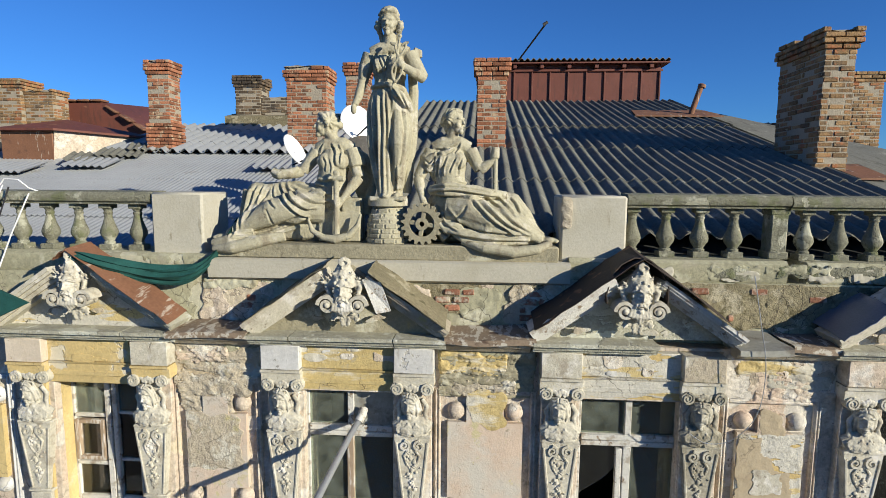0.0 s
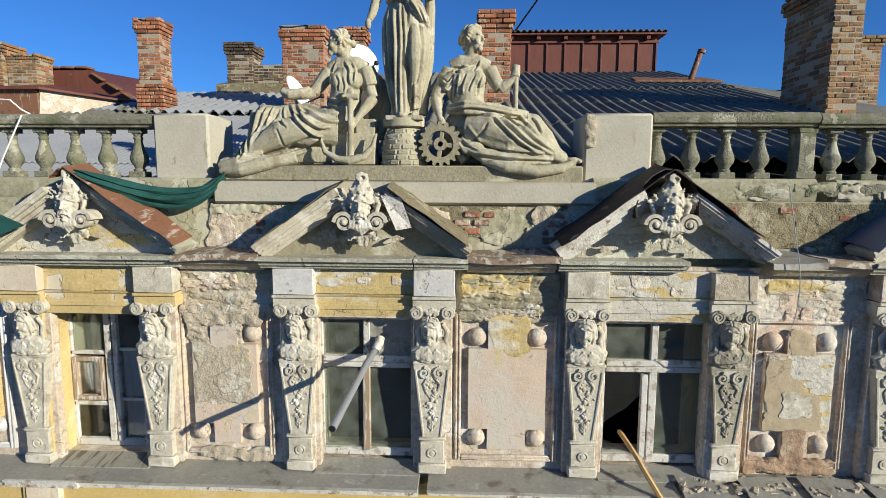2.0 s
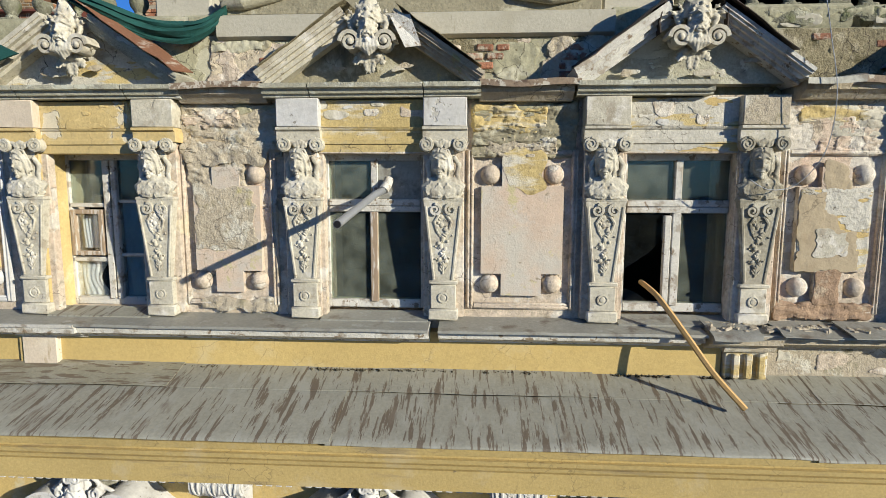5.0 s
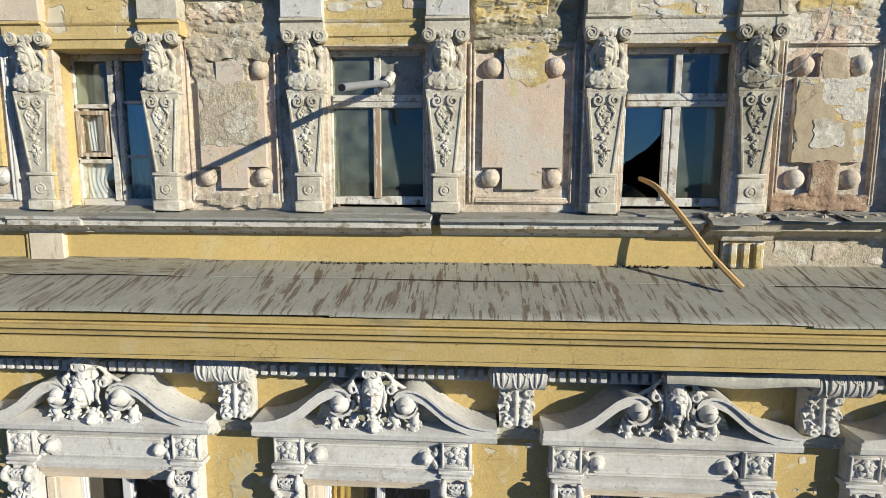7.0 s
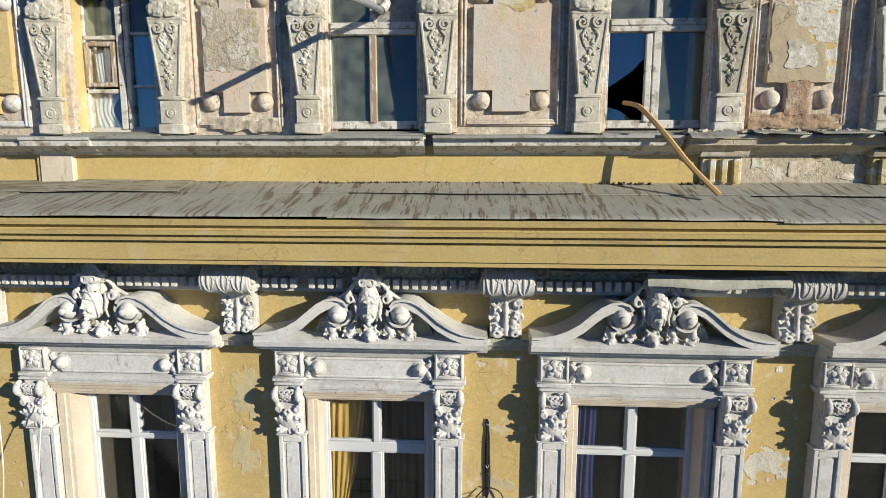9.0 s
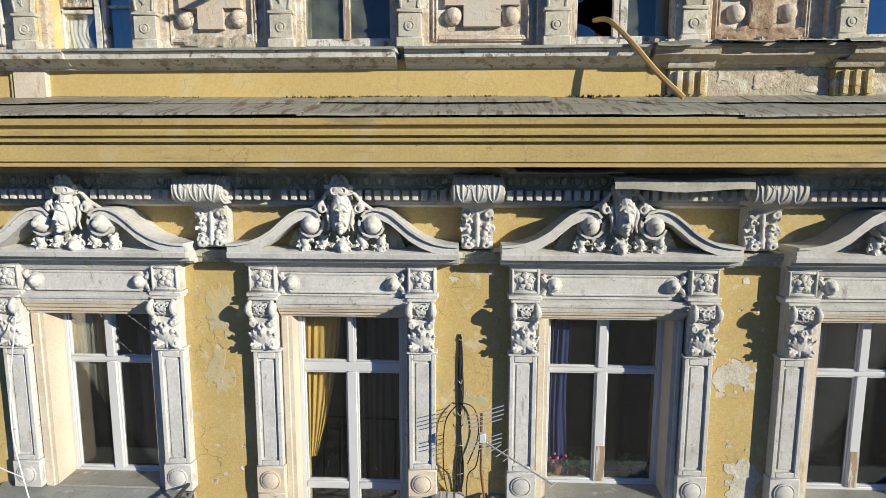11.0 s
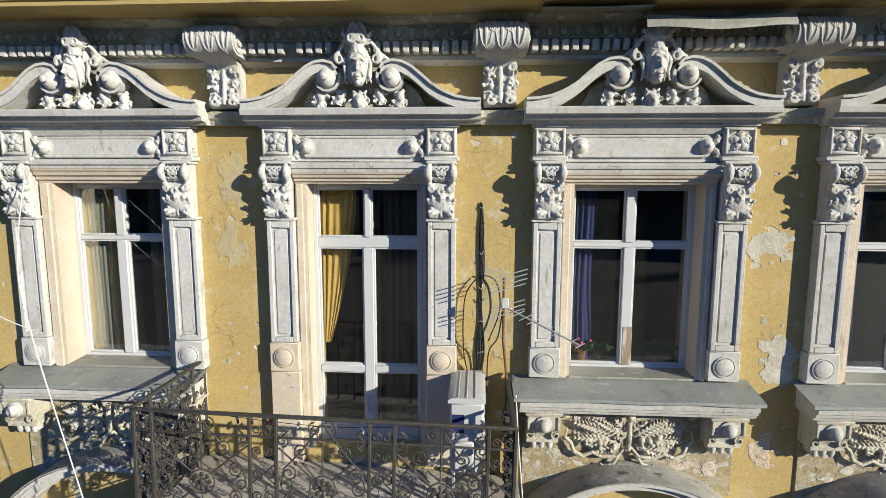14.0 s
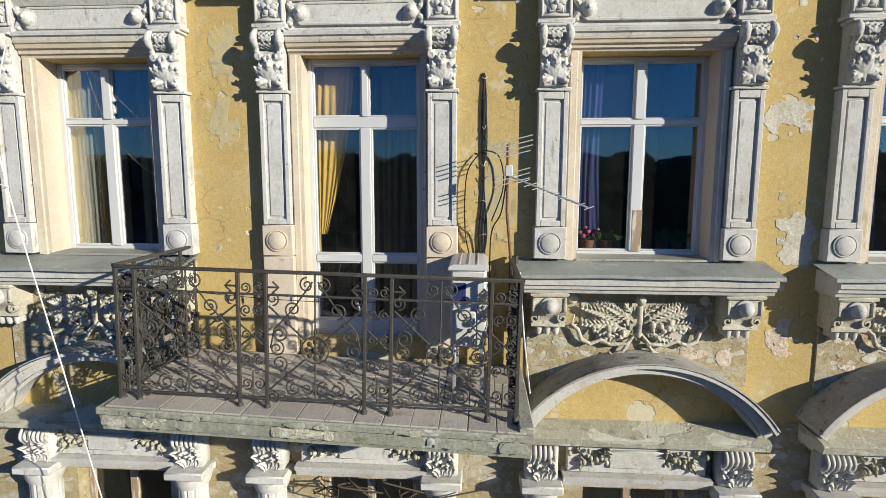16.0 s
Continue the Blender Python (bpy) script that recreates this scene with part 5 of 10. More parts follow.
def pediment(i, c, w, label, field, cover, tilt=0.0):
    p = thing("pediment", (c, 0.2, 11.83), label, "pediment", "broken pediments of the top storey")
    for x0, x1 in ((-w, -0.50), (-0.49, 0.42), (0.43, w)) if i != 2 else ((-w, 0.18),):
        part("base_moulding", Shape().prof([(y, z) for y, z in CORNICE], x0, x1), STONE, p, "grey stucco moulding")
    part("tympanum", Shape().plate([(-w + 0.04, 0.10), (w - 0.04, 0.10), (0.0, 0.69)], -0.035, 0.12), field, p)
    for side in (-1, 1):
        s = Shape()
        raking(s, w, 0.60, side, 0.105 if side < 0 else 0.085, -0.25, 0.10, 0.02, 0.82)
        part("raking_moulding", Shape().add(s.v, [tuple(f) for f in s.f], Matrix.Translation((0, 0, 0.09))), PEELING if i == 2 else ROUGH if i == 1 and side > 0 else STONE if side > 0 else DIRTY, p)
    m = part("mask", head_mesh, None, p)
    m.location, m.rotation_euler, m.scale = (0, -0.15, 0.515), (0, radians(tilt), 0), (1.10, 1.1, 1.10)
    for name, me, x, z, flip in crest:
        o = part(name, me, None, p)
        wide = 1.22 if i and name == "plume" else 1.0
        o.location, o.scale = (x, -0.14, 0.50 + z), (flip * 1.1 * wide, 1, abs(flip) * 1.1 / wide ** 0.5)
    s = Shape()
    for side, a, b in cover:
        d = Vector((side * w, 0.20)), Vector((0, 0.82))
        pts = [d[0].lerp(d[1], a + (b - a) * k / 8) for k in range(9)]
        ys = [-0.29, -0.12, 0.04] if i == 0 else [-0.29, -0.06, 0.20]
        verts = [(q.x + 0.004 * rnd(-1, 1), y, q.y + 0.02 + 0.012 * rnd(-1, 1) + (y + 0.29) * 0.12) for q in pts for y in ys]
        faces = [(k * 3 + j, k * 3 + j + 1, k * 3 + j + 4, k * 3 + j + 3) for k in range(8) for j in range(2)]
        n = len(verts)
        verts += [(x, y, z - 0.006) for x, y, z in verts]
        faces += [tuple(q + n for q in f)[::-1] for f in faces] + [(k * 3, k * 3 + 3, k * 3 + 3 + n, k * 3 + n) for k in range(8)] + [(k * 3 + 2, k * 3 + 5, k * 3 + 5 + n, k * 3 + 2 + n) for k in range(8)]
        t = Shape().add(verts, faces)
        part("slope_cover", t, (RUST, MOSSY, DARK_SHADED_TIN, ZINC)[i], p, "crumbling rendered slope" if i == 1 else "bent sheet-metal covering")
    return p


pediment(0, -3.70, 0.88, "broken pediment with a carved mask, one slope covered by rusty metal", PEELED, ((1, -0.02, 1.0), (-1, 0.86, 1.0)))
p2_ = pediment(1, -1.25, 0.88, "crumbling grey broken pediment with a carved mask and scrolls", STAINED_SHADED, ((1, 0.0, 0.75), (-1, 0.0, 0.80)))
p3 = pediment(2, 1.24, 0.86, "broken pediment with a carved mask under torn dark metal", STONE, ((-1, 0.0, 1.0), (1, 0.15, 1.0)), 6)
pediment(3, 3.74, 0.86, "broken pediment with a carved mask and lifted zinc covering", AGED, ((-1, -0.04, 0.40), (1, 0.1, 0.9)))
hood = Shape()
arc = [(0.25 * math.cos(a_) - 0.02, 0.50 + 0.34 * math.sin(a_)) for a_ in [math.pi * (1.05 - 1.12 * k / 16) for k in range(17)]]
hood.band([(x + 0.006 * rnd(-1, 1), z + 0.006 * rnd(-1, 1)) for x, z in arc], 0.010, -0.24, 0.14)
part("hood", hood, DARK_SHADED_TIN, p3, "torn dark metal hood round the mask")
# zinc flap; the whitish paint material stands in for light it reflects
flap = Shape().add([(0.16, -0.24, 0.62), (0.33, -0.27, 0.60), (0.42, -0.30, 0.36), (0.30, -0.33, 0.34), (0.16, -0.232, 0.62), (0.33, -0.262, 0.60), (0.42, -0.292, 0.36), (0.30, -0.322, 0.34)], [(0, 1, 2, 3), (4, 7, 6, 5), (0, 4, 5, 1), (1, 5, 6, 2), (2, 6, 7, 3), (3, 7, 4, 0)])
part("loose_flap", flap, PEELING, p2_, "bent loose zinc flap, its bright reflection put into a whitish colour")
# metal strips between the pediments
for x0, x1, m, dy in ((-2.86, -2.12, WORN_TIN, 0), (-0.38, 0.40, WORN_TIN, 0), (2.04, 2.46, FLASHING, -0.06), (2.50, 2.88, WORN_TIN, 0.02)):
    s = Shape()
    wavy_sheet(s, x0, x1, [0.36, 0.15, -0.02 + dy, -0.05 + dy, -0.052 + dy], [11.968, 11.955, 11.945, 11.94, 11.895], 16, 0.045 if m is FLASHING else 0.026)
    solid("gutter_strip", s, m, "bent sheet-metal strip between the pediments", "flashing", "metal strips between pediments")
for x0, x1 in ((-2.86, -2.12), (-0.38, 0.36), (2.1, 2.9)):
    solid("cornice_stub", Shape().prof([(0.36, 11.80), (0.10, 11.80), (0.06, 11.84), (0.02, 11.86), (0.0, 11.93), (0.36, 11.93)], x0, x1), ROUGH, "broken cornice stub between the pediments", "cornice", kind="structure")

random.seed(91)
loose = thing("flaking_plaster", (0, 0, 11.5), "torn flakes of old plaster and paint on the top storey", "plaster", kind="structure")
spots = []
for k in range(16):
    spots.append((rnd(-2.75, 4.3), rnd(12.0, 12.34), 0.37, rnd(0.06, 0.18), rnd(0.04, 0.10), (AGED, MOSSY, CONCRETE, ROUGH)[k % 4]))
for i, c in enumerate(TOPS):
    for k in range(5):
        spots.append((c + rnd(-0.36, 0.36), rnd(11.62, 11.80), 0.11, rnd(0.05, 0.14), rnd(0.02, 0.06), (DIRTY, AGED, STUCCO)[k % 3] if i else PALE_OCHRE))
    for k in range(4):
        spots.append((c + rnd(-0.45, 0.45), rnd(11.96, 12.10), 0.10, rnd(0.06, 0.15), rnd(0.02, 0.05), (DIRTY, ROUGH)[k % 2]))
for k in range(14):
    spots.append((rnd(2.05, 4.5), rnd(9.62, 9.86), 0.10, rnd(0.05, 0.14), rnd(0.03, 0.08), (AGED, MOSSY, DIRTY)[k % 3]))
for k, (x, z, y, w, h, m) in enumerate(spots):
    ob = rough_patch("plaster_flake", x - w, x + w, z - h, z + h, y, 0.009, m, loose, 400 + k, 0.011, 0.045)
    if ob:
        ob.location = (0, 0, -11.5)

random.seed(64)
rubble = Shape()
for k in range(150):
    x = 1.46 + 2.6 * rnd(0, 1) ** 1.5
    a, b, e_ = rnd(0.012, 0.05), rnd(0.01, 0.03), rnd(0.006, 0.022)
    rubble.box(-a, a, -b, b, -e_, e_, 0.005, pose(x, rnd(-0.10, 0.12), 9.992 + e_ * 0.7, rnd(-14, 14), rnd(-14, 14), rnd(0, 180)))
solid("plaster_rubble", rubble, ROUGH, "crumbs of fallen plaster lying on the window ledge", "rubble", kind="stuff", smooth=0)
for k in range(5):
    x0 = 1.44 + 0.52 * k
    s = Shape()
    wavy_sheet(s, x0, x0 + rnd(0.35, 0.5), [0.10, -0.02, -0.12, -0.19, -0.22], [10.03, 10.02, 10.005, 9.985 + rnd(-0.01, 0.02), 9.975 + rnd(-0.02, 0.04)], 8, 0.022)
    solid("torn_flashing", s, FLASHING, "torn bent strip of metal lifting off the ledge", "flashing", "torn ledge strips")

# ---- windows ----
def pane(parent, x0, x1, z0, z1, y, material=None):
    ob = part("pane", Shape().box(x0, x1, y, y + 0.004, z0, z1), material or GLASS, parent, "", 0)
    ob.visible_shadow = False
    return ob


def bars(parent, name, rects, y0, y1, material, label="", b=0.006):
    for x0, x1, z0, z1 in rects:
        part(name, Shape().box(x0, x1, y0, y1, z0, z1, b), material, parent, label)


def plastic_window(i, c, w, z0, z1, y, transom, door=False, mx=0.0):
    """A white plastic window with a mullion and a transom; a door has a low rail too."""
    t = thing("balcony_door" if door else "window_%d" % (i + 1), (c, y, z0), "white plastic double balcony door with a transom light" if door else "white plastic casement window with a top light", "door" if door else "window", kind="structure")
    h, f, tr = z1 - z0, 0.045, transom - z0
    th, ml, mu = (0.050, 0.048, 0.030) if door else (0.024, 0.048, 0.042)
    bars(t, "frame_stile", ((-w, -w + f, 0, h), (w - f, w, 0, h)), 0, 0.07, PVC)
    bars(t, "frame_rail", ((-w + f, w - f, h - f, h), (-w + f, w - f, 0, f), (-w + f, w - f, tr - th, tr + th)), 0, 0.07, PVC)
    bars(t, "mullion", ((mx - ml, mx + ml, f, tr - th), (mx - mu, mx + mu, tr + th, h - f)), -0.012, 0.06, PVC)
    cuts = ((f, tr - th, ml), (tr + th, h - f, mu))
    if door:
        low = 0.71
        for s in (-1, 1):
            bars(t, "leaf_rail", ((min(s * ml, s * (w - f)), max(s * ml, s * (w - f)), low, low + 0.07),), -0.008, 0.06, PVC)
            bars(t, "leaf_panel", ((min(s * ml, s * (w - f)), max(s * ml, s * (w - f)), f, 0.15),), 0.0, 0.05, PVC)
        part("door_handle", Shape().box(-0.045, -0.02, -0.03, -0.01, 0.30, 0.48, 0.005).box(-0.04, -0.025, -0.055, -0.03, 0.38, 0.48, 0.005), ALU, t, "metal door handle")
        cuts = ((0.15, low, ml), (low + 0.07, tr - th, ml), (tr + th, h - f, mu))
    for za, zb, m in cuts:
        for xa, xb in ((-w + f, mx - m), (mx + m, w - f)):
            edge = 0.016
            s = Shape()
            for x0, x1, u0, u1 in ((xa, xa + edge, za, zb), (xb - edge, xb, za, zb), (xa + edge, xb - edge, za, za + edge), (xa + edge, xb - edge, zb - edge, zb)):
                s.box(x0, x1, 0.01, 0.045, u0, u1, 0.003)
            pane(part("sash", s, PVC, t), xa + edge, xb - edge, za + edge, zb - edge, 0.03)
    if i in (2, 3):
        part("bare_mullion_foot", Shape().box(-ml + 0.012, ml + 0.002, -0.016, -0.0125, f, 0.42, 0.001), WOOD_OLD, t, "rust-brown stained foot of the mullion")
    return t


for i, ((c, w, y), z0) in enumerate(zip(OPENINGS, SILLS)):
    plastic_window(i, c, w, z0 + 0.015 if i != 1 else z0, HEAD, y, (7.0, 6.98, 6.975, 6.975)[i], i == 1, (-0.05, 0, -0.01, 0)[i])
    if i != 1:
        solid("window_sill_%d" % (i + 1), Shape().prof([(y + 0.10, 5.792), (y - 0.003, 5.785), (-0.045, 5.772), (-0.05, 5.755), (y + 0.10, 5.755)], c - w, c + w), FLASHING, "narrow grey metal window sill", "sill", kind="structure")


def curtain(x0, x1, z0, z1, y, material, label, gather=0.0, waves=9, tied=0.0):
    s, n = Shape(), 60
    verts, faces = [], []
    rows = 10
    for k in range(rows + 1):
        t = k / rows
        pull = gather * math.sin(math.pi * min(1, t * 1.05)) ** 2 + tied * (1 - t) ** 1.6
        for j in range(n + 1):
            u = j / n
            x = x0 + (x1 - x0) * u * (1 - pull)
            verts.append((x, y + 0.014 * (0.6 + 0.5 * math.sin(u * 7 + waves)) * math.sin(u * waves * 5 + 1.7 * math.sin(u * 5.3 + waves) + 0.8 * math.sin(3 * t + u * 2)) + 0.004 * math.sin(u * 31 + 5 * t), z0 + (z1 - z0) * t))
    for k in range(rows):
        for j in range(n):
            a = k * (n + 1) + j
            faces.append((a, a + 1, a + n + 2, a + n + 1))
    o = len(verts)
    verts += [(x, q + 0.004, z) for x, q, z in verts]
    faces += [tuple(q + o for q in f)[::-1] for f in faces]
    solid("curtain", s.add(verts, faces), material, label, "curtain", "curtains", smooth=80)


curtain(-4.06, -3.84, 5.78, 7.50, 0.42, GOLD, "gathered gold curtain hanging behind the window", 0.15, 4, 0.2)
curtain(-4.20, -3.98, 5.78, 7.50, 0.36, NET, "thin pale net curtain behind the window", 0.0, 3)
curtain(-1.78, -1.42, 5.93, 7.50, 0.34, GOLD, "gathered gold curtain tied back behind the balcony door", 0.0, 7, 0.78)
curtain(-1.17, -0.80, 5.0, 7.50, 0.46, DRAPE, "dim brown drape behind the balcony door", 0.0, 5)
curtain(-1.42, -1.24, 5.0, 7.50, 0.60, DRAPE, "dim brown drape behind the balcony door", 0.0, 3)
curtain(-3.62, -3.25, 5.78, 7.50, 0.46, DRAPE, "dim brown drape behind the window", 0.0, 5)
curtain(0.68, 0.92, 5.80, 7.50, 0.36, BLUE, "dark blue curtain hanging behind the window", 0.15, 5)
curtain(3.14, 3.40, 5.80, 7.50, 0.36, BLUE, "dark blue curtain hanging behind the window", 0.15, 5)


def flower_pot(x, y, z, petals):
    t = thing("flower_pot", (x, y, z), "potted plant with pink blossom on the window sill" if petals else "green potted plant on the window sill", "plant", "plants on the sill")
    part("pot", Shape().lathe([(0.05, 0), (0.065, 0.09), (0.07, 0.10), (0.06, 0.10)], 14), RUST, t, "brown clay pot")
    leaves, bloom = Shape(), Shape()
    for k in range(26):
        leaves.leaf((rnd(-0.05, 0.05), rnd(-0.03, 0.03), 0.09), rnd(0.07, 0.16), rnd(0.03, 0.05), rnd(-0.06, 0.08), rnd(-80, 80))
    part("foliage", leaves, GREENERY, t)
    if petals:
        for k in range(16):
            bloom.blob((rnd(-0.10, 0.10), rnd(-0.06, 0.05), rnd(0.14, 0.24)), rnd(0.014, 0.024), seg=7, rings=4)
        part("blossom", bloom, PETAL, t)


for x, p in ((0.80, True), (0.98, False), (1.50, False), (1.64, False)):
    flower_pot(x, 0.37, 5.795, p)


def old_window(i, c, w, z0, z1, y, transom, label):
    t = thing("old_window_%d" % (i + 1), (c, y, z0), label, "window", kind="structure")
    h, f, tr = z1 - z0, 0.055, transom - z0
    bars(t, "frame_stile", ((-w, -w + f, 0, h), (w - f, w, 0, h)), 0, 0.09, PEELING)
    bars(t, "frame_rail", ((-w + f, w - f, h - f, h), (-w + f, w - f, 0, f + 0.02)), 0, 0.09, PEELING)
    return t, h, f, tr


w1, h, f, tr = old_window(0, -3.70, 0.455, 10.02, 11.40, 0.40, 10.95, "old wooden window with peeling white paint and a small hinged pane")
bars(w1, "mullion", ((-0.075, -0.015, f, h - f), (0.0, 0.05, f, h - f)), -0.02, 0.07, PEELING)
bars(w1, "glazing_bar", ((-0.425, -0.075, 0.40, 0.44), (-0.425, -0.075, 0.90, 0.94), (0.05, 0.425, 0.45, 0.48), (0.05, 0.425, 0.94, 0.97)), 0.0, 0.05, PEELING)
small = part("hinged_pane", Shape().box(-0.40, -0.36, -0.02, 0.03, 0.46, 0.88, 0.004).box(-0.14, -0.10, -0.02, 0.03, 0.46, 0.88, 0.004).box(-0.36, -0.14, -0.02, 0.03, 0.84, 0.88, 0.004).box(-0.36, -0.14, -0.02, 0.03, 0.46, 0.50, 0.004), WOOD_OLD, w1, "small hinged frame of peeling wood")
for x0, x1, z0, z1 in ((-0.425, -0.075, f, 0.40), (-0.36, -0.14, 0.50, 0.84), (-0.425, -0.075, 0.94, h - f), (0.05, 0.425, f, 0.45), (0.05, 0.425, 0.48, 0.94), (0.05, 0.425, 0.97, h - f)):
    pane(w1, x0, x1, z0, z1, 0.02, GLASS if z1 < 0.95 else DUSTY)
curtain(-4.10, -3.82, 10.08, 10.46, 0.475, PALE, "crumpled white sheet behind the lower pane", 0.3, 1)
curtain(-4.06, -3.90, 10.54, 10.84, 0.47, PALE, "white paper behind the small pane", 0.0, 1)
curtain(-3.65, -3.27, 10.08, 10.97, 0.452, DISH, "white paper pinned behind the shaded sash", 0.0, 1)

w2, h, f, tr = old_window(1, -1.27, 0.45, 10.06, 11.39, 0.26, 10.92, "old wooden window with brown and white peeling frames")
bars(w2, "transom", ((-0.395, 0.395, 0.84, 0.89), (-0.395, 0.395, 0.892, 0.95)), -0.015, 0.06, PEELING)
bars(w2, "mullion", ((-0.04, 0.025, f, 0.84),), -0.015, 0.06, WOOD_OLD)
bars(w2, "mullion", ((-0.03, 0.03, 0.95, h - f),), -0.01, 0.06, PEELING)
for x0, x1, z0, z1 in ((-0.395, -0.04, f, 0.84), (0.025, 0.395, f, 0.84), (-0.395, -0.03, 0.95, h - f)):
    pane(w2, x0, x1, z0, z1, 0.02, DUSTY)
part("board", Shape().box(0.03, 0.395, 0.015, 0.03, 0.95, h - f, 0.003), FLASHING, w2, "bluish sheet blocking one pane")

w3, h, f, tr = old_window(2, 1.27, 0.47, 10.06, 11.39, 0.26, 10.92, "old wooden window with a broken pane and peeling white paint")
bars(w3, "transom", ((-0.415, 0.415, 0.84, 0.89), (-0.415, 0.415, 0.892, 0.95)), -0.015, 0.06, PEELING)
bars(w3, "mullion", ((-0.035, 0.035, f, 0.84), (-0.03, 0.03, 0.95, h - f)), -0.015, 0.06, PEELING)
bars(w3, "casement_bar", ((-0.10, -0.045, f, 0.82),), -0.02, 0.03, PEELING)
for x0, x1, z0, z1 in ((0.035, 0.415, f, 0.84), (-0.415, -0.03, 0.95, h - f), (0.03, 0.415, 0.95, h - f)):
    pane(w3, x0, x1, z0, z1, 0.02, DUSTY)
shard = Shape().plate([(-0.415, 0.84), (-0.10, 0.84), (-0.10, 0.62), (-0.21, 0.50), (-0.415, 0.36)], 0.02, 0.024)
ob = part("broken_pane", shard, GLASS, w3, "jagged remains of broken glass")
ob.visible_shadow = False
ob = part("broken_pane", Shape().plate([(-0.415, f), (-0.415, 0.20), (-0.30, 0.16), (-0.16, f)], 0.02, 0.024), GLASS, w3)
ob.visible_shadow = False

w4, h, f, tr = old_window(3, 3.76, 0.47, 10.06, 11.39, 0.26, 10.92, "old wooden window with peeling white paint")
bars(w4, "transom", ((-0.415, 0.415, 0.85, 0.94),), -0.015, 0.06, PEELING)
bars(w4, "mullion", ((-0.035, 0.035, f, 0.85), (-0.03, 0.03, 0.94, h - f)), -0.015, 0.06, PEELING)
for x0, x1, z0, z1 in ((-0.415, -0.035, f, 0.85), (0.035, 0.415, f, 0.85), (-0.415, -0.03, 0.94, h - f), (0.03, 0.415, 0.94, h - f)):
    pane(w4, x0, x1, z0, z1, 0.02, GLASS)
# reveals of the upper windows
for i, c in enumerate(TOPS):
    m = PALE_OCHRE if i == 0 else AGED
    s = thing("window_reveal", (c, 0.1, 10.7), "ochre plastered window reveal" if i == 0 else "aged plaster window reveal", "window reveal", "reveals of the top storey", "structure")
    part("jamb", Shape().box(-0.53, -0.455, 0, 0.16, -0.70, 0.70, 0.006).box(-0.468, -0.455, 0.15, 0.40 if i == 0 else 0.18, -0.68, 0.69), m, s)
    part("jamb", Shape().box(0.455, 0.53, 0, 0.16, -0.70, 0.70, 0.006).box(0.455, 0.468, 0.15, 0.40 if i == 0 else 0.18, -0.68, 0.69), m, s)
    part("head", Shape().box(-0.455, 0.455, 0.02, 0.16, 0.685, 0.78, 0.006), m, s)
    part("sill_board", Shape().prof([(0.15, -0.66), (-0.06, -0.70), (-0.06, -0.72), (0.15, -0.72)], -0.455, 0.455), SHEET if i == 0 else FLASHING, s, "sloping metal sill")


# ---- lower storey: pilasters, capitals, pediments ----
pil_frame = Shape()
PZ0, PZ1 = 6.06, 7.20
pil_frame.box(-0.126, 0.126, 0.025, 0.11, PZ0, PZ1)
pil_frame.box(-0.126, -0.085, 0, 0.03, PZ0, PZ1, 0.005).box(0.085, 0.126, 0, 0.03, PZ0, PZ1, 0.005).box(-0.085, 0.085, 0, 0.03, PZ1 - 0.06, PZ1, 0.005).box(-0.085, 0.085, 0, 0.03, PZ0, PZ0 + 0.05, 0.005)
pil_mesh = Shape().add(pil_frame.v, pil_frame.f, Matrix.Translation((0, 0, -7.0))).mesh("shaft")
pil_mesh.materials.append(STUCCO)
inset_mesh = Shape().box(-0.062, 0.062, 0.016, 0.03, PZ0 + 0.075 - 7.0, PZ1 - 0.085 - 7.0, 0.006).mesh("inset_panel")
inset_mesh.materials.append(STUCCO)
base_mesh = Shape().box(-0.14, 0.14, -0.01, 0.11, 5.775 - 7, 6.055 - 7, 0.008).mesh("base_block")
base_mesh.materials.append(STUCCO)
ring_mesh = Shape().lathe([(0.098, 0), (0.098, 0.010), (0.090, 0.012), (0.087, 0.003), (0.081, 0.003), (0.079, 0.016), (0.070, 0.022), (0.004, 0.026)], 24, pose(0, -0.012, 5.915 - 7, 90, 0, 0)).mesh("disc")
ring_mesh.materials.append(STUCCO)
# capital: a scrolled console over acanthus leaves
random.seed(12)
console = Shape().box(-0.112, 0.112, -0.02, 0.11, 0.22, 0.74, 0.01).box(-0.135, 0.135, -0.06, 0.11, 0.715, 0.742, 0.006)


def roll_at(u, out=0.0):
    """The bulging front of the console: u runs from its foot to its top."""
    return -0.025 - (0.085 + out) * math.sin(math.pi * (0.10 + 0.72 * u)), 0.560 + 0.155 * u


for s_ in (-1, 1):                                         # a shell-like roll down each side
    console.tube([(s_ * (0.098 + 0.012 * math.sin(math.pi * u)), *roll_at(u)) for u in [j / 8 for j in range(9)]], [0.020 + 0.015 * math.sin(math.pi * j / 8) for j in range(9)], 9)
    console.lathe([(0.046, -0.016), (0.05, 0), (0.046, 0.016)], 14, pose(s_ * 0.118, -0.075, 0.650, 0, 90, 0))
    console.blob((s_ * 0.105, -0.055, 0.545), (0.026, 0.030, 0.026), seg=8, rings=5)
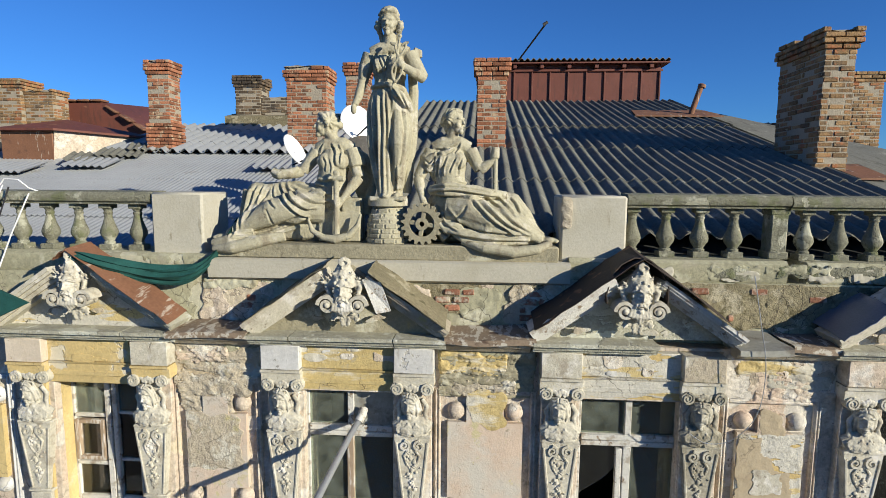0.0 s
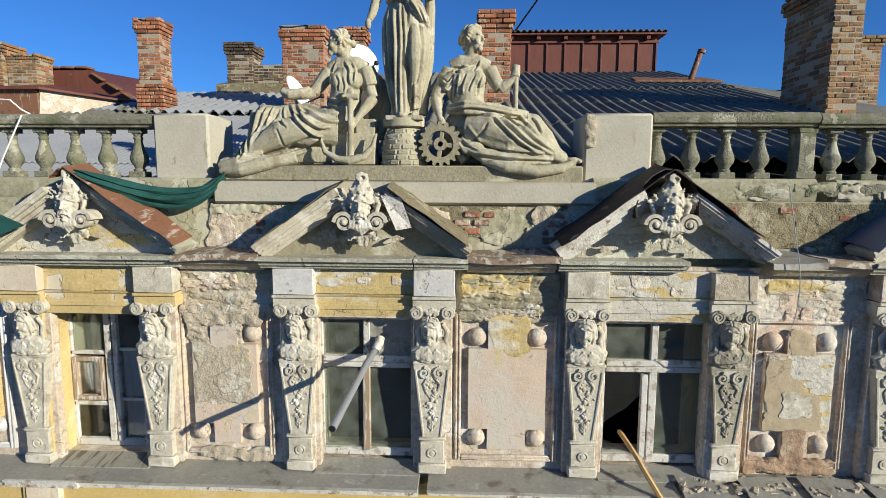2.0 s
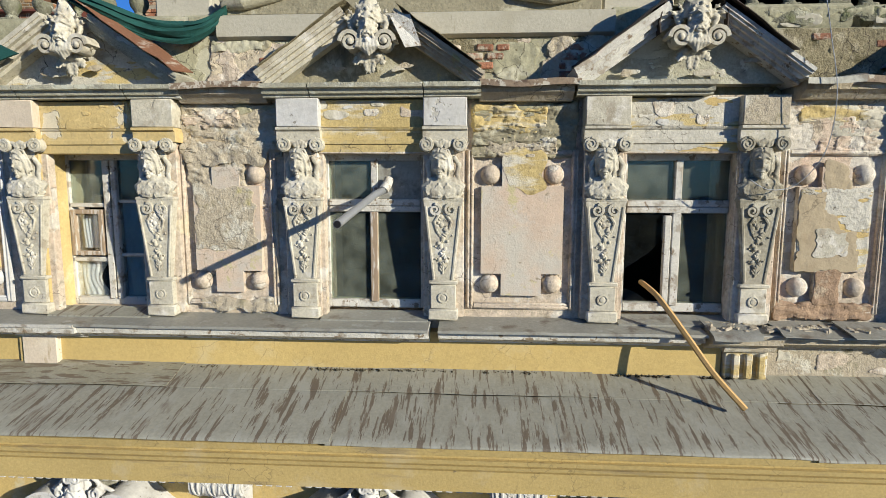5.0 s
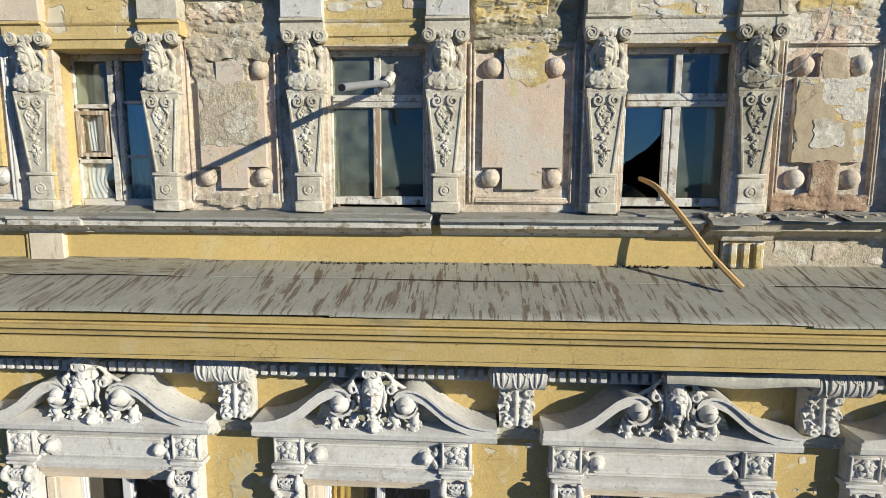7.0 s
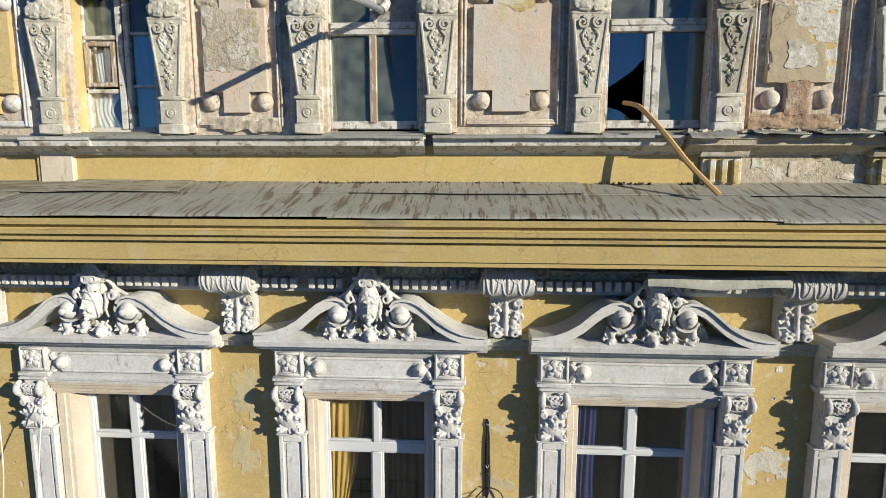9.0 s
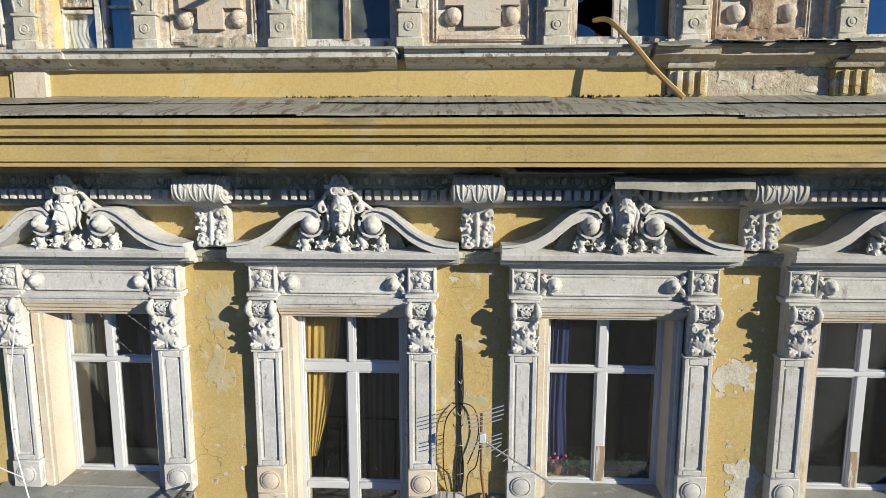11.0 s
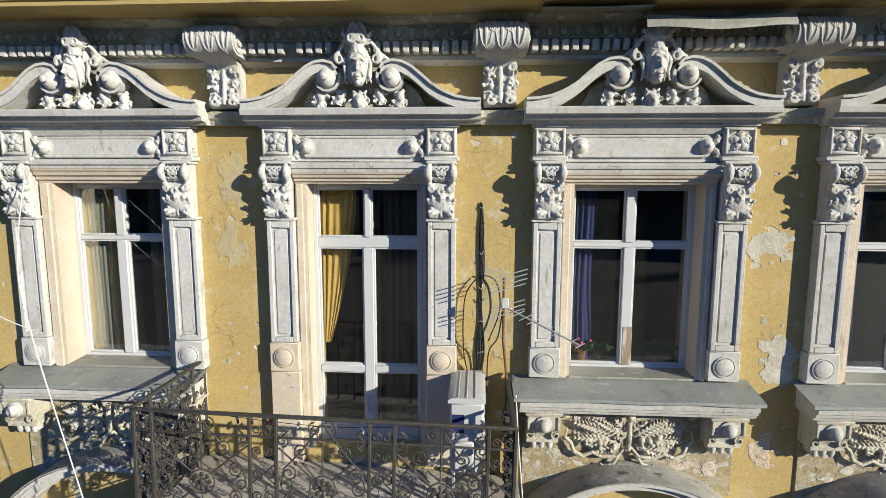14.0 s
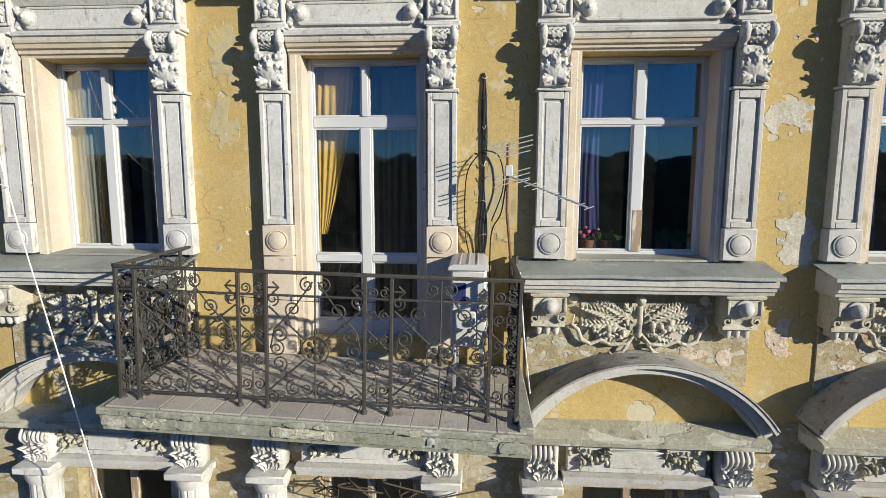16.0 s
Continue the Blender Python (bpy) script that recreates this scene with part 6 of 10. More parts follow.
for r_ in range(3):                                        # scales between the rolls
    for k in range(3 - r_ % 2):
        x = (k - (1 if r_ % 2 == 0 else 0.5)) * 0.046
        u = 0.88 - 0.30 * r_
        console.tube([(x - 0.018, *roll_at(u, 0.004)), (x - 0.017, *roll_at(u - 0.17, 0.008)), (x, *roll_at(u - 0.26, 0.010)), (x + 0.017, *roll_at(u - 0.17, 0.008)), (x + 0.018, *roll_at(u, 0.004))], 0.007, 6)
        console.blob((x, *roll_at(u - 0.06, 0.0)), (0.012, 0.012, 0.018), seg=7, rings=5)
console_mesh = fuse(console, 0.006, 1, lambda p, n: 0.002 * noise.noise(p * 50), "scrolled_console")
console_mesh.materials.append(STUCCO)
acanthus = Shape().box(-0.105, 0.105, -0.046, 0.08, 0.235, 0.555, 0.012)
acanthus.lobed((0, -0.045, 0.25), 0.20, 0.13, 0.055, 0)
for s_ in (-1, 1):
    acanthus.lobed((s_ * 0.035, -0.040, 0.26), 0.19, 0.10, 0.05, s_ * 13).lobed((s_ * 0.06, -0.035, 0.31), 0.13, 0.08, 0.05, s_ * 30)
    acanthus.lobed((s_ * 0.02, -0.05, 0.335), 0.105, 0.075, 0.040, s_ * 112, None, 3).tube([(s_ * 0.03, -0.05, 0.30), (s_ * 0.075, -0.07, 0.285), (s_ * 0.105, -0.07, 0.262)], [0.02, 0.026, 0.018], 8)
    acanthus.spiral((s_ * 0.082, 0.50), 0.034, 0.01, 1.4, 0.018, -0.085, -0.02, 90, -s_)
acanthus.blob((0, -0.05, 0.40), (0.10, 0.035, 0.10)).lobed((-0.05, -0.055, 0.40), 0.11, 0.075, 0.03, -12).lobed((0.05, -0.055, 0.40), 0.11, 0.075, 0.03, 12)
for k in range(6):
    acanthus.blob((0.026 * math.cos(radians(60 * k)), -0.095, 0.478 + 0.026 * math.sin(radians(60 * k))), (0.016, 0.014, 0.016), seg=8, rings=5)
acanthus_mesh = fuse(acanthus, 0.006, 1, lambda p, n: 0.002 * noise.noise(p * 50), "acanthus_leaf")
acanthus_mesh.materials.append(STUCCO)
# square block with a rosette
block_mesh = Shape().box(-0.135, 0.135, -0.01, 0.11, 0.785, 1.035, 0.006).box(-0.155, 0.155, -0.035, 0.11, 0.742, 0.784, 0.008).box(-0.155, 0.155, -0.035, 0.11, 1.036, 1.065, 0.006).mesh("block")
block_mesh.materials.append(STUCCO)
rosette = Shape()
for x0, x1, z0, z1 in ((-0.125, -0.105, 0.80, 1.02), (0.105, 0.125, 0.80, 1.02), (-0.105, 0.105, 0.80, 0.82), (-0.105, 0.105, 1.0, 1.02)):
    rosette.box(x0, x1, -0.03, 0, z0, z1, 0.004)
for k in range(5):
    a = radians(72 * k + 18)
    rosette.blob((0.040 * math.cos(a), -0.020, 0.91 + 0.040 * math.sin(a)), (0.034, 0.018, 0.030), 0, -72 * k, 0, 10, 6)
    rosette.tube([(0.06 * math.cos(a - 0.5), -0.012, 0.91 + 0.06 * math.sin(a - 0.5)), (0.088 * math.cos(a), -0.016, 0.91 + 0.088 * math.sin(a)), (0.06 * math.cos(a + 0.5), -0.012, 0.91 + 0.06 * math.sin(a + 0.5))], 0.013, 7)
rosette.blob((0, -0.036, 0.91), (0.020, 0.018, 0.020), seg=9, rings=6)
for k in range(4):
    a = radians(45 + 90 * k)
    rosette.leaf((0.07 * math.cos(a), -0.004, 0.91 + 0.07 * math.sin(a)), 0.055, 0.036, 0.010, 45 - 90 * k)
rosette_mesh = rosette.mesh("rosette", 60)
rosette_mesh.materials.append(STUCCO)


def pilaster(x, tall):
    t = thing("pilaster", (x, -0.105, 7.0), "white stucco pilaster with leafy capital and rosette block" + (", cream foot" if tall else ""), "pilaster", "pilasters of the lower storey")
    part("shaft", pil_mesh, None, t)
    part("inset_panel", inset_mesh, None, t)
    for name, me in (("base_block", base_mesh), ("disc", ring_mesh)):
        if tall:
            me = me.copy()
            me.materials[0] = CREAM
        part(name, me, None, t)
    for name, me in (("scrolled_console", console_mesh), ("acanthus_leaf", acanthus_mesh), ("block", block_mesh), ("rosette", rosette_mesh)):
        part(name, me, None, t)
    part("necking", Shape().box(-0.145, 0.145, -0.015, 0.11, 0.205, 0.233, 0.006), STUCCO, t)
    if tall:
        part("foot", Shape().box(-0.14, 0.14, 0.0, 0.11, 4.86 - 7, 5.77 - 7, 0.006), CREAM, t, "cream plaster foot reaching the balcony floor")
    return t


plain = pilaster(PILASTERS[0][0], False)
tall = pilaster(PILASTERS[1][0], True)
copy_thing(plain, pose(PILASTERS[0][1], -0.105, 7.0))
copy_thing(tall, pose(PILASTERS[1][1], -0.105, 7.0))
for pair in PILASTERS[2:]:
    for x in pair:
        copy_thing(plain, pose(x, -0.105, 7.0))

# surround of each window: cream architrave, white lintel panel
for i, ((c, w, y), (xl, xr), z0) in enumerate(zip(OPENINGS, PILASTERS, SILLS)):
    mid, a = (xl + xr) / 2, (xr - xl) / 2 - 0.128
    t = thing("window_surround", (mid, 0, 7.5), "cream moulded window surround under a white lintel panel", "window surround", "surrounds of the lower storey")
    top = HEAD - 7.5
    for s_ in (-1, 1):
        edge, out = c + s_ * w - mid, s_ * a
        x0, x1 = sorted((edge, out))
        s = Shape().box(x0, x1, -0.035, 0.0, z0 - 7.5, top, 0.004)
        if x1 - x0 > 0.06:
            s.box(*sorted((edge + s_ * 0.030, out - s_ * 0.012)), -0.052, -0.03, z0 - 7.5, top, 0.006)
        part("jamb", s, CREAM, t)
        rx = sorted((edge + s_ * 0.003, edge - s_ * 0.004))
        part("reveal", Shape().box(rx[0], rx[1], -0.034, y + 0.005, z0 - 7.5, top), REVEAL, t)
    thick = (0.135, 0.105, 0.10, 0.10)[i]
    q = thick / 0.145
    part("head_moulding", Shape().prof([(0.0, top), (-0.03, top), (-0.04, top + 0.03 * q), (-0.06, top + 0.035 * q), (-0.065, top + 0.07 * q), (-0.09, top + 0.08 * q), (-0.10, top + 0.115 * q), (-0.115, top + 0.125 * q), (-0.12, top + thick), (0.0, top + thick)], -a, a), CREAM, t)
    z = top + thick + 0.002
    part("lintel_ledge", Shape().prof([(0.0, z), (-0.115, z), (-0.12, z + 0.025), (-0.140, z + 0.035), (-0.145, z + 0.06), (-0.10, z + 0.085), (0.0, z + 0.09)], -a, a), STUCCO, t)
    part("lintel_panel", Shape().box(-a, a, -0.055, 0.0, z + 0.092, 0.56, 0.006), STUCCO, t)
    e, z2, z3 = a - 0.10, max(z + 0.105, 0.285), 0.455
    rim = Shape()
    outline = [(e - 0.03, z2), (e, z2 + 0.03), (e, z3 - 0.03), (e - 0.03, z3), (-e + 0.03, z3), (-e, z3 - 0.03), (-e, z2 + 0.03), (-e + 0.03, z2)]
    rim.plate(outline, -0.078, -0.05)
    part("lintel_tablet", rim, STUCCO, t)
    s = Shape()
    for (xa, za), (xb, zb) in zip(outline, outline[1:] + outline[:1]):
        s.tube([(xa, -0.078, za), (xb, -0.078, zb)], 0.012, 6)
    part("tablet_border", s, STUCCO, t)
    part("upper_fillet", Shape().prof([(0.0, 0.475), (-0.075, 0.475), (-0.10, 0.515), (-0.12, 0.555), (0.0, 0.555)], -a, a), STUCCO, t)
    zm = (z2 + z3) / 2
    for s_ in (-1, 1):
        k = Shape().blob((0, -0.02, 0), (0.060, 0.066, 0.064), seg=16, rings=10).blob((0, -0.080, 0), (0.018, 0.016, 0.018)).lathe([(0.078, 0), (0.080, 0.016), (0.062, 0.024)], 20, pose(0, 0.0, 0, 90, 0, 0))
        ob = part("ball", k, STUCCO, t)
        ob.location = (s_ * (e - 0.035), -0.068, zm)
        s = Shape()
        for up in (-1, 1):
            s.tube([(s_ * (a - 0.075), -0.068, zm + up * 0.015), (s_ * (a - 0.055), -0.090, zm + up * 0.045), (s_ * (a - 0.028), -0.085, zm + up * 0.075), (s_ * (a - 0.06), -0.075, zm + up * 0.095)], [0.020, 0.028, 0.026, 0.014], 8)
            s.blob((s_ * (a - 0.045), -0.085, zm + up * 0.082), (0.024, 0.024, 0.022), seg=9, rings=6)
        part("side_scroll", s, STUCCO, t)

# S-curved broken pediments
fruit_mesh = {}
random.seed(21)
for k in range(3):
    s = Shape()
    if k < 2:                                              # a bud that opens downwards among leaves
        q = 1 if k else -1
        s.blob((0.008 * q, -0.045, -0.05), (0.036, 0.036, 0.046), 0, 14 * q, 0)
        s.lathe([(0.022, 0.0), (0.030, -0.02), (0.040, -0.042), (0.050, -0.05), (0.022, -0.045)], 9, pose(0.014 * q, -0.04, -0.085, 10, 16 * q, 0))
        for j in range(9):
            s.leaf((rnd(-0.02, 0.02), -0.022 - 0.012 * (j % 3), -0.01 - 0.012 * j), rnd(0.055, 0.095), rnd(0.034, 0.046), rnd(0.02, 0.05), rnd(70, 290))
        s.tube([(0.03 * q, -0.03, -0.10), (0.055 * q, -0.04, -0.085), (0.065 * q, -0.03, -0.11), (0.05 * q, -0.03, -0.13)], [0.012, 0.010, 0.009, 0.006], 6)
        s.blob((-0.03 * q, -0.035, -0.02), (0.022, 0.02, 0.024)).blob((0.032 * q, -0.03, -0.005), (0.018, 0.02, 0.02))
    else:                                                  # a round fruit among petals
        s.blob((0, -0.055, -0.06), (0.048, 0.048, 0.050)).blob((0, -0.10, -0.062), (0.016, 0.014, 0.016))
        for j in range(9):
            s.leaf((0.03 * math.sin(radians(40 * j)), -0.03, -0.06 + 0.03 * math.cos(radians(40 * j))), rnd(0.055, 0.08), 0.045, rnd(0.02, 0.045), 40 * j + rnd(-10, 10))
        s.tube([(-0.06, -0.03, 0.03), (-0.02, -0.04, -0.005), (0.03, -0.03, 0.0), (0.06, -0.03, 0.035)], [0.012, 0.018, 0.016, 0.01], 8)
    fruit_mesh[k] = fuse(s, 0.007, 1, lambda p, n: 0.002 * noise.noise(p * 60), "fruit_swag")
    fruit_mesh[k].materials.append(STUCCO)
mask_mesh = visage(False)
mask_mesh.materials.append(STUCCO)
crown = Shape()
crown.lobed((0, -0.10, 0.10), 0.16, 0.09, 0.05, 0)
crown.tube([(0, -0.10, 0.08), (0, -0.10, 0.20), (0, -0.09, 0.27)], [0.060, 0.050, 0.022], 10)
for s_ in (-1, 1):
    crown.spiral((s_ * 0.040, 0.178), 0.042, 0.008, 1.5, 0.017, -0.165, -0.06, 90, s_).blob((s_ * 0.040, -0.10, 0.178), (0.040, 0.050, 0.040))
    crown.tube([(s_ * 0.012, -0.12, 0.285), (s_ * 0.045, -0.12, 0.265), (s_ * 0.085, -0.10, 0.20)], [0.016, 0.020, 0.012], 8)
    crown.lobed((s_ * 0.045, -0.09, 0.13), 0.12, 0.08, 0.04, s_ * 42, None, 3)
    crown.tube([(s_ * 0.06, -0.07, 0.22), (s_ * 0.12, -0.07, 0.155), (s_ * 0.18, -0.05, 0.085), (s_ * 0.27, -0.03, 0.03), (s_ * 0.34, -0.02, 0.025)], [0.010, 0.016, 0.018, 0.016, 0.008], 8)
    crown.spiral((s_ * 0.155, 0.045), 0.042, 0.012, 1.4, 0.020, -0.11, -0.02, 90, -s_)
    crown.lobed((s_ * 0.10, -0.06, 0.06), 0.12, 0.08, 0.03, s_ * 100, None, 3)
    crown.tube([(s_ * 0.092, -0.08, 0.06), (s_ * 0.112, -0.10, -0.01), (s_ * 0.095, -0.10, -0.07), (s_ * 0.115, -0.09, -0.13)], [0.016, 0.018, 0.015, 0.008], 8)
crown.box(-0.07, 0.07, -0.06, 0.06, 0.0, 0.22, 0.03)
crown_mesh = fuse(crown, 0.0065, 1, lambda p, n: 0.002 * noise.noise(p * 60), "leaf_crown")
crown_mesh.materials.append(STUCCO)

S_LINE = [(-1.03, 0.075), (-0.93, 0.08), (-0.82, 0.10), (-0.72, 0.14), (-0.62, 0.20), (-0.53, 0.28), (-0.45, 0.345), (-0.37, 0.385), (-0.29, 0.395), (-0.22, 0.375), (-0.185, 0.33)]
for i, c in enumerate((-3.69, -1.245, 1.195, 3.70)):
    t = thing("scroll_pediment", (c, 0, 8.13), "white stucco swan-neck pediment with a carved mask, balls and fruit", "pediment", "swan-neck pediments of the lower storey")
    part("base_ledge", Shape().prof([(0, -0.07), (-0.15, -0.07), (-0.17, -0.045), (-0.23, -0.04), (-0.245, -0.005), (-0.30, 0.0), (-0.31, 0.045), (-0.29, 0.06), (0, 0.085)], -1.035, 1.035), STUCCO, t)
    part("back_plate", Shape().plate([(-0.55, 0.07), (0.55, 0.07), (0.48, 0.22), (0.2, 0.42), (-0.2, 0.42), (-0.48, 0.22)], -0.10, 0), STONE, t)
    for s_ in (-1, 1):
        line = [(-s_ * x, z) for x, z in S_LINE]
        if s_ > 0:
            line = line[::-1]
        s = Shape()
        for off, th, y in ((0.0, 0.085, -0.30), (0.045, 0.022, -0.325), (-0.035, 0.03, -0.26)):
            s.band([(x, z + off) for x, z in line], th, y, 0.0)
        part("swan_neck", s, STUCCO, t)
        s = Shape()
        s.blob((0, -0.06, 0), (0.085, 0.10, 0.088), seg=14, rings=9).lathe([(0.10, 0), (0.10, 0.03), (0.08, 0.04)], 18, pose(0, -0.02, 0, 90, 0, 0)).lathe([(0.03, 0), (0.03, 0.025), (0.012, 0.035)], 10, pose(0, -0.155, 0, 90, 0, 0))
        s.spiral((0, 0), 0.125, 0.10, 0.7, 0.03, -0.10, 0.02, 90, s_)
        ob = part("ball", s, STUCCO, t)
        ob.location = (s_ * 0.275, -0.20, 0.305)
        ob = part("fruit_swag", fruit_mesh[s_ > 0], None, t)
        ob.location, ob.scale = (s_ * 0.335, -0.19, 0.205), (1.0, 1.05, 1.05)
        ob = part("fruit_swag", fruit_mesh[s_ < 0], None, t)
        ob.location, ob.rotation_euler = (s_ * 0.165, -0.20, 0.215), (0, radians(-14 * s_), 0)
        ob.scale = (0.88, 1, 0.95)
    ob = part("mask", mask_mesh, None, t)
    ob.location, ob.rotation_euler, ob.scale = (0, -0.22, 0.37), (0, 0, radians(-20 if i == 0 else 4)), (1.06, 1.12, 1.24)
    ob = part("leaf_crown", crown_mesh, None, t)
    ob.location, ob.scale = (0, -0.23, 0.40), (1, 1, 1.16)
    ob = part("fruit_swag", fruit_mesh[2], None, t)
    ob.location, ob.scale = (0, -0.22, 0.165), (1.0, 1.1, 1.1)

# scrolled consoles between the pediments
roll = [(-0.27 - 0.125 * math.cos(a_), 0.535 + 0.125 * math.sin(a_)) for a_ in [radians(80 - 160 * k / 12) for k in range(13)]]
side = [(0, 0.665), (-0.28, 0.665)] + roll + [(-0.20, 0.40), (-0.15, 0.36), (-0.12, 0.30), (-0.105, 0.22), (-0.11, 0.13), (-0.135, 0.08), (-0.14, 0.04), (-0.11, 0.01), (0, 0.0)]
scroll_top = Shape().prof(side, -0.125, 0.125).prof([(0, 0.655), (-0.275, 0.655)] + [(y * 0.97 - 0.008, z * 0.97 + 0.016) for y, z in roll] + [(-0.19, 0.415), (0, 0.415)], -0.185, 0.185)
for s_ in (-1, 1):
    scroll_top.lathe([(0.10, -0.01), (0.10, 0.012), (0.08, 0.016), (0.075, 0.004), (0.05, 0.004), (0.045, 0.02), (0.02, 0.028)], 18, pose(s_ * 0.182, -0.27, 0.535, 0, s_ * 90, 0))


def on_roll(deg, out=0.004):
    return -0.27 - (0.122 + out) * math.cos(radians(deg)), 0.535 + (0.122 + out) * math.sin(radians(deg))


for x, top, low in ((-0.115, 62, -48), (0, 62, -52), (0.115, 62, -48), (-0.058, 74, 8), (0.058, 74, 8)):
    for s_ in (-1, 1):
        scroll_top.tube([(x + s_ * 0.050 * math.sqrt(max(0.0, 1 - t * t)), *on_roll(top + (low - top) * t, 0.002)) for t in [k / 7 for k in range(8)]], 0.0085, 6)
    scroll_top.tube([(x, *on_roll(top + (low - top) * t, 0.004)) for t in [k / 6 for k in range(7)]], [0.008, 0.011, 0.012, 0.011, 0.009, 0.007, 0.005], 7)
scroll_mesh = Shape().join(scroll_top, Matrix.Diagonal((1.12, 1.06, 1, 1))).mesh("scroll", 45)
scroll_mesh.materials.append(STUCCO)
drop = Shape().tube([(0, -0.115, 0.36), (0, -0.125, 0.20), (0, -0.14, 0.03)], [0.026, 0.020, 0.022], 8)
random.seed(31)
for s_ in (-1, 1):
    for x, z, ln, turn in ((0.02, 0.05, 0.10, 40), (0.02, 0.14, 0.10, 55), (0.02, 0.24, 0.11, 60), (0.10, 0.16, 0.10, -20), (0.10, 0.06, 0.09, -15), (0.06, 0.30, 0.09, 100), (0.07, 0.10, 0.09, 170), (0.09, 0.24, 0.10, 150)):
        drop.leaf((s_ * x, -0.105, z), ln, 0.062, 0.05, s_ * turn)
    for k in range(5):
        drop.blob((s_ * rnd(0.03, 0.11), -0.135, rnd(0.05, 0.32)), rnd(0.016, 0.027), seg=8, rings=5)
    drop.spiral((s_ * 0.085, 0.33), 0.038, 0.012, 1.4, 0.02, -0.16, -0.09, 90, -s_).spiral((s_ * 0.07, 0.05), 0.036, 0.012, 1.4, 0.02, -0.17, -0.09, 0, s_)
drop_mesh = fuse(Shape().join(drop, Matrix.Diagonal((1.12, 1.06, 1, 1))), 0.008, 1, lambda p, n: 0.003 * noise.noise(p * 60), "leaf_drop")
drop_mesh.materials.append(STUCCO)
bracket = thing("scroll_console", (-2.47, -0.02, 8.20), "white stucco scrolled console with hanging leaves under the cornice", "console", "consoles under the cornice")
part("scroll", scroll_mesh, None, bracket)
part("leaf_drop", drop_mesh, None, bracket)
for x in (-4.93, -0.05, 2.44, 4.92):
    copy_thing(bracket, pose(x, -0.02, 8.20))
solid("wall_string", Shape().prof([(0, 8.06), (-0.07, 8.06), (-0.08, 8.10), (-0.11, 8.12), (-0.115, 8.18), (0, 8.20)], -9, 9), STONE, "grey stucco string course", "string course", kind="structure")
s = Shape()
wavy_sheet(s, 1.06, 2.18, [-0.05, -0.30, -0.47, -0.50, -0.505], [8.90, 8.875, 8.845, 8.79, 8.755], 14, 0.030)
solid("loose_flashing", s, FLASHING, "loose strip of bent zinc flashing under the cornice", "flashing", "loose strips under the cornice")
s = Shape()
wavy_sheet(s, 0.25, 1.10, [-0.30, -0.55, -0.60], [8.925, 8.905, 8.885], 10, 0.018)
solid("loose_flashing", s, FLASHING, "thin bent edge of zinc hanging from the cornice", "flashing", "loose strips under the cornice")

# peeled patches on the ochre wall
for seed, (x0, x1, z0, z1, m) in enumerate(((2.20, 2.56, 6.90, 7.08, DIRTY), (2.38, 2.66, 5.78, 6.20, DIRTY), (-2.62, -2.42, 7.30, 7.85, CEMENT), (-0.22, 0.06, 5.9, 6.80, CEMENT), (-2.66, -2.44, 6.75, 7.15, CEMENT), (2.36, 2.56, 4.95, 5.2, AGED))):
    ob = rough_patch("peeled_plaster", x0 - 0.05, x1 + 0.05, z0 - 0.05, z1 + 0.05, 0.0, 0.005, m, None, 70 + seed, 0.008, 0.11, oval=True)
    if ob:
        tagged(ob, "patch of peeled plaster showing the pale coat below", "plaster", kind="structure")

random.seed(88)
chips = thing("chipped_paint", (0, 0, 6.5), "small pale chips and flakes in the ochre paint", "plaster", kind="structure")
for k in range(40):
    x0, x1 = ((2.28, 2.62), (-0.30, 0.12), (-2.66, -2.34))[(0, 0, 1, 2)[k % 4]]
    x, z, w, h = rnd(x0, x1), rnd(4.95, 8.0), rnd(0.012, 0.034), rnd(0.012, 0.038)
    ob = rough_patch("paint_chip", x - w, x + w, z - h, z + h, 0.0, 0.005, (AGED, REVEAL, STONE)[k % 3], chips, 300 + k, 0.005, 0.016)
    if ob:
        ob.location = (0, 0, -6.5)

# ---- window ledges with brackets and leaf reliefs ----
def frond(s, a, b, wide, n, bend=0.03):
    """A carved palm frond from a to b: a rib with narrow leaflets on both sides."""
    a, b = Vector(a), Vector(b)
    d = (b - a).normalized()
    side_ = Vector((-d.z, 0, d.x))
    rib = [a + (b - a) * u + side_ * bend * math.sin(math.pi * u) - Vector((0, 0.03 * math.sin(math.pi * u), 0)) for u in [k / (n + 1) for k in range(n + 2)]]
    s.tube(rib, [0.012 - 0.007 * k / (n + 1) for k in range(n + 2)], 6)
    for k in range(1, n + 1):
        ln = wide * math.sin(math.pi * (0.22 + 0.66 * k / n))
        for h in (-1, 1):
            go = d * 0.80 + side_ * h * 0.60
            s.tube([rib[k], rib[k] + go * ln * 0.55 + Vector((0, -0.014, 0)), rib[k] + go * ln + Vector((0, 0.006, 0))], [0.007, 0.0105, 0.003], 6)
    s.tube([rib[-1], rib[-1] + d * wide * 0.5], [0.008, 0.003], 6)


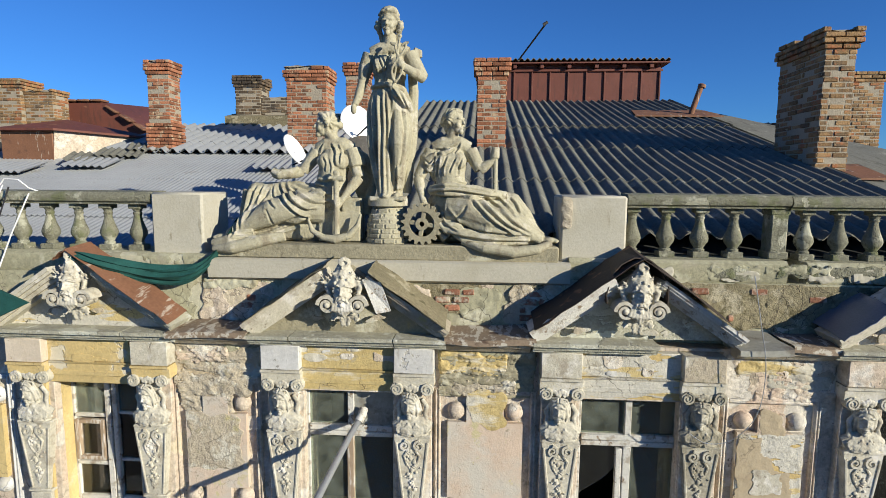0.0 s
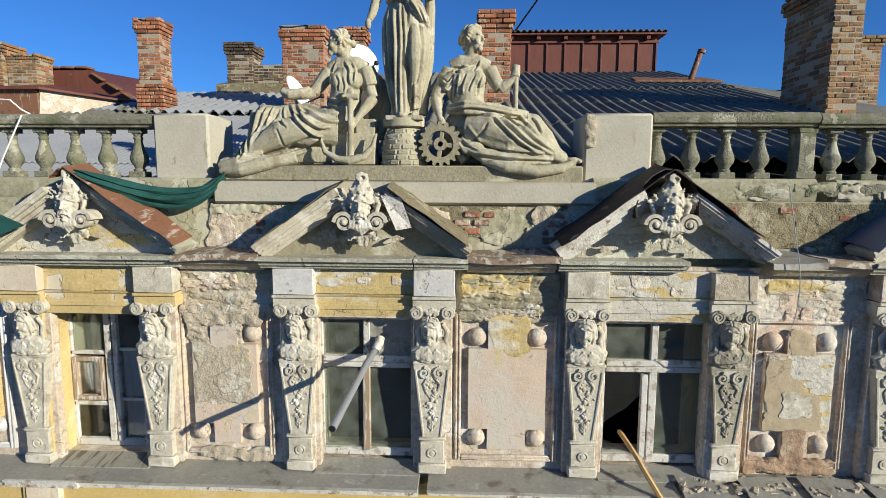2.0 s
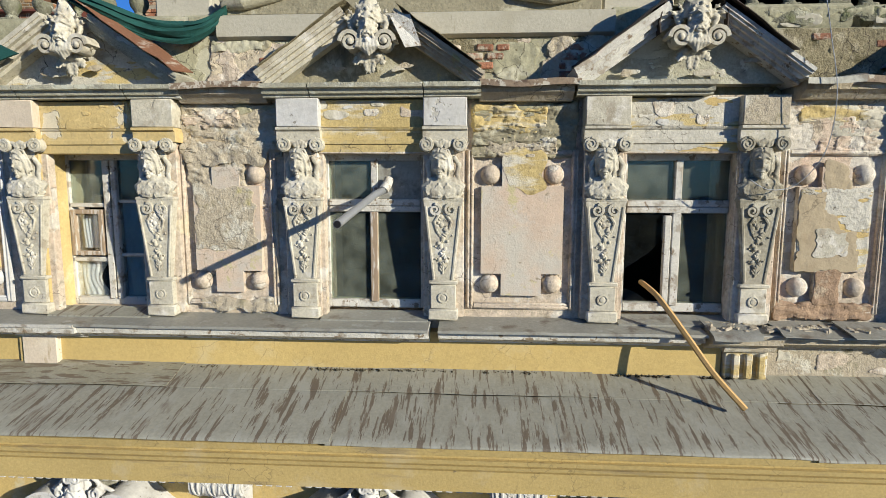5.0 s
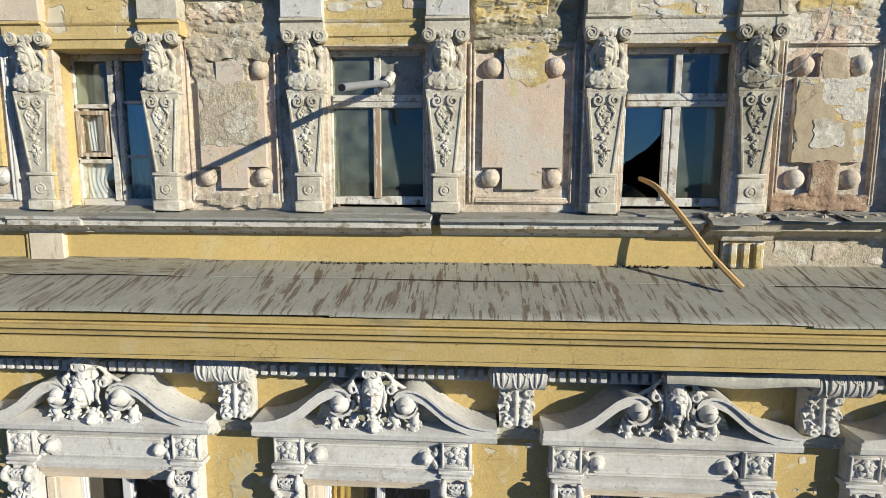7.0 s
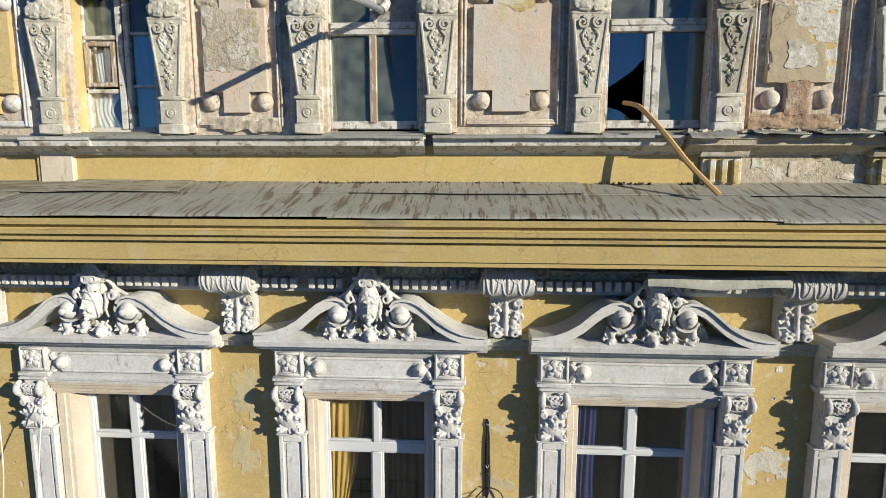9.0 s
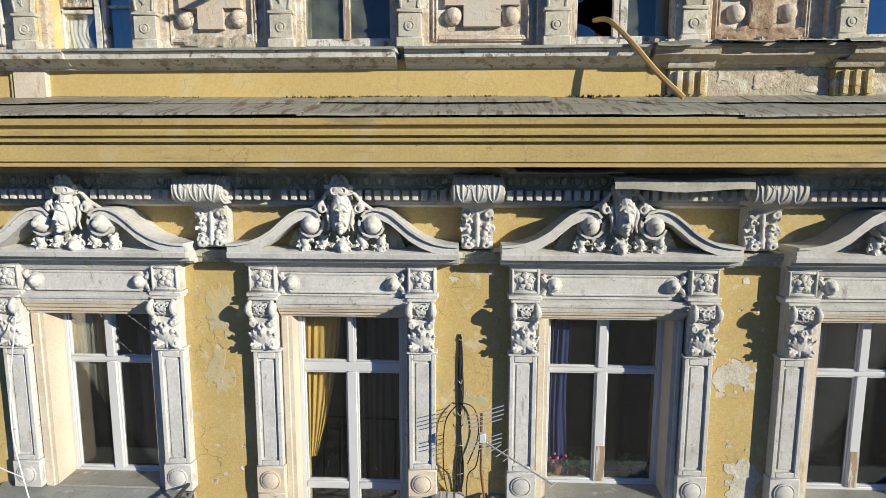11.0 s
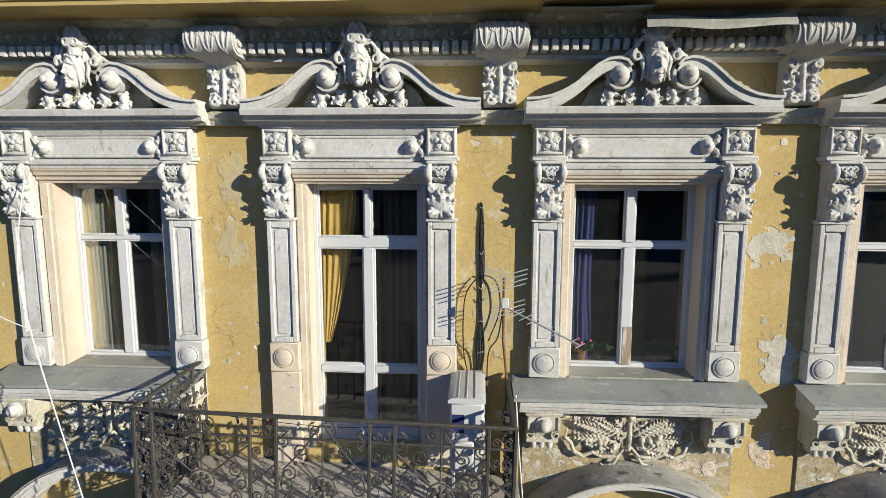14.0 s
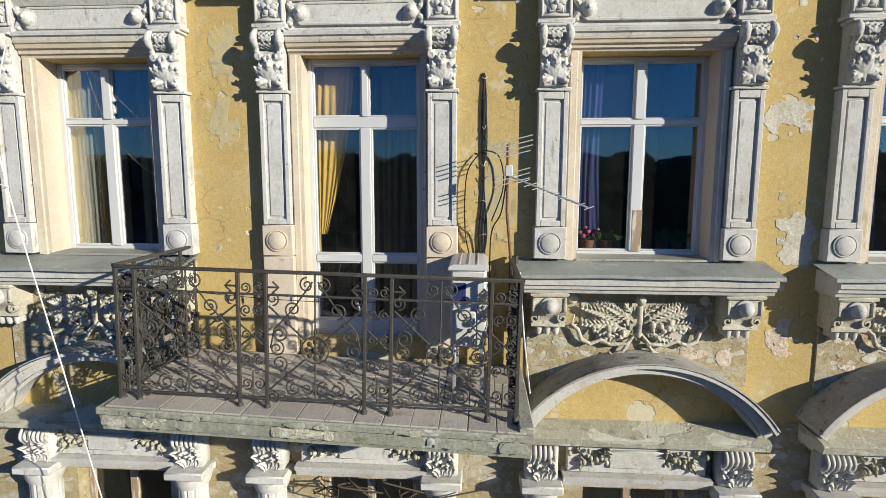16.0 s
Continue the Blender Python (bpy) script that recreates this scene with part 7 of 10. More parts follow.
relief = Shape().box(-0.50, 0.50, 0.0, 0.03, -0.12, 0.14)
random.seed(77)
for s_ in (-1, 1):                                         # palm fronds that spread from the middle like wings, fruit between them
    frond(relief, (s_ * 0.10, -0.02, -0.07), (s_ * 0.52, -0.03, 0.10), 0.105, 11, s_ * 0.03)
    frond(relief, (s_ * 0.05, -0.03, -0.04), (s_ * 0.36, -0.04, 0.15), 0.085, 9, s_ * 0.02)
    frond(relief, (s_ * 0.10, -0.02, -0.10), (s_ * 0.52, -0.03, -0.06), 0.090, 10, s_ * 0.03)
    frond(relief, (s_ * 0.05, -0.02, -0.12), (s_ * 0.34, -0.02, -0.20), 0.075, 7, 0.0)
    relief.lobed((s_ * 0.04, -0.04, 0.02), 0.17, 0.10, 0.05, s_ * 38, None, 3).lobed((s_ * 0.06, -0.04, -0.10), 0.14, 0.09, 0.05, s_ * 120, None, 3)
    for k in range(9):
        relief.blob((s_ * rnd(0.10, 0.30), -0.070, rnd(-0.15, -0.03)), rnd(0.018, 0.030), seg=9, rings=6)
    for k in range(5):
        a = 2 * math.pi * k / 5
        relief.blob((s_ * 0.37 + 0.024 * math.cos(a), -0.065, -0.09 + 0.024 * math.sin(a)), (0.018, 0.016, 0.018), seg=8, rings=5)
    relief.tube([(0, -0.05, -0.10), (s_ * 0.10, -0.05, -0.22), (s_ * 0.24, -0.045, -0.235), (s_ * 0.33, -0.05, -0.19), (s_ * 0.42, -0.05, -0.23), (s_ * 0.50, -0.045, -0.19), (s_ * 0.53, -0.05, -0.10), (s_ * 0.585, -0.045, -0.05), (s_ * 0.565, -0.05, 0.04)], [0.010, 0.016, 0.020, 0.018, 0.021, 0.022, 0.020, 0.016, 0.008], 8)
    relief.tube([(s_ * 0.04, -0.04, -0.16), (s_ * 0.13, -0.05, -0.29), (s_ * 0.22, -0.04, -0.33), (s_ * 0.25, -0.04, -0.30)], [0.012, 0.018, 0.016, 0.008], 8)
    relief.lathe([(0.046, 0), (0.046, 0.02), (0.030, 0.032), (0.008, 0.036)], 14, pose(s_ * 0.57, 0, 0.17, 90, 0, 0))
relief.tube([(0, -0.06, 0.17), (0, -0.075, 0.0), (0, -0.06, -0.16)], [0.022, 0.026, 0.020], 9)
relief.blob((0, -0.085, 0.18), 0.046, seg=12, rings=8)
relief_mesh = fuse(relief, 0.0058, 0, lambda p, n: 0.002 * noise.noise(p * 50), "leaf_relief")
relief_mesh.materials.append(DIRTY)
for i, (x0, x1) in enumerate(((-4.78, -2.86), None, (0.16, 2.22), (2.70, 4.70))[j] for j in (0, 2, 3)):
    c = (x0 + x1) / 2
    ledge2 = thing("balconet_ledge", (c, 0, 5.6), "grey metal-covered window ledge on carved stucco brackets", "ledge", "ledges of the lower storey")
    a = (x1 - x0) / 2
    part("moulding", Shape().prof([(0, -0.09), (-0.28, -0.09), (-0.29, -0.06), (-0.315, -0.05), (-0.32, -0.02), (-0.345, -0.01), (-0.35, 0.06), (0, 0.10)], -a, a), STUCCO, ledge2)
    s = Shape()
    wavy_sheet(s, -a - 0.06, a + 0.03, [0.02, -0.15, -0.30, -0.385, -0.388], [0.165, 0.13, 0.10, 0.083, 0.062], 14, 0.008)
    part("metal_cover", s, COLD_TIN, ledge2, "grey metal cover")
    for s_ in (-1, 1):
        b = Shape().prof([(0, -0.092), (-0.275, -0.092), (-0.28, -0.125), (-0.25, -0.135), (-0.262, -0.16), (-0.262, -0.25), (-0.24, -0.29), (-0.20, -0.32), (-0.19, -0.36), (-0.205, -0.385), (-0.205, -0.405), (0, -0.405)], -0.145, 0.145)
        for u in (-1, 1):
            b.box(*sorted((u * 0.148, u * 0.120)), -0.276, -0.2, -0.26, -0.14, 0.006).spiral((u * 0.118, -0.325), 0.042, 0.012, 1.3, 0.018, -0.235, -0.19, 90, u)
        b.box(-0.165, 0.165, -0.285, 0, -0.122, -0.094, 0.006)
        ob = part("bracket", b, DIRTY, ledge2)
        ob.location = (s_ * 0.81, 0, 0)
        g = part("ball", Shape().blob((0, 0, 0), (0.058, 0.062, 0.058), seg=14, rings=9).lathe([(0.078, 0), (0.078, 0.02), (0.06, 0.028)], 18, pose(0, 0.035, 0, 90, 0, 0)), STUCCO, ob)
        g.location = (0, -0.29, -0.21)
        for k in range(3):
            g = part("drop", Shape().lathe([(0.030, -0.402), (0.034, -0.42), (0.026, -0.475), (0.016, -0.492)], 10, Matrix.Translation((0, -0.14, 0))).box(-0.03, 0.03, -0.14, -0.02, -0.48, -0.402, 0.006), STUCCO, ob)
            g.location = (0.075 * (k - 1), 0, 0)
    ob = part("leaf_relief", relief_mesh, None, ledge2, "carved leaf and fruit relief")
    ob.location = (0, -0.03, -0.36)
    random.seed(130 + i)
    for k in range(16):
        x, z, u, v = rnd(-a + 0.2, a - 0.2), rnd(-0.95, -0.50), rnd(0.05, 0.16), rnd(0.03, 0.09)
        rough_patch("plaster_scab", x - u, x + u, z - v, z + v, -0.02, 0.007, (DIRTY, AGED, STONE)[k % 3], ledge2, 900 + 20 * i + k, 0.010, 0.05, oval=True)
    part("apron", Shape().box(-a + 0.05, a - 0.05, -0.02, 0, -0.98, -0.09, 0.005), DIRTY_OCHRE, ledge2, "grimy ochre plaster apron")

# ---- segmental pediments and capitals of the ground floor ----
for i, (c, tilt) in enumerate(((-3.72, 0), (1.22, 0), (3.70, 0))):
    t = thing("arched_pediment", (c, 0, 4.27), "grey stucco segmental pediment with an ochre field", "pediment", "arched pediments of the ground floor")
    R = (1.02 ** 2 + 0.56 ** 2) / (2 * 0.56)
    half = math.asin(1.02 / R)
    line = [(R * math.sin(-half + 2 * half * k / 24), R * math.cos(-half + 2 * half * k / 24) - R + 0.60) for k in range(25)]
    s = Shape()
    for off, th, y in ((0, 0.07, -0.34), (0.045, 0.03, -0.40), (-0.045, 0.03, -0.28)):
        s.band([(x * (1 + off / R), z + off) for x, z in line], th, y, 0.0)
    part("arch_moulding", s, STUCCO, t)
    s = Shape()
    cover = [(x * 1.05, z + 0.073) for x, z in line]
    s.band(cover, 0.012, -0.41, 0.02)
    part("metal_cover", s, PEELED_TIN, t, "worn peeling metal covering")
    part("field", Shape().plate([(x * 0.97, z - 0.06) for x, z in line], -0.06, 0), OCHRE, t, "ochre field")
    part("base_ledge", Shape().prof([(0, -0.14), (-0.22, -0.14), (-0.24, -0.10), (-0.36, -0.09), (-0.38, -0.02), (-0.34, 0.0), (0, 0.03)], -1.03, 1.03), STONE, t)
leafy = Shape()
random.seed(55)
for k in range(15):
    leafy.leaf((rnd(-0.28, 0.28), 0, rnd(-0.06, 0.06)), rnd(0.08, 0.14), 0.06, 0.06, rnd(-180, 180))
for k in range(10):
    leafy.blob((rnd(-0.26, 0.26), -0.03, rnd(-0.08, 0.08)), rnd(0.02, 0.034), seg=8, rings=5)
leafy_mesh = leafy.mesh("leaf_swag", 60)
leafy_mesh.materials.append(STONE)
for i, c in enumerate(BAYS):
    t = thing("window_lintel", (c, 0, 3.9), "carved stucco lintel with leaf swags over the ground-floor window", "lintel", "lintels of the ground floor")
    part("panel", Shape().box(-0.62, 0.62, -0.10, 0, -0.10, 0.20, 0.008).box(-0.25, 0.25, -0.13, -0.09, -0.04, 0.13, 0.01), STUCCO, t)
    part("ledge", Shape().prof([(0, -0.22), (-0.12, -0.22), (-0.14, -0.16), (-0.17, -0.15), (-0.18, -0.105), (0, -0.10)], -0.66, 0.66), STUCCO, t)
    for s_ in (-1, 1):
        ob = part("leaf_swag", leafy_mesh, None, t)
        ob.location, ob.scale = (s_ * 0.42, -0.11, 0.06), (0.75 * s_, 1, 0.9)
    g = thing("ground_window_%d" % (i + 1), (c, 0.15, 1.0), "dark wooden ground-floor window", "window", kind="structure")
    bars(g, "frame_stile", ((-0.48, -0.42, 0, 2.6), (0.42, 0.48, 0, 2.6), (-0.04, 0.04, 0.06, 2.54)), 0, 0.07, WOOD_OLD)
    bars(g, "frame_rail", ((-0.42, 0.42, 0, 0.06), (-0.42, 0.42, 2.54, 2.6)), 0, 0.07, WOOD_OLD)
    pane(g, -0.42, -0.04, 0.06, 2.54, 0.03)
    pane(g, 0.04, 0.42, 0.06, 2.54, 0.03)
cap = Shape()
random.seed(41)
cap.box(-0.15, 0.15, -0.16, 0, 0.0, 0.36, 0.02)
for k in range(6):
    cap.tube([(-0.11 + 0.044 * k, -0.16 - 0.05 * math.sin(math.pi * j / 6), 0.20 + 0.15 * j / 6) for j in range(7)], 0.018, 6)
for k in range(12):
    cap.leaf((rnd(-0.10, 0.10), -0.16, 0.0 + 0.012 * k), rnd(0.12, 0.17), 0.075, 0.07, rnd(-45, 45))
cap_mesh = cap.mesh("leaf_capital", 60)
cap_mesh.materials.append(STUCCO)
column_shape = Shape()
prof_c = [(0.155, 0.0), (0.15, 1.0), (0.135, 3.30)]
verts = []
SEG = 48
for r, z in prof_c:
    for k in range(SEG):
        a = 2 * math.pi * k / SEG
        q = r * (1 - 0.07 * (k % 4 == 0))
        verts.append((q * math.cos(a), q * math.sin(a), z))
faces = [(j * SEG + k, j * SEG + (k + 1) % SEG, (j + 1) * SEG + (k + 1) % SEG, (j + 1) * SEG + k) for j in range(2) for k in range(SEG)] + [tuple(range(SEG))[::-1], tuple(range(2 * SEG, 3 * SEG))]
column_mesh = column_shape.add(verts, faces).mesh("fluted_shaft", 30)
column_mesh.materials.append(STUCCO)


def column(x):
    t = thing("column", (x, 0, 0), "white fluted stucco column with a leafy capital", "column", "columns of the ground floor")
    ob = part("fluted_shaft", column_mesh, None, t)
    ob.location = (0, -0.10, 0.35)
    part("base", Shape().box(-0.2, 0.2, -0.28, 0.0, 0, 0.35, 0.02), STUCCO, t)
    part("abacus", Shape().box(-0.19, 0.19, -0.28, 0, 3.66, 3.74, 0.012).lathe([(0.15, 3.55), (0.17, 3.60), (0.18, 3.655)], 20, Matrix.Translation((0, -0.10, 0))), STUCCO, t)
    ob = part("leaf_capital", cap_mesh, None, t)
    ob.location = (0, -0.02, 3.745)
    return t


col = column(-4.46)
for x in (-2.96, -2.18, -0.55, 0.36, 2.07, 2.92, 4.5):
    copy_thing(col, pose(x, 0, 0))

# ---- parapet ----
parapet = thing("wall_parapet", (0, 0.35, 12.0), "patched grey parapet wall with flaked render and bare brick", "wall", kind="structure")


def at(ob, parent):
    ob.location = -Vector(parent.location)
    return ob


at(part("core", Shape().box(-9, 9, 0.37, 0.95, 11.80, 12.40), CONCRETE, parapet), parapet)
at(part("coping", Shape().prof([(0.95, 12.36), (0.34, 12.36), (0.31, 12.38), (0.30, 12.545), (0.33, 12.56), (0.95, 12.56)], -2.62, 0.72), PIER, parapet, "pale rendered course"), parapet)
at(part("statue_plinth", Shape().box(-2.55, 0.62, 0.36, 0.95, 12.56, 12.70, 0.012), STAINED_SHADED, parapet, "long low stone plinth"), parapet)
at(part("balustrade_base", Shape().prof([(0.95, 12.40), (0.40, 12.40), (0.38, 12.43), (0.38, 12.56), (0.41, 12.585), (0.95, 12.585)], -9, -2.62), CONCRETE, parapet), parapet)
at(part("balustrade_base", Shape().prof([(0.95, 12.40), (0.40, 12.40), (0.38, 12.43), (0.38, 12.57), (0.41, 12.60), (0.95, 12.60)], 0.72, 2.62), CONCRETE, parapet), parapet)
at(part("balustrade_base", Shape().prof([(0.95, 12.40), (0.42, 12.40), (0.40, 12.43), (0.40, 12.56), (0.43, 12.59), (0.95, 12.59)], 2.80, 9), CONCRETE, parapet), parapet)
for seed, (x0, x1, z0, z1, m) in enumerate(((-2.75, -2.0, 11.95, 12.36, AGED), (-0.30, 0.12, 11.98, 12.34, CONCRETE), (1.85, 2.55, 11.97, 12.36, MOSSY), (2.4, 3.3, 12.0, 12.38, MOSSY), (-1.95, -1.5, 12.02, 12.3, AGED), (0.1, 0.5, 11.97, 12.2, ROUGH), (3.2, 4.4, 12.0, 12.38, MOSSY), (1.40, 2.0, 11.96, 12.37, MOSSY))):
    ob = rough_patch("torn_render", x0 - 0, x1, z0, z1, 0.37, 0.022, m, parapet, 90 + seed, 0.016, 0.05)
    if ob:
        at(ob, parapet)


def bricks(parent, x0, x1, z0, z1, y, material, miss=0.2, bl=0.23, bh=0.065, joint=0.012, out=0.02):
    """Bare bricks in a wall face, course by course, some of them lost."""
    rows = int((z1 - z0) / (bh + joint))
    for r in range(rows):
        x = x0 - (bl / 2 if r % 2 else 0)
        while x < x1:
            a, b = max(x, x0), min(x + bl, x1)
            if b - a > 0.05 and random.random() > miss:
                d = out + rnd(-0.008, 0.008)
                z = z0 + r * (bh + joint)
                m = (a + b) / 2
                ob = part("brick", Shape().box(a - m, b - joint - m - rnd(0, 0.02), -d, 0.03, 0, bh - rnd(0, 0.008), 0.009), material, parent, "", 0)
                ob.matrix_local = Matrix.Translation(-Vector(parent.location)) @ pose(m, y, z, rnd(-3, 3), rnd(-2.5, 2.5), rnd(-4, 4))
            x += bl


random.seed(3)
for x0, x1, z0, z1 in ((-0.58, -0.10, 12.10, 12.34), (0.28, 0.62, 12.02, 12.35), (-1.86, -1.64, 12.14, 12.28), (-2.36, -2.16, 12.08, 12.24), (1.62, 2.75, 12.30, 12.39), (2.80, 3.6, 12.24, 12.38), (1.95, 2.2, 12.06, 12.2)):
    # no recess here: a dark patch gives the shade of lost render
    at(rough_patch("dark_hollow", x0 - 0.05, x1 + 0.05, z0 - 0.04, z1 + 0.02, 0.37, 0.014, MOSSY, parapet, 160 + int(10 * x0), 0.014, 0.02, "dark mossy patch round the bricks, painting the shade of a hollow"), parapet)
    bricks(parapet, x0, x1, z0, z1, 0.37, BRICK_WORN, 0.4, 0.17, 0.060, 0.014, 0.030)
for k in range(16):
    x, z, a, b_ = rnd(-2.7, 1.5), rnd(12.02, 12.32), rnd(0.12, 0.32), rnd(0.06, 0.16)
    ob = rough_patch("render_scab", x - a, x + a, max(11.96, z - b_), min(12.38, z + b_), 0.37, rnd(0.028, 0.042), (CONCRETE, AGED, CONCRETE, ROUGH)[k % 4], parapet, 700 + k, 0.013, 0.06)
    if ob:
        at(ob, parapet)
for k in range(22):
    x, z, a = rnd(0.8, 4.4), rnd(12.42, 12.56), rnd(0.10, 0.30)
    ob = rough_patch("render_scab", x - a, x + a, max(12.41, z - 0.07), min(12.575, z + 0.07), 0.392, rnd(0.020, 0.034), (CONCRETE, WEATHERED, PIER)[k % 3], parapet, 740 + k, 0.011, 0.045, layered=True)
    if ob:
        at(ob, parapet)


def pier(x0, x1, name_label):
    t = thing("parapet_pier", ((x0 + x1) / 2, 0.45, 12.5), name_label, "pier", "piers beside the statues")
    a = (x1 - x0) / 2
    part("block", Shape().box(-a, a, 0, 0.55, -0.14, 0.66, 0.02), PIER, t)
    return t


p1 = pier(-3.23, -2.72, "square rendered parapet pier, smooth grey plaster")
p2 = pier(0.64, 1.23, "square rendered parapet pier with cracked corner")
ob = rough_patch("broken_corner", -0.31, -0.18, 0.35, 0.68, -0.002, 0.03, ROUGH, p2, 201, 0.014, 0.03)
ob = rough_patch("broken_corner", -0.30, -0.12, -0.16, 0.05, -0.002, 0.012, ROUGH, p2, 202, 0.014, 0.03)

baluster_shape = Shape()
baluster_shape.lathe([(0.062, 0.055), (0.064, 0.075), (0.05, 0.085), (0.06, 0.105), (0.088, 0.14), (0.098, 0.17), (0.092, 0.20), (0.066, 0.255), (0.048, 0.31), (0.042, 0.345), (0.05, 0.36), (0.05, 0.37), (0.042, 0.38), (0.056, 0.405), (0.062, 0.41)], 18)
baluster_shape.box(-0.085, 0.085, -0.085, 0.085, 0, 0.056, 0.006).box(-0.072, 0.072, -0.072, 0.072, 0.41, 0.455, 0.006)
bal_mesh = baluster_shape.mesh("baluster", 35)
bal_mesh.materials.append(WEATHERED)
post_mesh = Shape().box(-0.075, 0.075, -0.085, 0.085, 0, 0.455, 0.012).box(-0.09, 0.09, -0.095, 0.095, 0, 0.07, 0.01).box(-0.085, 0.085, -0.09, 0.09, 0.40, 0.455, 0.008).mesh("post")
post_mesh.materials.append(WEATHERED)
for label, x0, x1, xs, posts, z in (("grey weathered stone balustrade with swelling balusters and cables over the rail", -9.0, -3.25, [-3.47 - 0.305 * k for k in range(10)], (), 12.585),
                                    ("weathered stone balustrade with swelling balusters, cracked and mossy", 1.24, 2.66, [1.32 + 0.305 * k for k in range(4)], (2.60,), 12.60),
                                    ("weathered stone balustrade beyond a broken post", 2.67, 9.0, [2.86 + 0.30 * k for k in range(10)], (), 12.59)):
    t = thing("balustrade", ((x0 + x1) / 2, 0.62, z), label, "balustrade", "roof balustrades")
    a = (x1 - x0) / 2
    part("handrail", Shape().prof([(0.14, 0.456), (-0.11, 0.456), (-0.115, 0.475), (-0.14, 0.485), (-0.155, 0.52), (-0.15, 0.545), (-0.12, 0.575), (0.13, 0.585), (0.14, 0.575)], -a, a), WEATHERED, t, "moulded stone handrail")
    for x in xs:
        ob = part("baluster", bal_mesh, None, t)
        ob.location, ob.scale = (x - (x0 + x1) / 2, 0, 0), (0.84, 0.84, 1)
    for x in posts:
        ob = part("post", post_mesh, None, t, "cracked square post")
        ob.location = (x - (x0 + x1) / 2, 0, 0)

# ---- roofs ----
def corrugated(x_at, x_to, y0, y1, a, b, pitch, amp, rows, ny=2, cut=None):
    """Corrugated sheets on the plane z = a + b y, laid in rows that overlap downhill; cut(y): the right-hand edge there."""
    s = Shape()
    per = 8
    n = int((x_to - x_at) / pitch * per)
    for r in range(rows):
        ya, yb = y0 + (y1 - y0) * r / rows, y0 + (y1 - y0) * (r + 1) / rows + 0.12
        verts, faces = [], []
        sag = 0.02 * rnd(-1, 1)
        for j in range(ny + 1):
            y = ya + (yb - ya) * j / ny
            lift = 0.018 * (1 - j / ny)
            for k in range(n + 1):
                x = x_at + pitch * k / per
                if cut:
                    x = min(x, cut(y))
                verts.append((x, y, a + b * y + lift + amp * math.cos(2 * math.pi * k / per) + 0.02 * noise.noise((x * 0.7, y * 0.7, 1)) + sag * 0.3))
        for j in range(ny):
            for k in range(n):
                q = j * (n + 1) + k
                faces.append((q, q + 1, q + n + 2, q + n + 1))
        o = len(verts)
        verts += [(x, y, z - 0.012) for x, y, z in verts]
        faces += [tuple(q + o for q in f)[::-1] for f in faces] + [(k, k + 1, k + 1 + o, k + o) for k in range(n)]
        s.add(verts, faces)
    return s


random.seed(9)
solid("roof_right", corrugated(-1.6, 5.0, 0.75, 10.6, 12.57, 0.27, 0.184, 0.029, 5, 2, lambda y: 4.62 + 0.02 * y), ASBESTOS, "roof of dark grey corrugated asbestos sheets, mossy", "roof", kind="structure")
solid("roof_left", corrugated(-12.0, -1.55, 0.75, 6.1, 12.03, 0.29, 0.085, 0.012, 3), TIN, "roof of pale grey fine corrugated tin sheets", "roof", kind="structure")
solid("roof_left_upper", corrugated(-7.6, -1.5, 6.0, 8.6, 12.10, 0.29, 0.24, 0.045, 4), TIN, "broken overlapping grey corrugated sheets near the ridge", "roof", kind="structure")
solid("roof_far", Shape().prof([(8.62, 14.82), (9.2, 14.95), (14, 14.6), (14, 12.3), (8.62, 12.3)], -6.3, -1.0), MOSSY, "dark sooty ridge behind the left roof", "roof", kind="structure")
solid("roof_hip", Shape().add([(4.75, 10.6, 15.38), (4.64, 0.75, 12.72), (9.0, 0.75, 12.45), (9.0, 10.6, 13.6), (4.75, 10.6, 12.3), (4.64, 0.75, 12.3), (9, 0.75, 12.3), (9, 10.6, 12.3)],
                              [(0, 1, 2, 3), (4, 7, 6, 5), (0, 4, 5, 1), (1, 5, 6, 2), (2, 6, 7, 3), (3, 7, 4, 0)]), ASBESTOS, "dark weathered slope beside the hip", "roof", kind="structure")
# solid blocks; the darkness under the roofs is put into their colour
solid("attic_fill", Shape().prof([(0.75, 12.3), (0.75, 12.60), (10.6, 15.20), (14, 14.9), (14, 12.3)], -1.5, 4.6), ROOM, "solid fill under the roof, near-black in place of unlit space", "roof", kind="structure")
solid("attic_fill_left", Shape().prof([(0.75, 12.3), (0.75, 12.18), (8.6, 14.40), (14, 14.4), (14, 12.3)], -12, -1.52), ROOM, "solid fill under the roof, near-black in place of unlit space", "roof", kind="structure")

# ridge dormer with standing seams
monitor = thing("ridge_dormer", (2.7, 11.0, 15.4), "long dark red sheet-metal roof dormer under a corrugated lid", "dormer")
part("body", Shape().box(-2.95, 1.95, 0, 1.6, -0.4, 1.05), OXBLOOD, monitor)
for k in range(11):
    part("seam", Shape().box(-2.93 + 0.484 * k, -2.89 + 0.484 * k, -0.045, 0.0, -0.05, 0.86, 0.006), OXBLOOD, monitor)
for k in range(7):
    part("rafter_end", Shape().box(-2.7 + 0.72 * k, -2.60 + 0.72 * k, -0.18, 0.0, 0.93, 1.04, 0.005), OXBLOOD, monitor)
part("eaves_board", Shape().box(-3.0, 2.0, -0.06, 0, 0.86, 0.92, 0.006), OXBLOOD, monitor)
lid = corrugated(-3.05, 2.15, -0.25, 1.7, 1.12, -0.02, 0.16, 0.03, 1)
part("lid", lid, ASBESTOS, monitor, "dark corrugated lid")
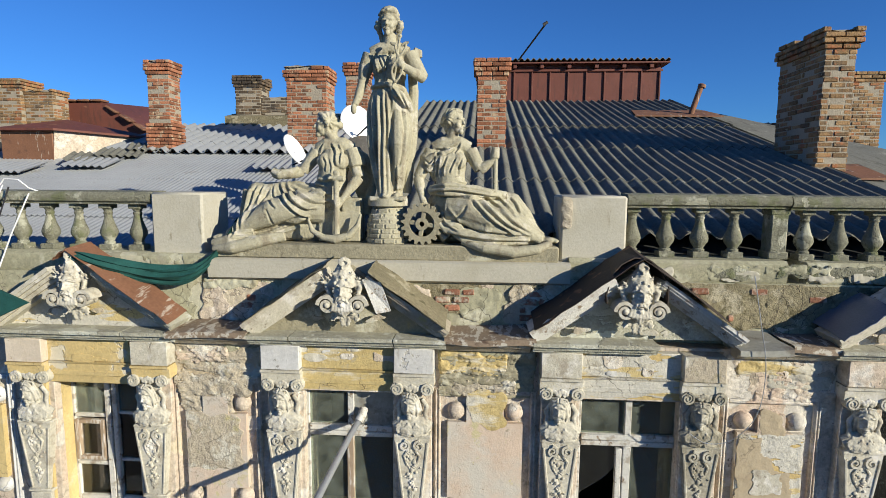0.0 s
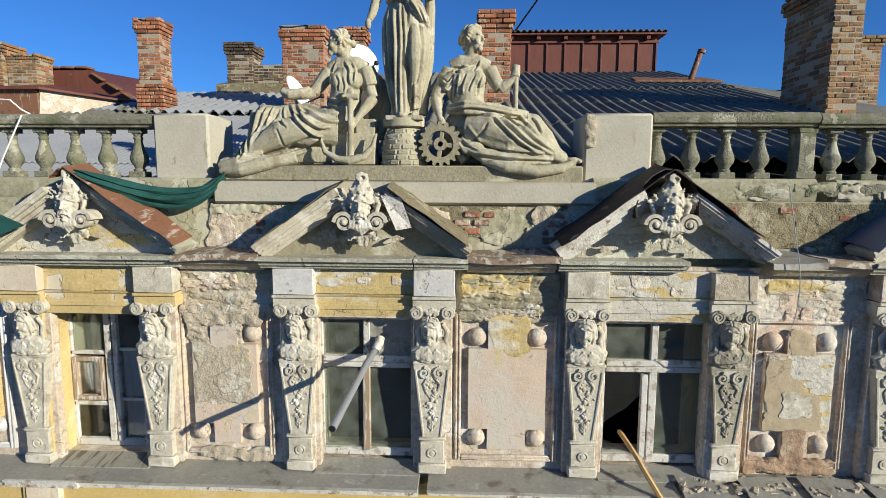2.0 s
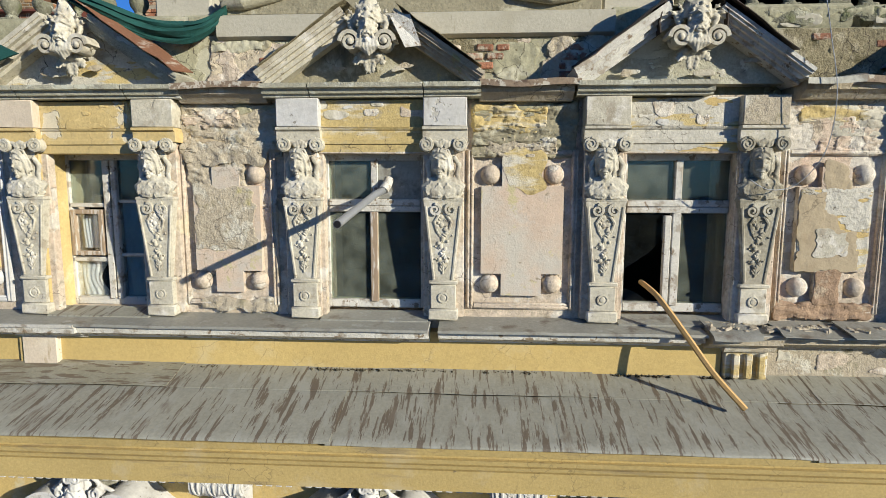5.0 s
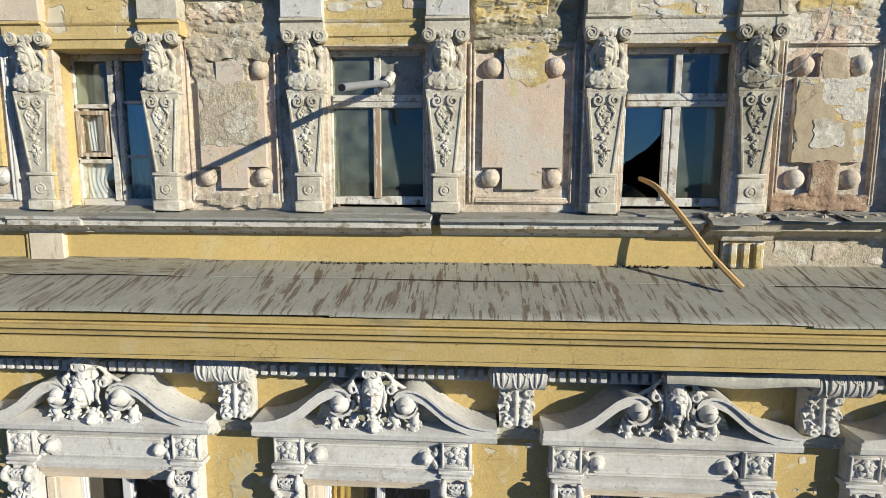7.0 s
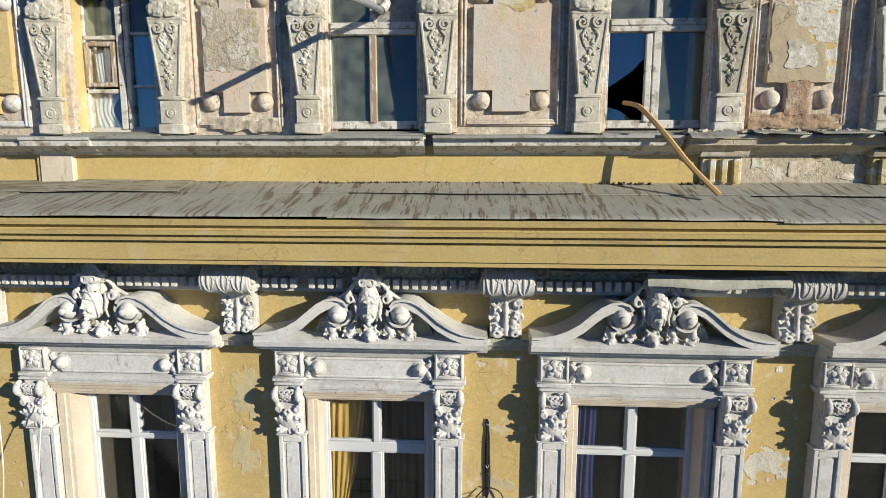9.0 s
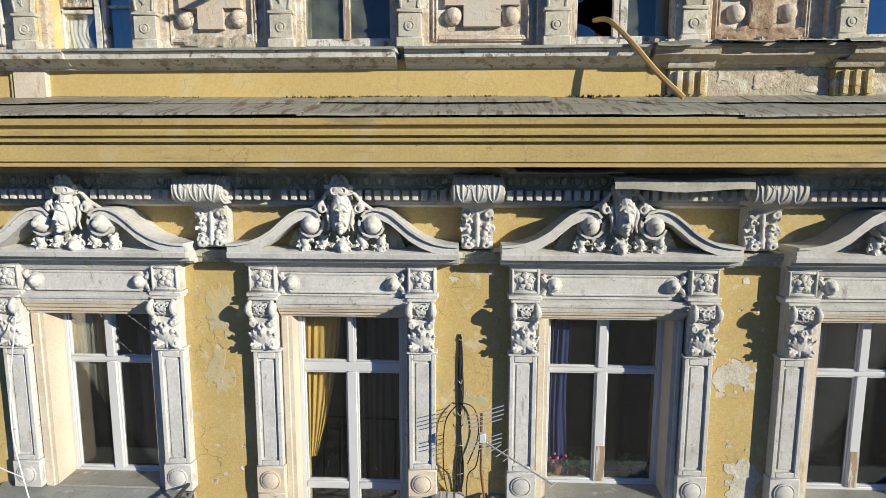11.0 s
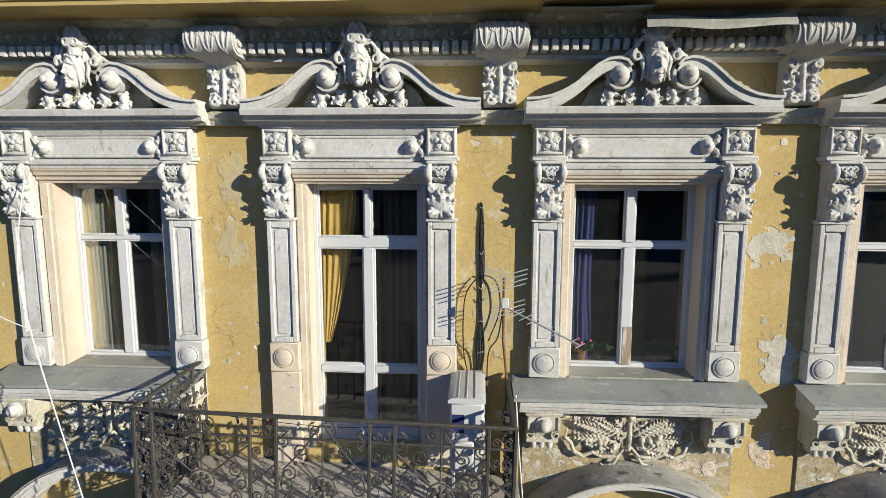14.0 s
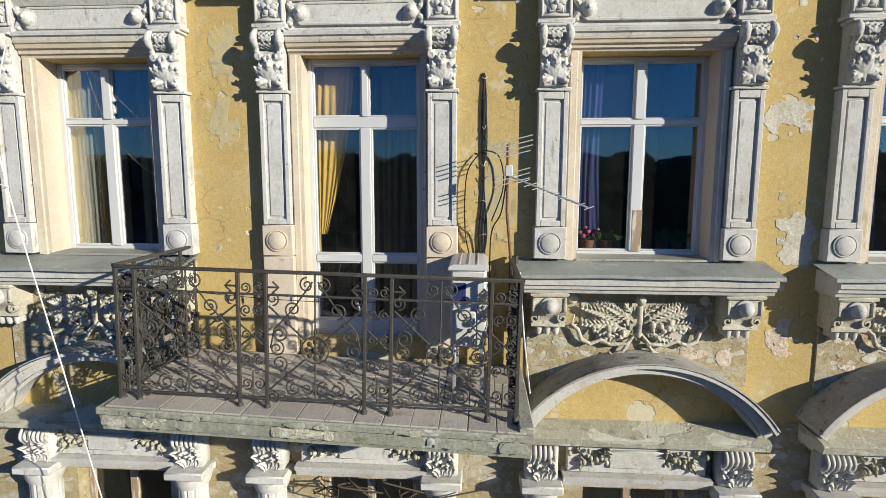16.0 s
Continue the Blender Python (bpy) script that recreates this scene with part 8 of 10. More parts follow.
part("lid_board", Shape().box(-3.03, 2.12, -0.24, 1.6, 1.04, 1.075), OXBLOOD, monitor)
rod = thing("roof_rod", (0.75, 9.5, 16.2), "thin dark iron rod leaning over the roof", "rod")
part("bar", Shape().tube([(0.02, 1.6, 0.26), (0.62, -0.4, 0.80)], 0.024, 6).tube([(0.56, -0.4, 0.78), (0.66, -0.4, 0.84)], 0.036, 6), IRON, rod)
vent = thing("vent_pipe", (4.45, 8.0, 14.74), "rusty leaning vent pipe on a rusty flashing sheet", "pipe")
part("pipe", Shape().tube([(-0.06, 0, -0.1), (0.16, 0, 0.62)], 0.06, 10).lathe([(0.085, 0), (0.085, 0.06), (0.05, 0.08)], 10, pose(0.17, 0, 0.60, 0, 14, 0)), RUST, vent)
part("flashing", Shape().add([(-1.25, -0.2, 0.0), (0.55, -0.3, -0.03), (0.45, 0.5, 0.18), (-1.15, 0.55, 0.2), (-1.25, -0.2, -0.03), (0.55, -0.3, -0.06), (0.45, 0.5, 0.15), (-1.15, 0.55, 0.17)], [(0, 1, 2, 3), (4, 7, 6, 5), (0, 4, 5, 1), (1, 5, 6, 2), (2, 6, 7, 3), (3, 7, 4, 0)]), RUST, vent, "rusty flashing sheet")


# ---- chimneys ----
def chimney(name, x, y, z0, z1, w, d, material, label, cap=2, base=0.0, cap_out=0.06, ragged=False):
    """A brick stack whose face bricks are laid one by one, with corbelled top courses."""
    t = thing(name, (x, y, z0), label, "chimney", "brick chimneys")
    h = z1 - z0
    part("core", Shape().box(-w / 2 + 0.007, w / 2 - 0.007, 0.007, d - 0.007, 0, h - (0.10 if ragged else 0.05)), MORTAR, t, "lime mortar core")
    n, cv, cf = 7, [], []
    ww, dd = w / 2 + cap_out * 0.8, d + cap_out * 0.8
    for i in range(n + 1):
        for k in range(n + 1):
            u, v = i / n, k / n
            cv.append((-ww + 2 * ww * u, -cap_out * 0.8 + (dd + cap_out * 0.8) * v, h - 0.10 + 0.05 * min(1, 6 * min(u, 1 - u, v, 1 - v)) + 0.05 * noise.noise((x + u * 4, y + v * 4, 2))))
    cf = [(i * (n + 1) + k, (i + 1) * (n + 1) + k, (i + 1) * (n + 1) + k + 1, i * (n + 1) + k + 1) for i in range(n) for k in range(n)]
    part("mortar_cap", Shape().add(cv, cf).box(-ww + 0.04, ww - 0.04, 0.0, d, h - 0.16, h - 0.07), MORTAR, t, "crumbling mortar cap")
    bl, bh, j = 0.215, 0.060, 0.012
    rows = int(h / (bh + j))
    meshes = {}
    for r in range(rows):
        top = rows - 1 - r
        out = cap_out * (top < cap) + (cap_out * 0.5 if top == cap else 0) + (0.05 if r * (bh + j) < base else 0)
        z = r * (bh + j)
        for face in ("front", "left", "right"):
            span = w + 2 * out if face == "front" else d + 2 * out
            n = max(2, round(span / bl))
            step = span / n
            off = step / 2 if r % 2 else 0
            for k in range(n + (1 if off else 0)):
                a, b = max(0, k * step - off), min(span, (k + 1) * step - off)
                if b - a < 0.04 or (ragged and top == 0 and random.random() < 0.3):
                    continue
                ln = round(b - a - j, 2)
                if ln not in meshes:
                    meshes[ln] = Shape().box(-ln / 2, ln / 2, -0.05, 0.05, 0, bh, 0.008).mesh("brick", 0)
                    meshes[ln].materials.append(material)
                ob = part("brick", meshes[ln], None, t)
                mid = (a + b) / 2
                if face == "front":
                    ob.location = (-w / 2 - out + mid, 0.05 - out + rnd(-0.012, 0.012), z)
                elif face == "left":
                    ob.location, ob.rotation_euler = (-w / 2 - out + 0.05 + rnd(-0.012, 0.012), -out + mid, z), (0, 0, radians(90))
                else:
                    ob.location, ob.rotation_euler = (w / 2 + out - 0.05 + rnd(-0.012, 0.012), -out + mid, z), (0, 0, radians(90))
    return t


random.seed(17)
chimney("chimney", -6.50, 6.2, 13.62, 15.68, 0.45, 0.42, BRICK, "slender red brick chimney with a corbelled top and thick foot", 3, 0.75, 0.045, True)
chimney("chimney", -3.57, 6.4, 13.80, 15.60, 0.82, 0.6, BRICK, "broad red brick chimney with a corbelled top", 3, 0, 0.05, True)
chimney("chimney", -5.79, 8.8, 14.45, 15.82, 0.62, 0.6, BRICK_SOOT, "sooty yellow brick chimney with a stepped top", 3, 0, 0.06, True)
chimney("chimney", -2.92, 8.0, 14.2, 15.93, 0.50, 0.5, BRICK, "red brick chimney behind the standing statue", 3)
chimney("chimney", 0.06, 4.7, 13.78, 15.32, 0.48, 0.5, BRICK, "narrow red brick chimney rising through the corrugated roof", 3)
chimney("chimney", 4.70, 3.40, 13.36, 15.40, 0.41, 1.15, BRICK_OLD, "large weathered yellow and red brick chimney, deep and leaning", 3, 0, 0.06, True)
chimney("chimney", 7.72, 7.6, 13.5, 15.62, 0.78, 0.6, BRICK_OLD, "broad yellow brick stack with a ragged top", 2, 0, 0.05, True)
chimney("brick_parapet_stub", -5.12, 8.85, 14.5, 15.36, 0.72, 0.4, BRICK_SOOT, "low sooty brick wall with a crumbling top", 0, 0, 0.0, True)
chimney("brick_wall_stub", -11.25, 7.6, 13.9, 15.62, 1.3, 0.6, BRICK_OLD, "old brick gable wall with a broken top", 2, 0, 0.06, True)
chimney("brick_wall_stub", -10.25, 7.7, 13.9, 15.36, 0.68, 0.5, BRICK_OLD, "lower step of an old brick gable wall", 1, 0, 0.04, True)
for x, y, z, w in ((-6.45, 6.05, 13.66, 1.0), (4.78, 3.25, 13.42, 1.0), (0.06, 4.5, 13.74, 0.7)):
    solid("chimney_flashing", Shape().add([(x - w / 2, y - 0.2, z - 0.05), (x + w / 2, y - 0.2, z - 0.05), (x + w / 2, y + 0.5, z + 0.15), (x - w / 2, y + 0.5, z + 0.15), (x - w / 2, y - 0.2, z - 0.08), (x + w / 2, y - 0.2, z - 0.08), (x + w / 2, y + 0.5, z + 0.12), (x - w / 2, y + 0.5, z + 0.12)], [(0, 1, 2, 3), (4, 7, 6, 5), (0, 4, 5, 1), (1, 5, 6, 2), (2, 6, 7, 3), (3, 7, 4, 0)]), RUST, "rusty metal flashing round the chimney foot", "flashing", "chimney flashings")

random.seed(27)
for k in range(9):
    a, b, h = rnd(0.08, 0.2), rnd(0.06, 0.12), rnd(0.05, 0.14)
    ob = solid("broken_tile", Shape().box(-a, a, -b, b, 0, h, 0.02), RUST if k % 3 == 0 else MORTAR, "broken tile or mortar lump lying on the hip ridge", "rubble", "lumps on the hip ridge")
    ob.matrix_world = pose(5.75 + 0.15 * k + rnd(-0.04, 0.04), 9.3 - 0.1 * k, 14.62 - 0.012 * k, rnd(-8, 8), rnd(-20, 20), rnd(0, 90))

# rusty dormers on the left
dormer = thing("roof_dormer", (-8.3, 5.6, 13.62), "low roof dormer with rusty sheet front and pale rendered cheek", "dormer")
part("front", Shape().box(-1.05, 0.0, 0, 0.08, -0.02, 0.62, 0.01), RUST, dormer, "rusty sheet front")
part("cheek", Shape().add([(0, 0.0, 0), (0.05, 0.0, 0.58), (0.9, 1.6, 0.55), (0.9, 1.6, 0.35), (-0.02, 0.05, 0), (-0.02, 0.05, 0.58), (0.8, 1.7, 0.55), (0.8, 1.7, 0.35)], [(0, 3, 2, 1), (4, 5, 6, 7), (0, 1, 5, 4), (1, 2, 6, 5), (2, 3, 7, 6), (3, 0, 4, 7)]), AGED, dormer, "pale rendered cheek")
part("roof", Shape().add([(-1.15, -0.12, 0.62), (0.12, -0.12, 0.62), (1.1, 1.7, 0.58), (-1.15, 1.9, 1.0), (-1.15, -0.12, 0.58), (0.12, -0.12, 0.58), (1.1, 1.7, 0.54), (-1.15, 1.9, 0.96)], [(0, 1, 2, 3), (4, 7, 6, 5), (0, 4, 5, 1), (1, 5, 6, 2), (2, 6, 7, 3), (3, 7, 4, 0)]), OXBLOOD, dormer)
gable = thing("gable_roof", (-9.75, 8.6, 14.2), "dark red sheet-metal gable roof with a ragged ridge", "roof")
part("slope", Shape().add([(-0.9, 0, 0.95), (0.4, 0, 0.95), (1.5, 0.2, 0.25), (1.5, 0.2, -0.2), (-0.9, 0, -0.2), (-0.9, 2, 1.1), (0.4, 2, 1.1), (1.6, 2, 0.35), (1.6, 2, -0.2), (-0.9, 2, -0.2)], [(0, 4, 3, 2, 1), (5, 6, 7, 8, 9), (0, 1, 6, 5), (1, 2, 7, 6), (2, 3, 8, 7), (3, 4, 9, 8), (4, 0, 5, 9)]), OXBLOOD, gable)
for k in range(7):
    part("ridge_tile", Shape().box(-0.15, 0.15, -0.05, 0.25, 0, 0.05, 0.012), RUST, gable).matrix_local = pose(-0.75 + 0.34 * k, -0.02, 0.97 - max(0, k - 3) * 0.21, 0, 0 if k < 4 else 32, 0)
random.seed(2)
for x, y, rz in ((-7.35, 5.35, 20), (-7.0, 5.7, 18), (-6.7, 6.2, 24), (-7.1, 5.0, 8), (-8.3, 4.6, 3), (-3.6, 4.9, 4)):
    s = corrugated(-0.4, 0.4, -0.25, 0.25, 0, 0.29, 0.13, 0.02, 1)
    ob = solid("loose_sheet", s, TIN if y < 5.2 else ASBESTOS, "loose broken roofing sheet lying on the roof", "roofing sheet", "loose roofing sheets")
    ob.matrix_world = pose(x, y, 12.03 + 0.29 * y + 0.10, 0, 0, rz)


# ---- satellite dishes ----
def dish(x, y, z, r, rx, rz, label, paint=None):
    t = thing("satellite_dish", (x, y, z), label, "satellite dish", "satellite dishes")
    n = 7
    s = Shape().lathe([(0.004, 0)] + [(r * k / n, 0.28 * r * (k / n) ** 2) for k in range(1, n + 1)] + [(r * 1.02, 0.28 * r - 0.01)] + [(r * k / n, 0.28 * r * (k / n) ** 2 - 0.012) for k in range(n, 0, -1)], 26, None, False)
    part("reflector", s, paint or DISH, t).matrix_local = pose(0, 0, 0, rx, 0, rz)
    part("mast", Shape().tube([(0, 0.04, -0.9), (0, 0.05, 0)], 0.022, 8), GALV, t, "grey mast")
    part("feed_arm", Shape().tube([(0, 0, -r * 0.8), (0, -0.35, -r * 0.2)], 0.01, 6).blob((0, -0.37, -r * 0.18), 0.03), CABLE, t).matrix_local = pose(0, 0, 0, 0, 0, rz)
    return t


dish(-1.74, 2.6, 14.02, 0.23, 78, 42, "white satellite dish behind the statues")
dish(-2.58, 2.6, 13.66, 0.22, 62, 80, "white satellite dish seen edge-on behind the seated statue")
# the iron colour on this dish stands in for its shaded side
dish(-1.47, 1.9, 13.50, 0.30, 82, -150, "satellite dish turned away, the shade on its back painted near-black", IRON)

# ---- statues: one plain mesh each ----
def fold(p, along, amp, fine):
    """Long uneven folds that run along a direction of the garment."""
    d = Vector(along).normalized()
    q = p + 0.05 * noise.noise_vector(p * 2.0)
    t = q.dot(d)
    q = (q - d * t) * fine + d * t * 0.8
    a, b = noise.noise(q), abs(noise.noise(q * 1.9 + Vector((5, 2, 1))))
    return amp * 1.5 * a + amp * 0.55 * (0.4 - 2.2 * min(b, 0.4))


def worn(p):
    return 0.0014 * noise.noise(p * 38)


HAIR = []


def head(s, h, f, hair_r=0.096):
    """A head about h that looks along f: face, hair rolled round the brow, a knot behind."""
    up = Vector((0, 0, 1))
    side = f.cross(up)
    turn = math.degrees(math.atan2(f.y, f.x)) + 90
    s.blob(h + up * 0.005, (0.076, 0.088, 0.092), 0, 0, turn, 18, 12)
    s.blob(h + f * 0.034 - up * 0.034, (0.056, 0.060, 0.086), 0, 0, turn, 18, 12)
    s.tube([h + f * 0.090 + up * 0.008, h + f * 0.114 - up * 0.036], [0.010, 0.015], 9)
    s.blob(h + f * 0.088 - up * 0.070, (0.024, 0.014, 0.011), 0, 0, turn).blob(h + f * 0.076 - up * 0.104, 0.026)
    for k in (-1, 1):
        s.blob(h + f * 0.080 + side * 0.030 * k + up * 0.016, (0.026, 0.014, 0.009), 0, 0, turn)
        s.blob(h + f * 0.066 + side * 0.034 * k - up * 0.046, 0.026)
    s.blob(h - f * 0.028 + up * 0.020, (hair_r * 0.90, hair_r * 0.98, hair_r), 0, 0, turn, 20, 12)
    arc = []
    for k in range(11):                                    # hair rolled back round the brow and the ears
        a = math.pi * (k / 10 * 1.36 - 0.18)
        arc.append(h + f * (0.048 - 0.050 * (1 - math.sin(max(a, 0)) if 0 < a < math.pi else 1)) + side * 0.080 * math.cos(a) + up * (0.012 + 0.076 * math.sin(a)))
    s.tube(arc, [0.020] + [0.025] * 9 + [0.020], 10)
    s.blob(h - f * 0.115 - up * 0.012, (0.046, 0.046, 0.048), seg=12, rings=8).blob(h - f * 0.075 - up * 0.062, (0.044, 0.044, 0.055))
    HAIR[:] = [h, f, side, up]


def locks(p):
    """Waves in the hair of the head built last."""
    h, f, side, up = HAIR
    d = p - h
    if d.length > 0.2 or d.z < -0.09 or (d.dot(f) > 0.030 and d.z < 0.062):
        return 0.0
    a = math.atan2(d.dot(f) + 0.02, d.z - 0.02)
    return 0.0055 * math.sin(9 * a + 3 * noise.noise(p * 9) + 16 * abs(d.dot(side))) + 0.004 * noise.noise(p * 30)


random.seed(60)
stand = Shape()
stand.lathe([(0.120, 0), (0.122, 0.05), (0.128, 0.16), (0.160, 0.32), (0.196, 0.50), (0.215, 0.66), (0.222, 0.80), (0.212, 0.92), (0.178, 1.02), (0.150, 1.08), (0.146, 1.12), (0.160, 1.20), (0.168, 1.28), (0.150, 1.36)], 32, Matrix.Diagonal((1.0, 0.72, 1, 1)))
stand.tube([(0.09, -0.05, 0.82), (0.105, -0.135, 0.52), (0.085, -0.06, 0.10)], [0.105, 0.085, 0.060], 14).blob((0.105, -0.140, 0.53), (0.075, 0.07, 0.13))
stand.tube([(-0.05, -0.06, 0.88), (-0.045, -0.11, 0.50), (-0.035, -0.10, 0.20), (-0.015, -0.11, 0.0)], [0.075, 0.062, 0.058, 0.080], 14)
stand.tube([(-0.12, -0.02, 0.9), (-0.13, -0.05, 0.50), (-0.07, -0.03, 0.04)], [0.09, 0.075, 0.055], 14)
stand.blob((0.08, -0.13, 0.03), (0.038, 0.075, 0.03)).blob((-0.02, -0.17, 0.025), (0.05, 0.06, 0.03))
stand.blob((-0.072, -0.100, 1.265), (0.072, 0.060, 0.070)).blob((0.072, -0.100, 1.265), (0.072, 0.060, 0.070))
stand.tube([(-0.17, 0.0, 1.385), (-0.09, 0.0, 1.42), (0, 0.0, 1.43), (0.09, 0.0, 1.42), (0.17, 0.0, 1.385)], [0.070, 0.078, 0.076, 0.078, 0.070], 14)
stand.tube([(-0.185, 0.0, 1.39), (-0.235, 0.0, 1.25), (-0.255, -0.01, 1.14)], [0.072, 0.070, 0.050], 14).tube([(-0.255, -0.01, 1.14), (-0.30, -0.05, 0.97), (-0.325, -0.08, 0.90)], [0.048, 0.040, 0.030], 12).blob((-0.335, -0.09, 0.86), (0.030, 0.034, 0.052))
stand.tube([(0.185, 0.0, 1.39), (0.255, -0.01, 1.26), (0.325, -0.05, 1.155)], [0.075, 0.074, 0.056], 14).tube([(0.325, -0.05, 1.155), (0.23, -0.17, 1.19), (0.15, -0.20, 1.24)], [0.055, 0.046, 0.034], 12).blob((0.135, -0.21, 1.25), (0.044, 0.040, 0.042))
stand.tube([(0.22, 0.03, 1.42), (0.27, 0.05, 1.40), (0.28, 0.05, 1.36)], [0.045, 0.05, 0.03], 9)
stand.tube([(0.06, -0.215, 1.03), (0.10, -0.225, 1.25), (0.13, -0.225, 1.49)], 0.011, 7).blob((0.135, -0.225, 1.50), 0.020)
for s_ in (-1, 1):
    stand.tube([(0.085 + 0.012 * k * 0.6 + s_ * 0.050 * math.sin(k * 0.62), -0.228, 1.08 + 0.045 * k) for k in range(9)], [0.013] * 7 + [0.011, 0.008], 6)
    stand.blob((0.125 + s_ * 0.05, -0.22, 1.43), (0.046, 0.012, 0.020), 0, s_ * -25, 0)
stand.tube([(0, 0.0, 1.42), (0, -0.01, 1.58)], [0.068, 0.054], 12)
head(stand, Vector((0, -0.020, 1.675)), Vector((-0.10, -1, -0.08)).normalized(), 0.104)
stand.tube([(-0.090, -0.02, 1.735), (-0.055, -0.080, 1.765), (0.0, -0.096, 1.772), (0.055, -0.080, 1.765), (0.090, -0.02, 1.735)], 0.016, 9).blob((0, 0.0, 1.765), (0.090, 0.092, 0.062), seg=16, rings=10)
for s_ in (-1, 1):
    stand.tube([(s_ * 0.098, -0.03, 1.69), (s_ * 0.112, -0.02, 1.63), (s_ * 0.085, 0.0, 1.57), (s_ * 0.075, 0.0, 1.48)], [0.026, 0.034, 0.024, 0.014], 9)
# overfold: belt dipping to a hem on the hip
stand.tube([(-0.17, -0.05, 1.06), (-0.08, -0.115, 1.08), (0.04, -0.120, 1.08), (0.15, -0.065, 1.03)], [0.02, 0.026, 0.026, 0.02], 9)
stand.tube([(0.02, -0.125, 1.07), (0.10, -0.150, 0.99), (0.18, -0.105, 0.90), (0.205, -0.04, 0.84)], [0.03, 0.045, 0.045, 0.03], 10)
stand.tube([(0.20, 0.06, 1.36), (0.22, 0.09, 1.05), (0.20, 0.09, 0.6), (0.15, 0.06, 0.05)], [0.04, 0.05, 0.06, 0.05], 9)
stand.box(-0.17, 0.17, -0.20, 0.13, -0.02, 0.02)


def stand_folds(p, n):
    if p.z > 1.5:
        return locks(p) + worn(p)
    if p.z > 1.42 or abs(p.x) > 0.25 or (p.y < -0.19 and p.z > 1.0):
        return worn(p)
    return fold(p, (p.x * -1.2 if p.z > 1.08 else 0, 0, 1), 0.0014, 12) + worn(p)


stand_mesh = drape(fuse(stand, 0.0065, 2, stand_folds, "standing_statue"), (
    (0.013, 0.018, -0.19, 0.96, -0.20, 0.70, -0.165, 0.35, -0.10, 0.04), (0.011, 0.014, -0.15, 1.0, -0.155, 0.78, -0.13, 0.45, -0.085, 0.12),
    (0.016, 0.024, -0.10, 1.03, -0.085, 0.75, -0.075, 0.40, -0.075, 0.02), (0.014, 0.022, -0.045, 1.04, -0.03, 0.75, -0.035, 0.40, -0.03, 0.02),
    (0.012, 0.020, -0.01, 1.04, 0.015, 0.72, 0.005, 0.40, 0.015, 0.02), (0.016, -0.034, 0.045, 0.96, 0.040, 0.70, 0.030, 0.45, 0.050, 0.12),
    (0.012, 0.014, 0.06, 1.0, 0.045, 0.85, 0.035, 0.75), (0.013, 0.016, 0.15, 0.88, 0.185, 0.65, 0.165, 0.42), (0.012, -0.022, 0.155, 0.46, 0.125, 0.34, 0.085, 0.30),
    (0.012, 0.016, 0.10, 0.33, 0.095, 0.20, 0.085, 0.04), (0.009, 0.012, -0.13, 1.36, -0.09, 1.20, -0.10, 1.08), (0.009, 0.012, -0.09, 1.38, -0.03, 1.22, -0.03, 1.08),
    (0.009, 0.012, 0.06, 1.40, 0.0, 1.24, -0.005, 1.09), (0.009, 0.010, -0.15, 1.26, -0.13, 1.16, -0.135, 1.08), (0.009, 0.012, 0.13, 1.02, 0.17, 0.93, 0.20, 0.86),
    (0.010, 0.012, 0.05, 1.06, 0.12, 0.96, 0.18, 0.86), (0.010, -0.018, -0.16, 1.045, -0.06, 1.05, 0.03, 1.045), (0.010, -0.016, 0.0, 1.40, 0.0, 1.30, 0.0, 1.22)))
ob = solid("standing_statue", stand_mesh, LIMESTONE, "weathered limestone statue of a standing draped figure holding a twined staff", "statue", "statues on the parapet")
ob.location, ob.scale = (-0.949, 0.62, 13.12), (0.97, 0.97, 0.955)

drum = thing("brick_drum", (-0.965, 0.60, 12.70), "round pedestal of small stone bricks under the standing statue", "pedestal")
part("core", Shape().lathe([(0.205, 0), (0.20, 0.15), (0.18, 0.25), (0.145, 0.32), (0.13, 0.34), (0.19, 0.35), (0.19, 0.42)], 22), LIMESTONE, drum)
drum_bricks = []
for k in range(4):
    w = (0.040, 0.054, 0.030, 0.047)[k]
    drum_bricks.append(Shape().box(-w, w, -0.02, 0.02, 0, 0.041, 0.008).mesh("brick", 0))
    drum_bricks[-1].materials.append(LIMESTONE)
for r in range(7):
    rad = (0.207, 0.205, 0.203, 0.198, 0.188, 0.174, 0.154)[r] - 0.016
    a = math.pi * 0.98 + rnd(0, 0.25)
    while a < math.pi * 2.02:
        k = random.randrange(4)
        w = (0.040, 0.054, 0.030, 0.047)[k]
        ob = part("brick", drum_bricks[k], None, drum)
        ob.location, ob.rotation_euler = ((rad + rnd(-0.004, 0.003)) * math.cos(a + w / rad), (rad + rnd(-0.004, 0.003)) * math.sin(a + w / rad), 0.006 + 0.046 * r + rnd(-0.002, 0.002)), (0, rnd(-0.03, 0.03), a + w / rad + math.pi / 2 + rnd(-0.05, 0.05))
        a += (2 * w + 0.004) / rad


def arm(s, *pts, r=(0.070, 0.054, 0.042, 0.030)):
    """Shoulder, elbow, wrist and hand."""
    p = [Vector(v) for v in pts]
    s.tube([p[0], p[0].lerp(p[1], 0.5), p[1]], [r[0], r[0] * 0.92, r[1]], 14).tube([p[1], p[1].lerp(p[2], 0.4), p[2]], [r[1] * 0.95, r[1] * 0.92, r[3]], 12)
    d = (p[3] - p[2]).normalized()
    s.blob(p[3], (0.034, 0.030, 0.036)).tube([p[2], p[3], p[3] + d * 0.05], [r[3], 0.034, 0.016], 9)


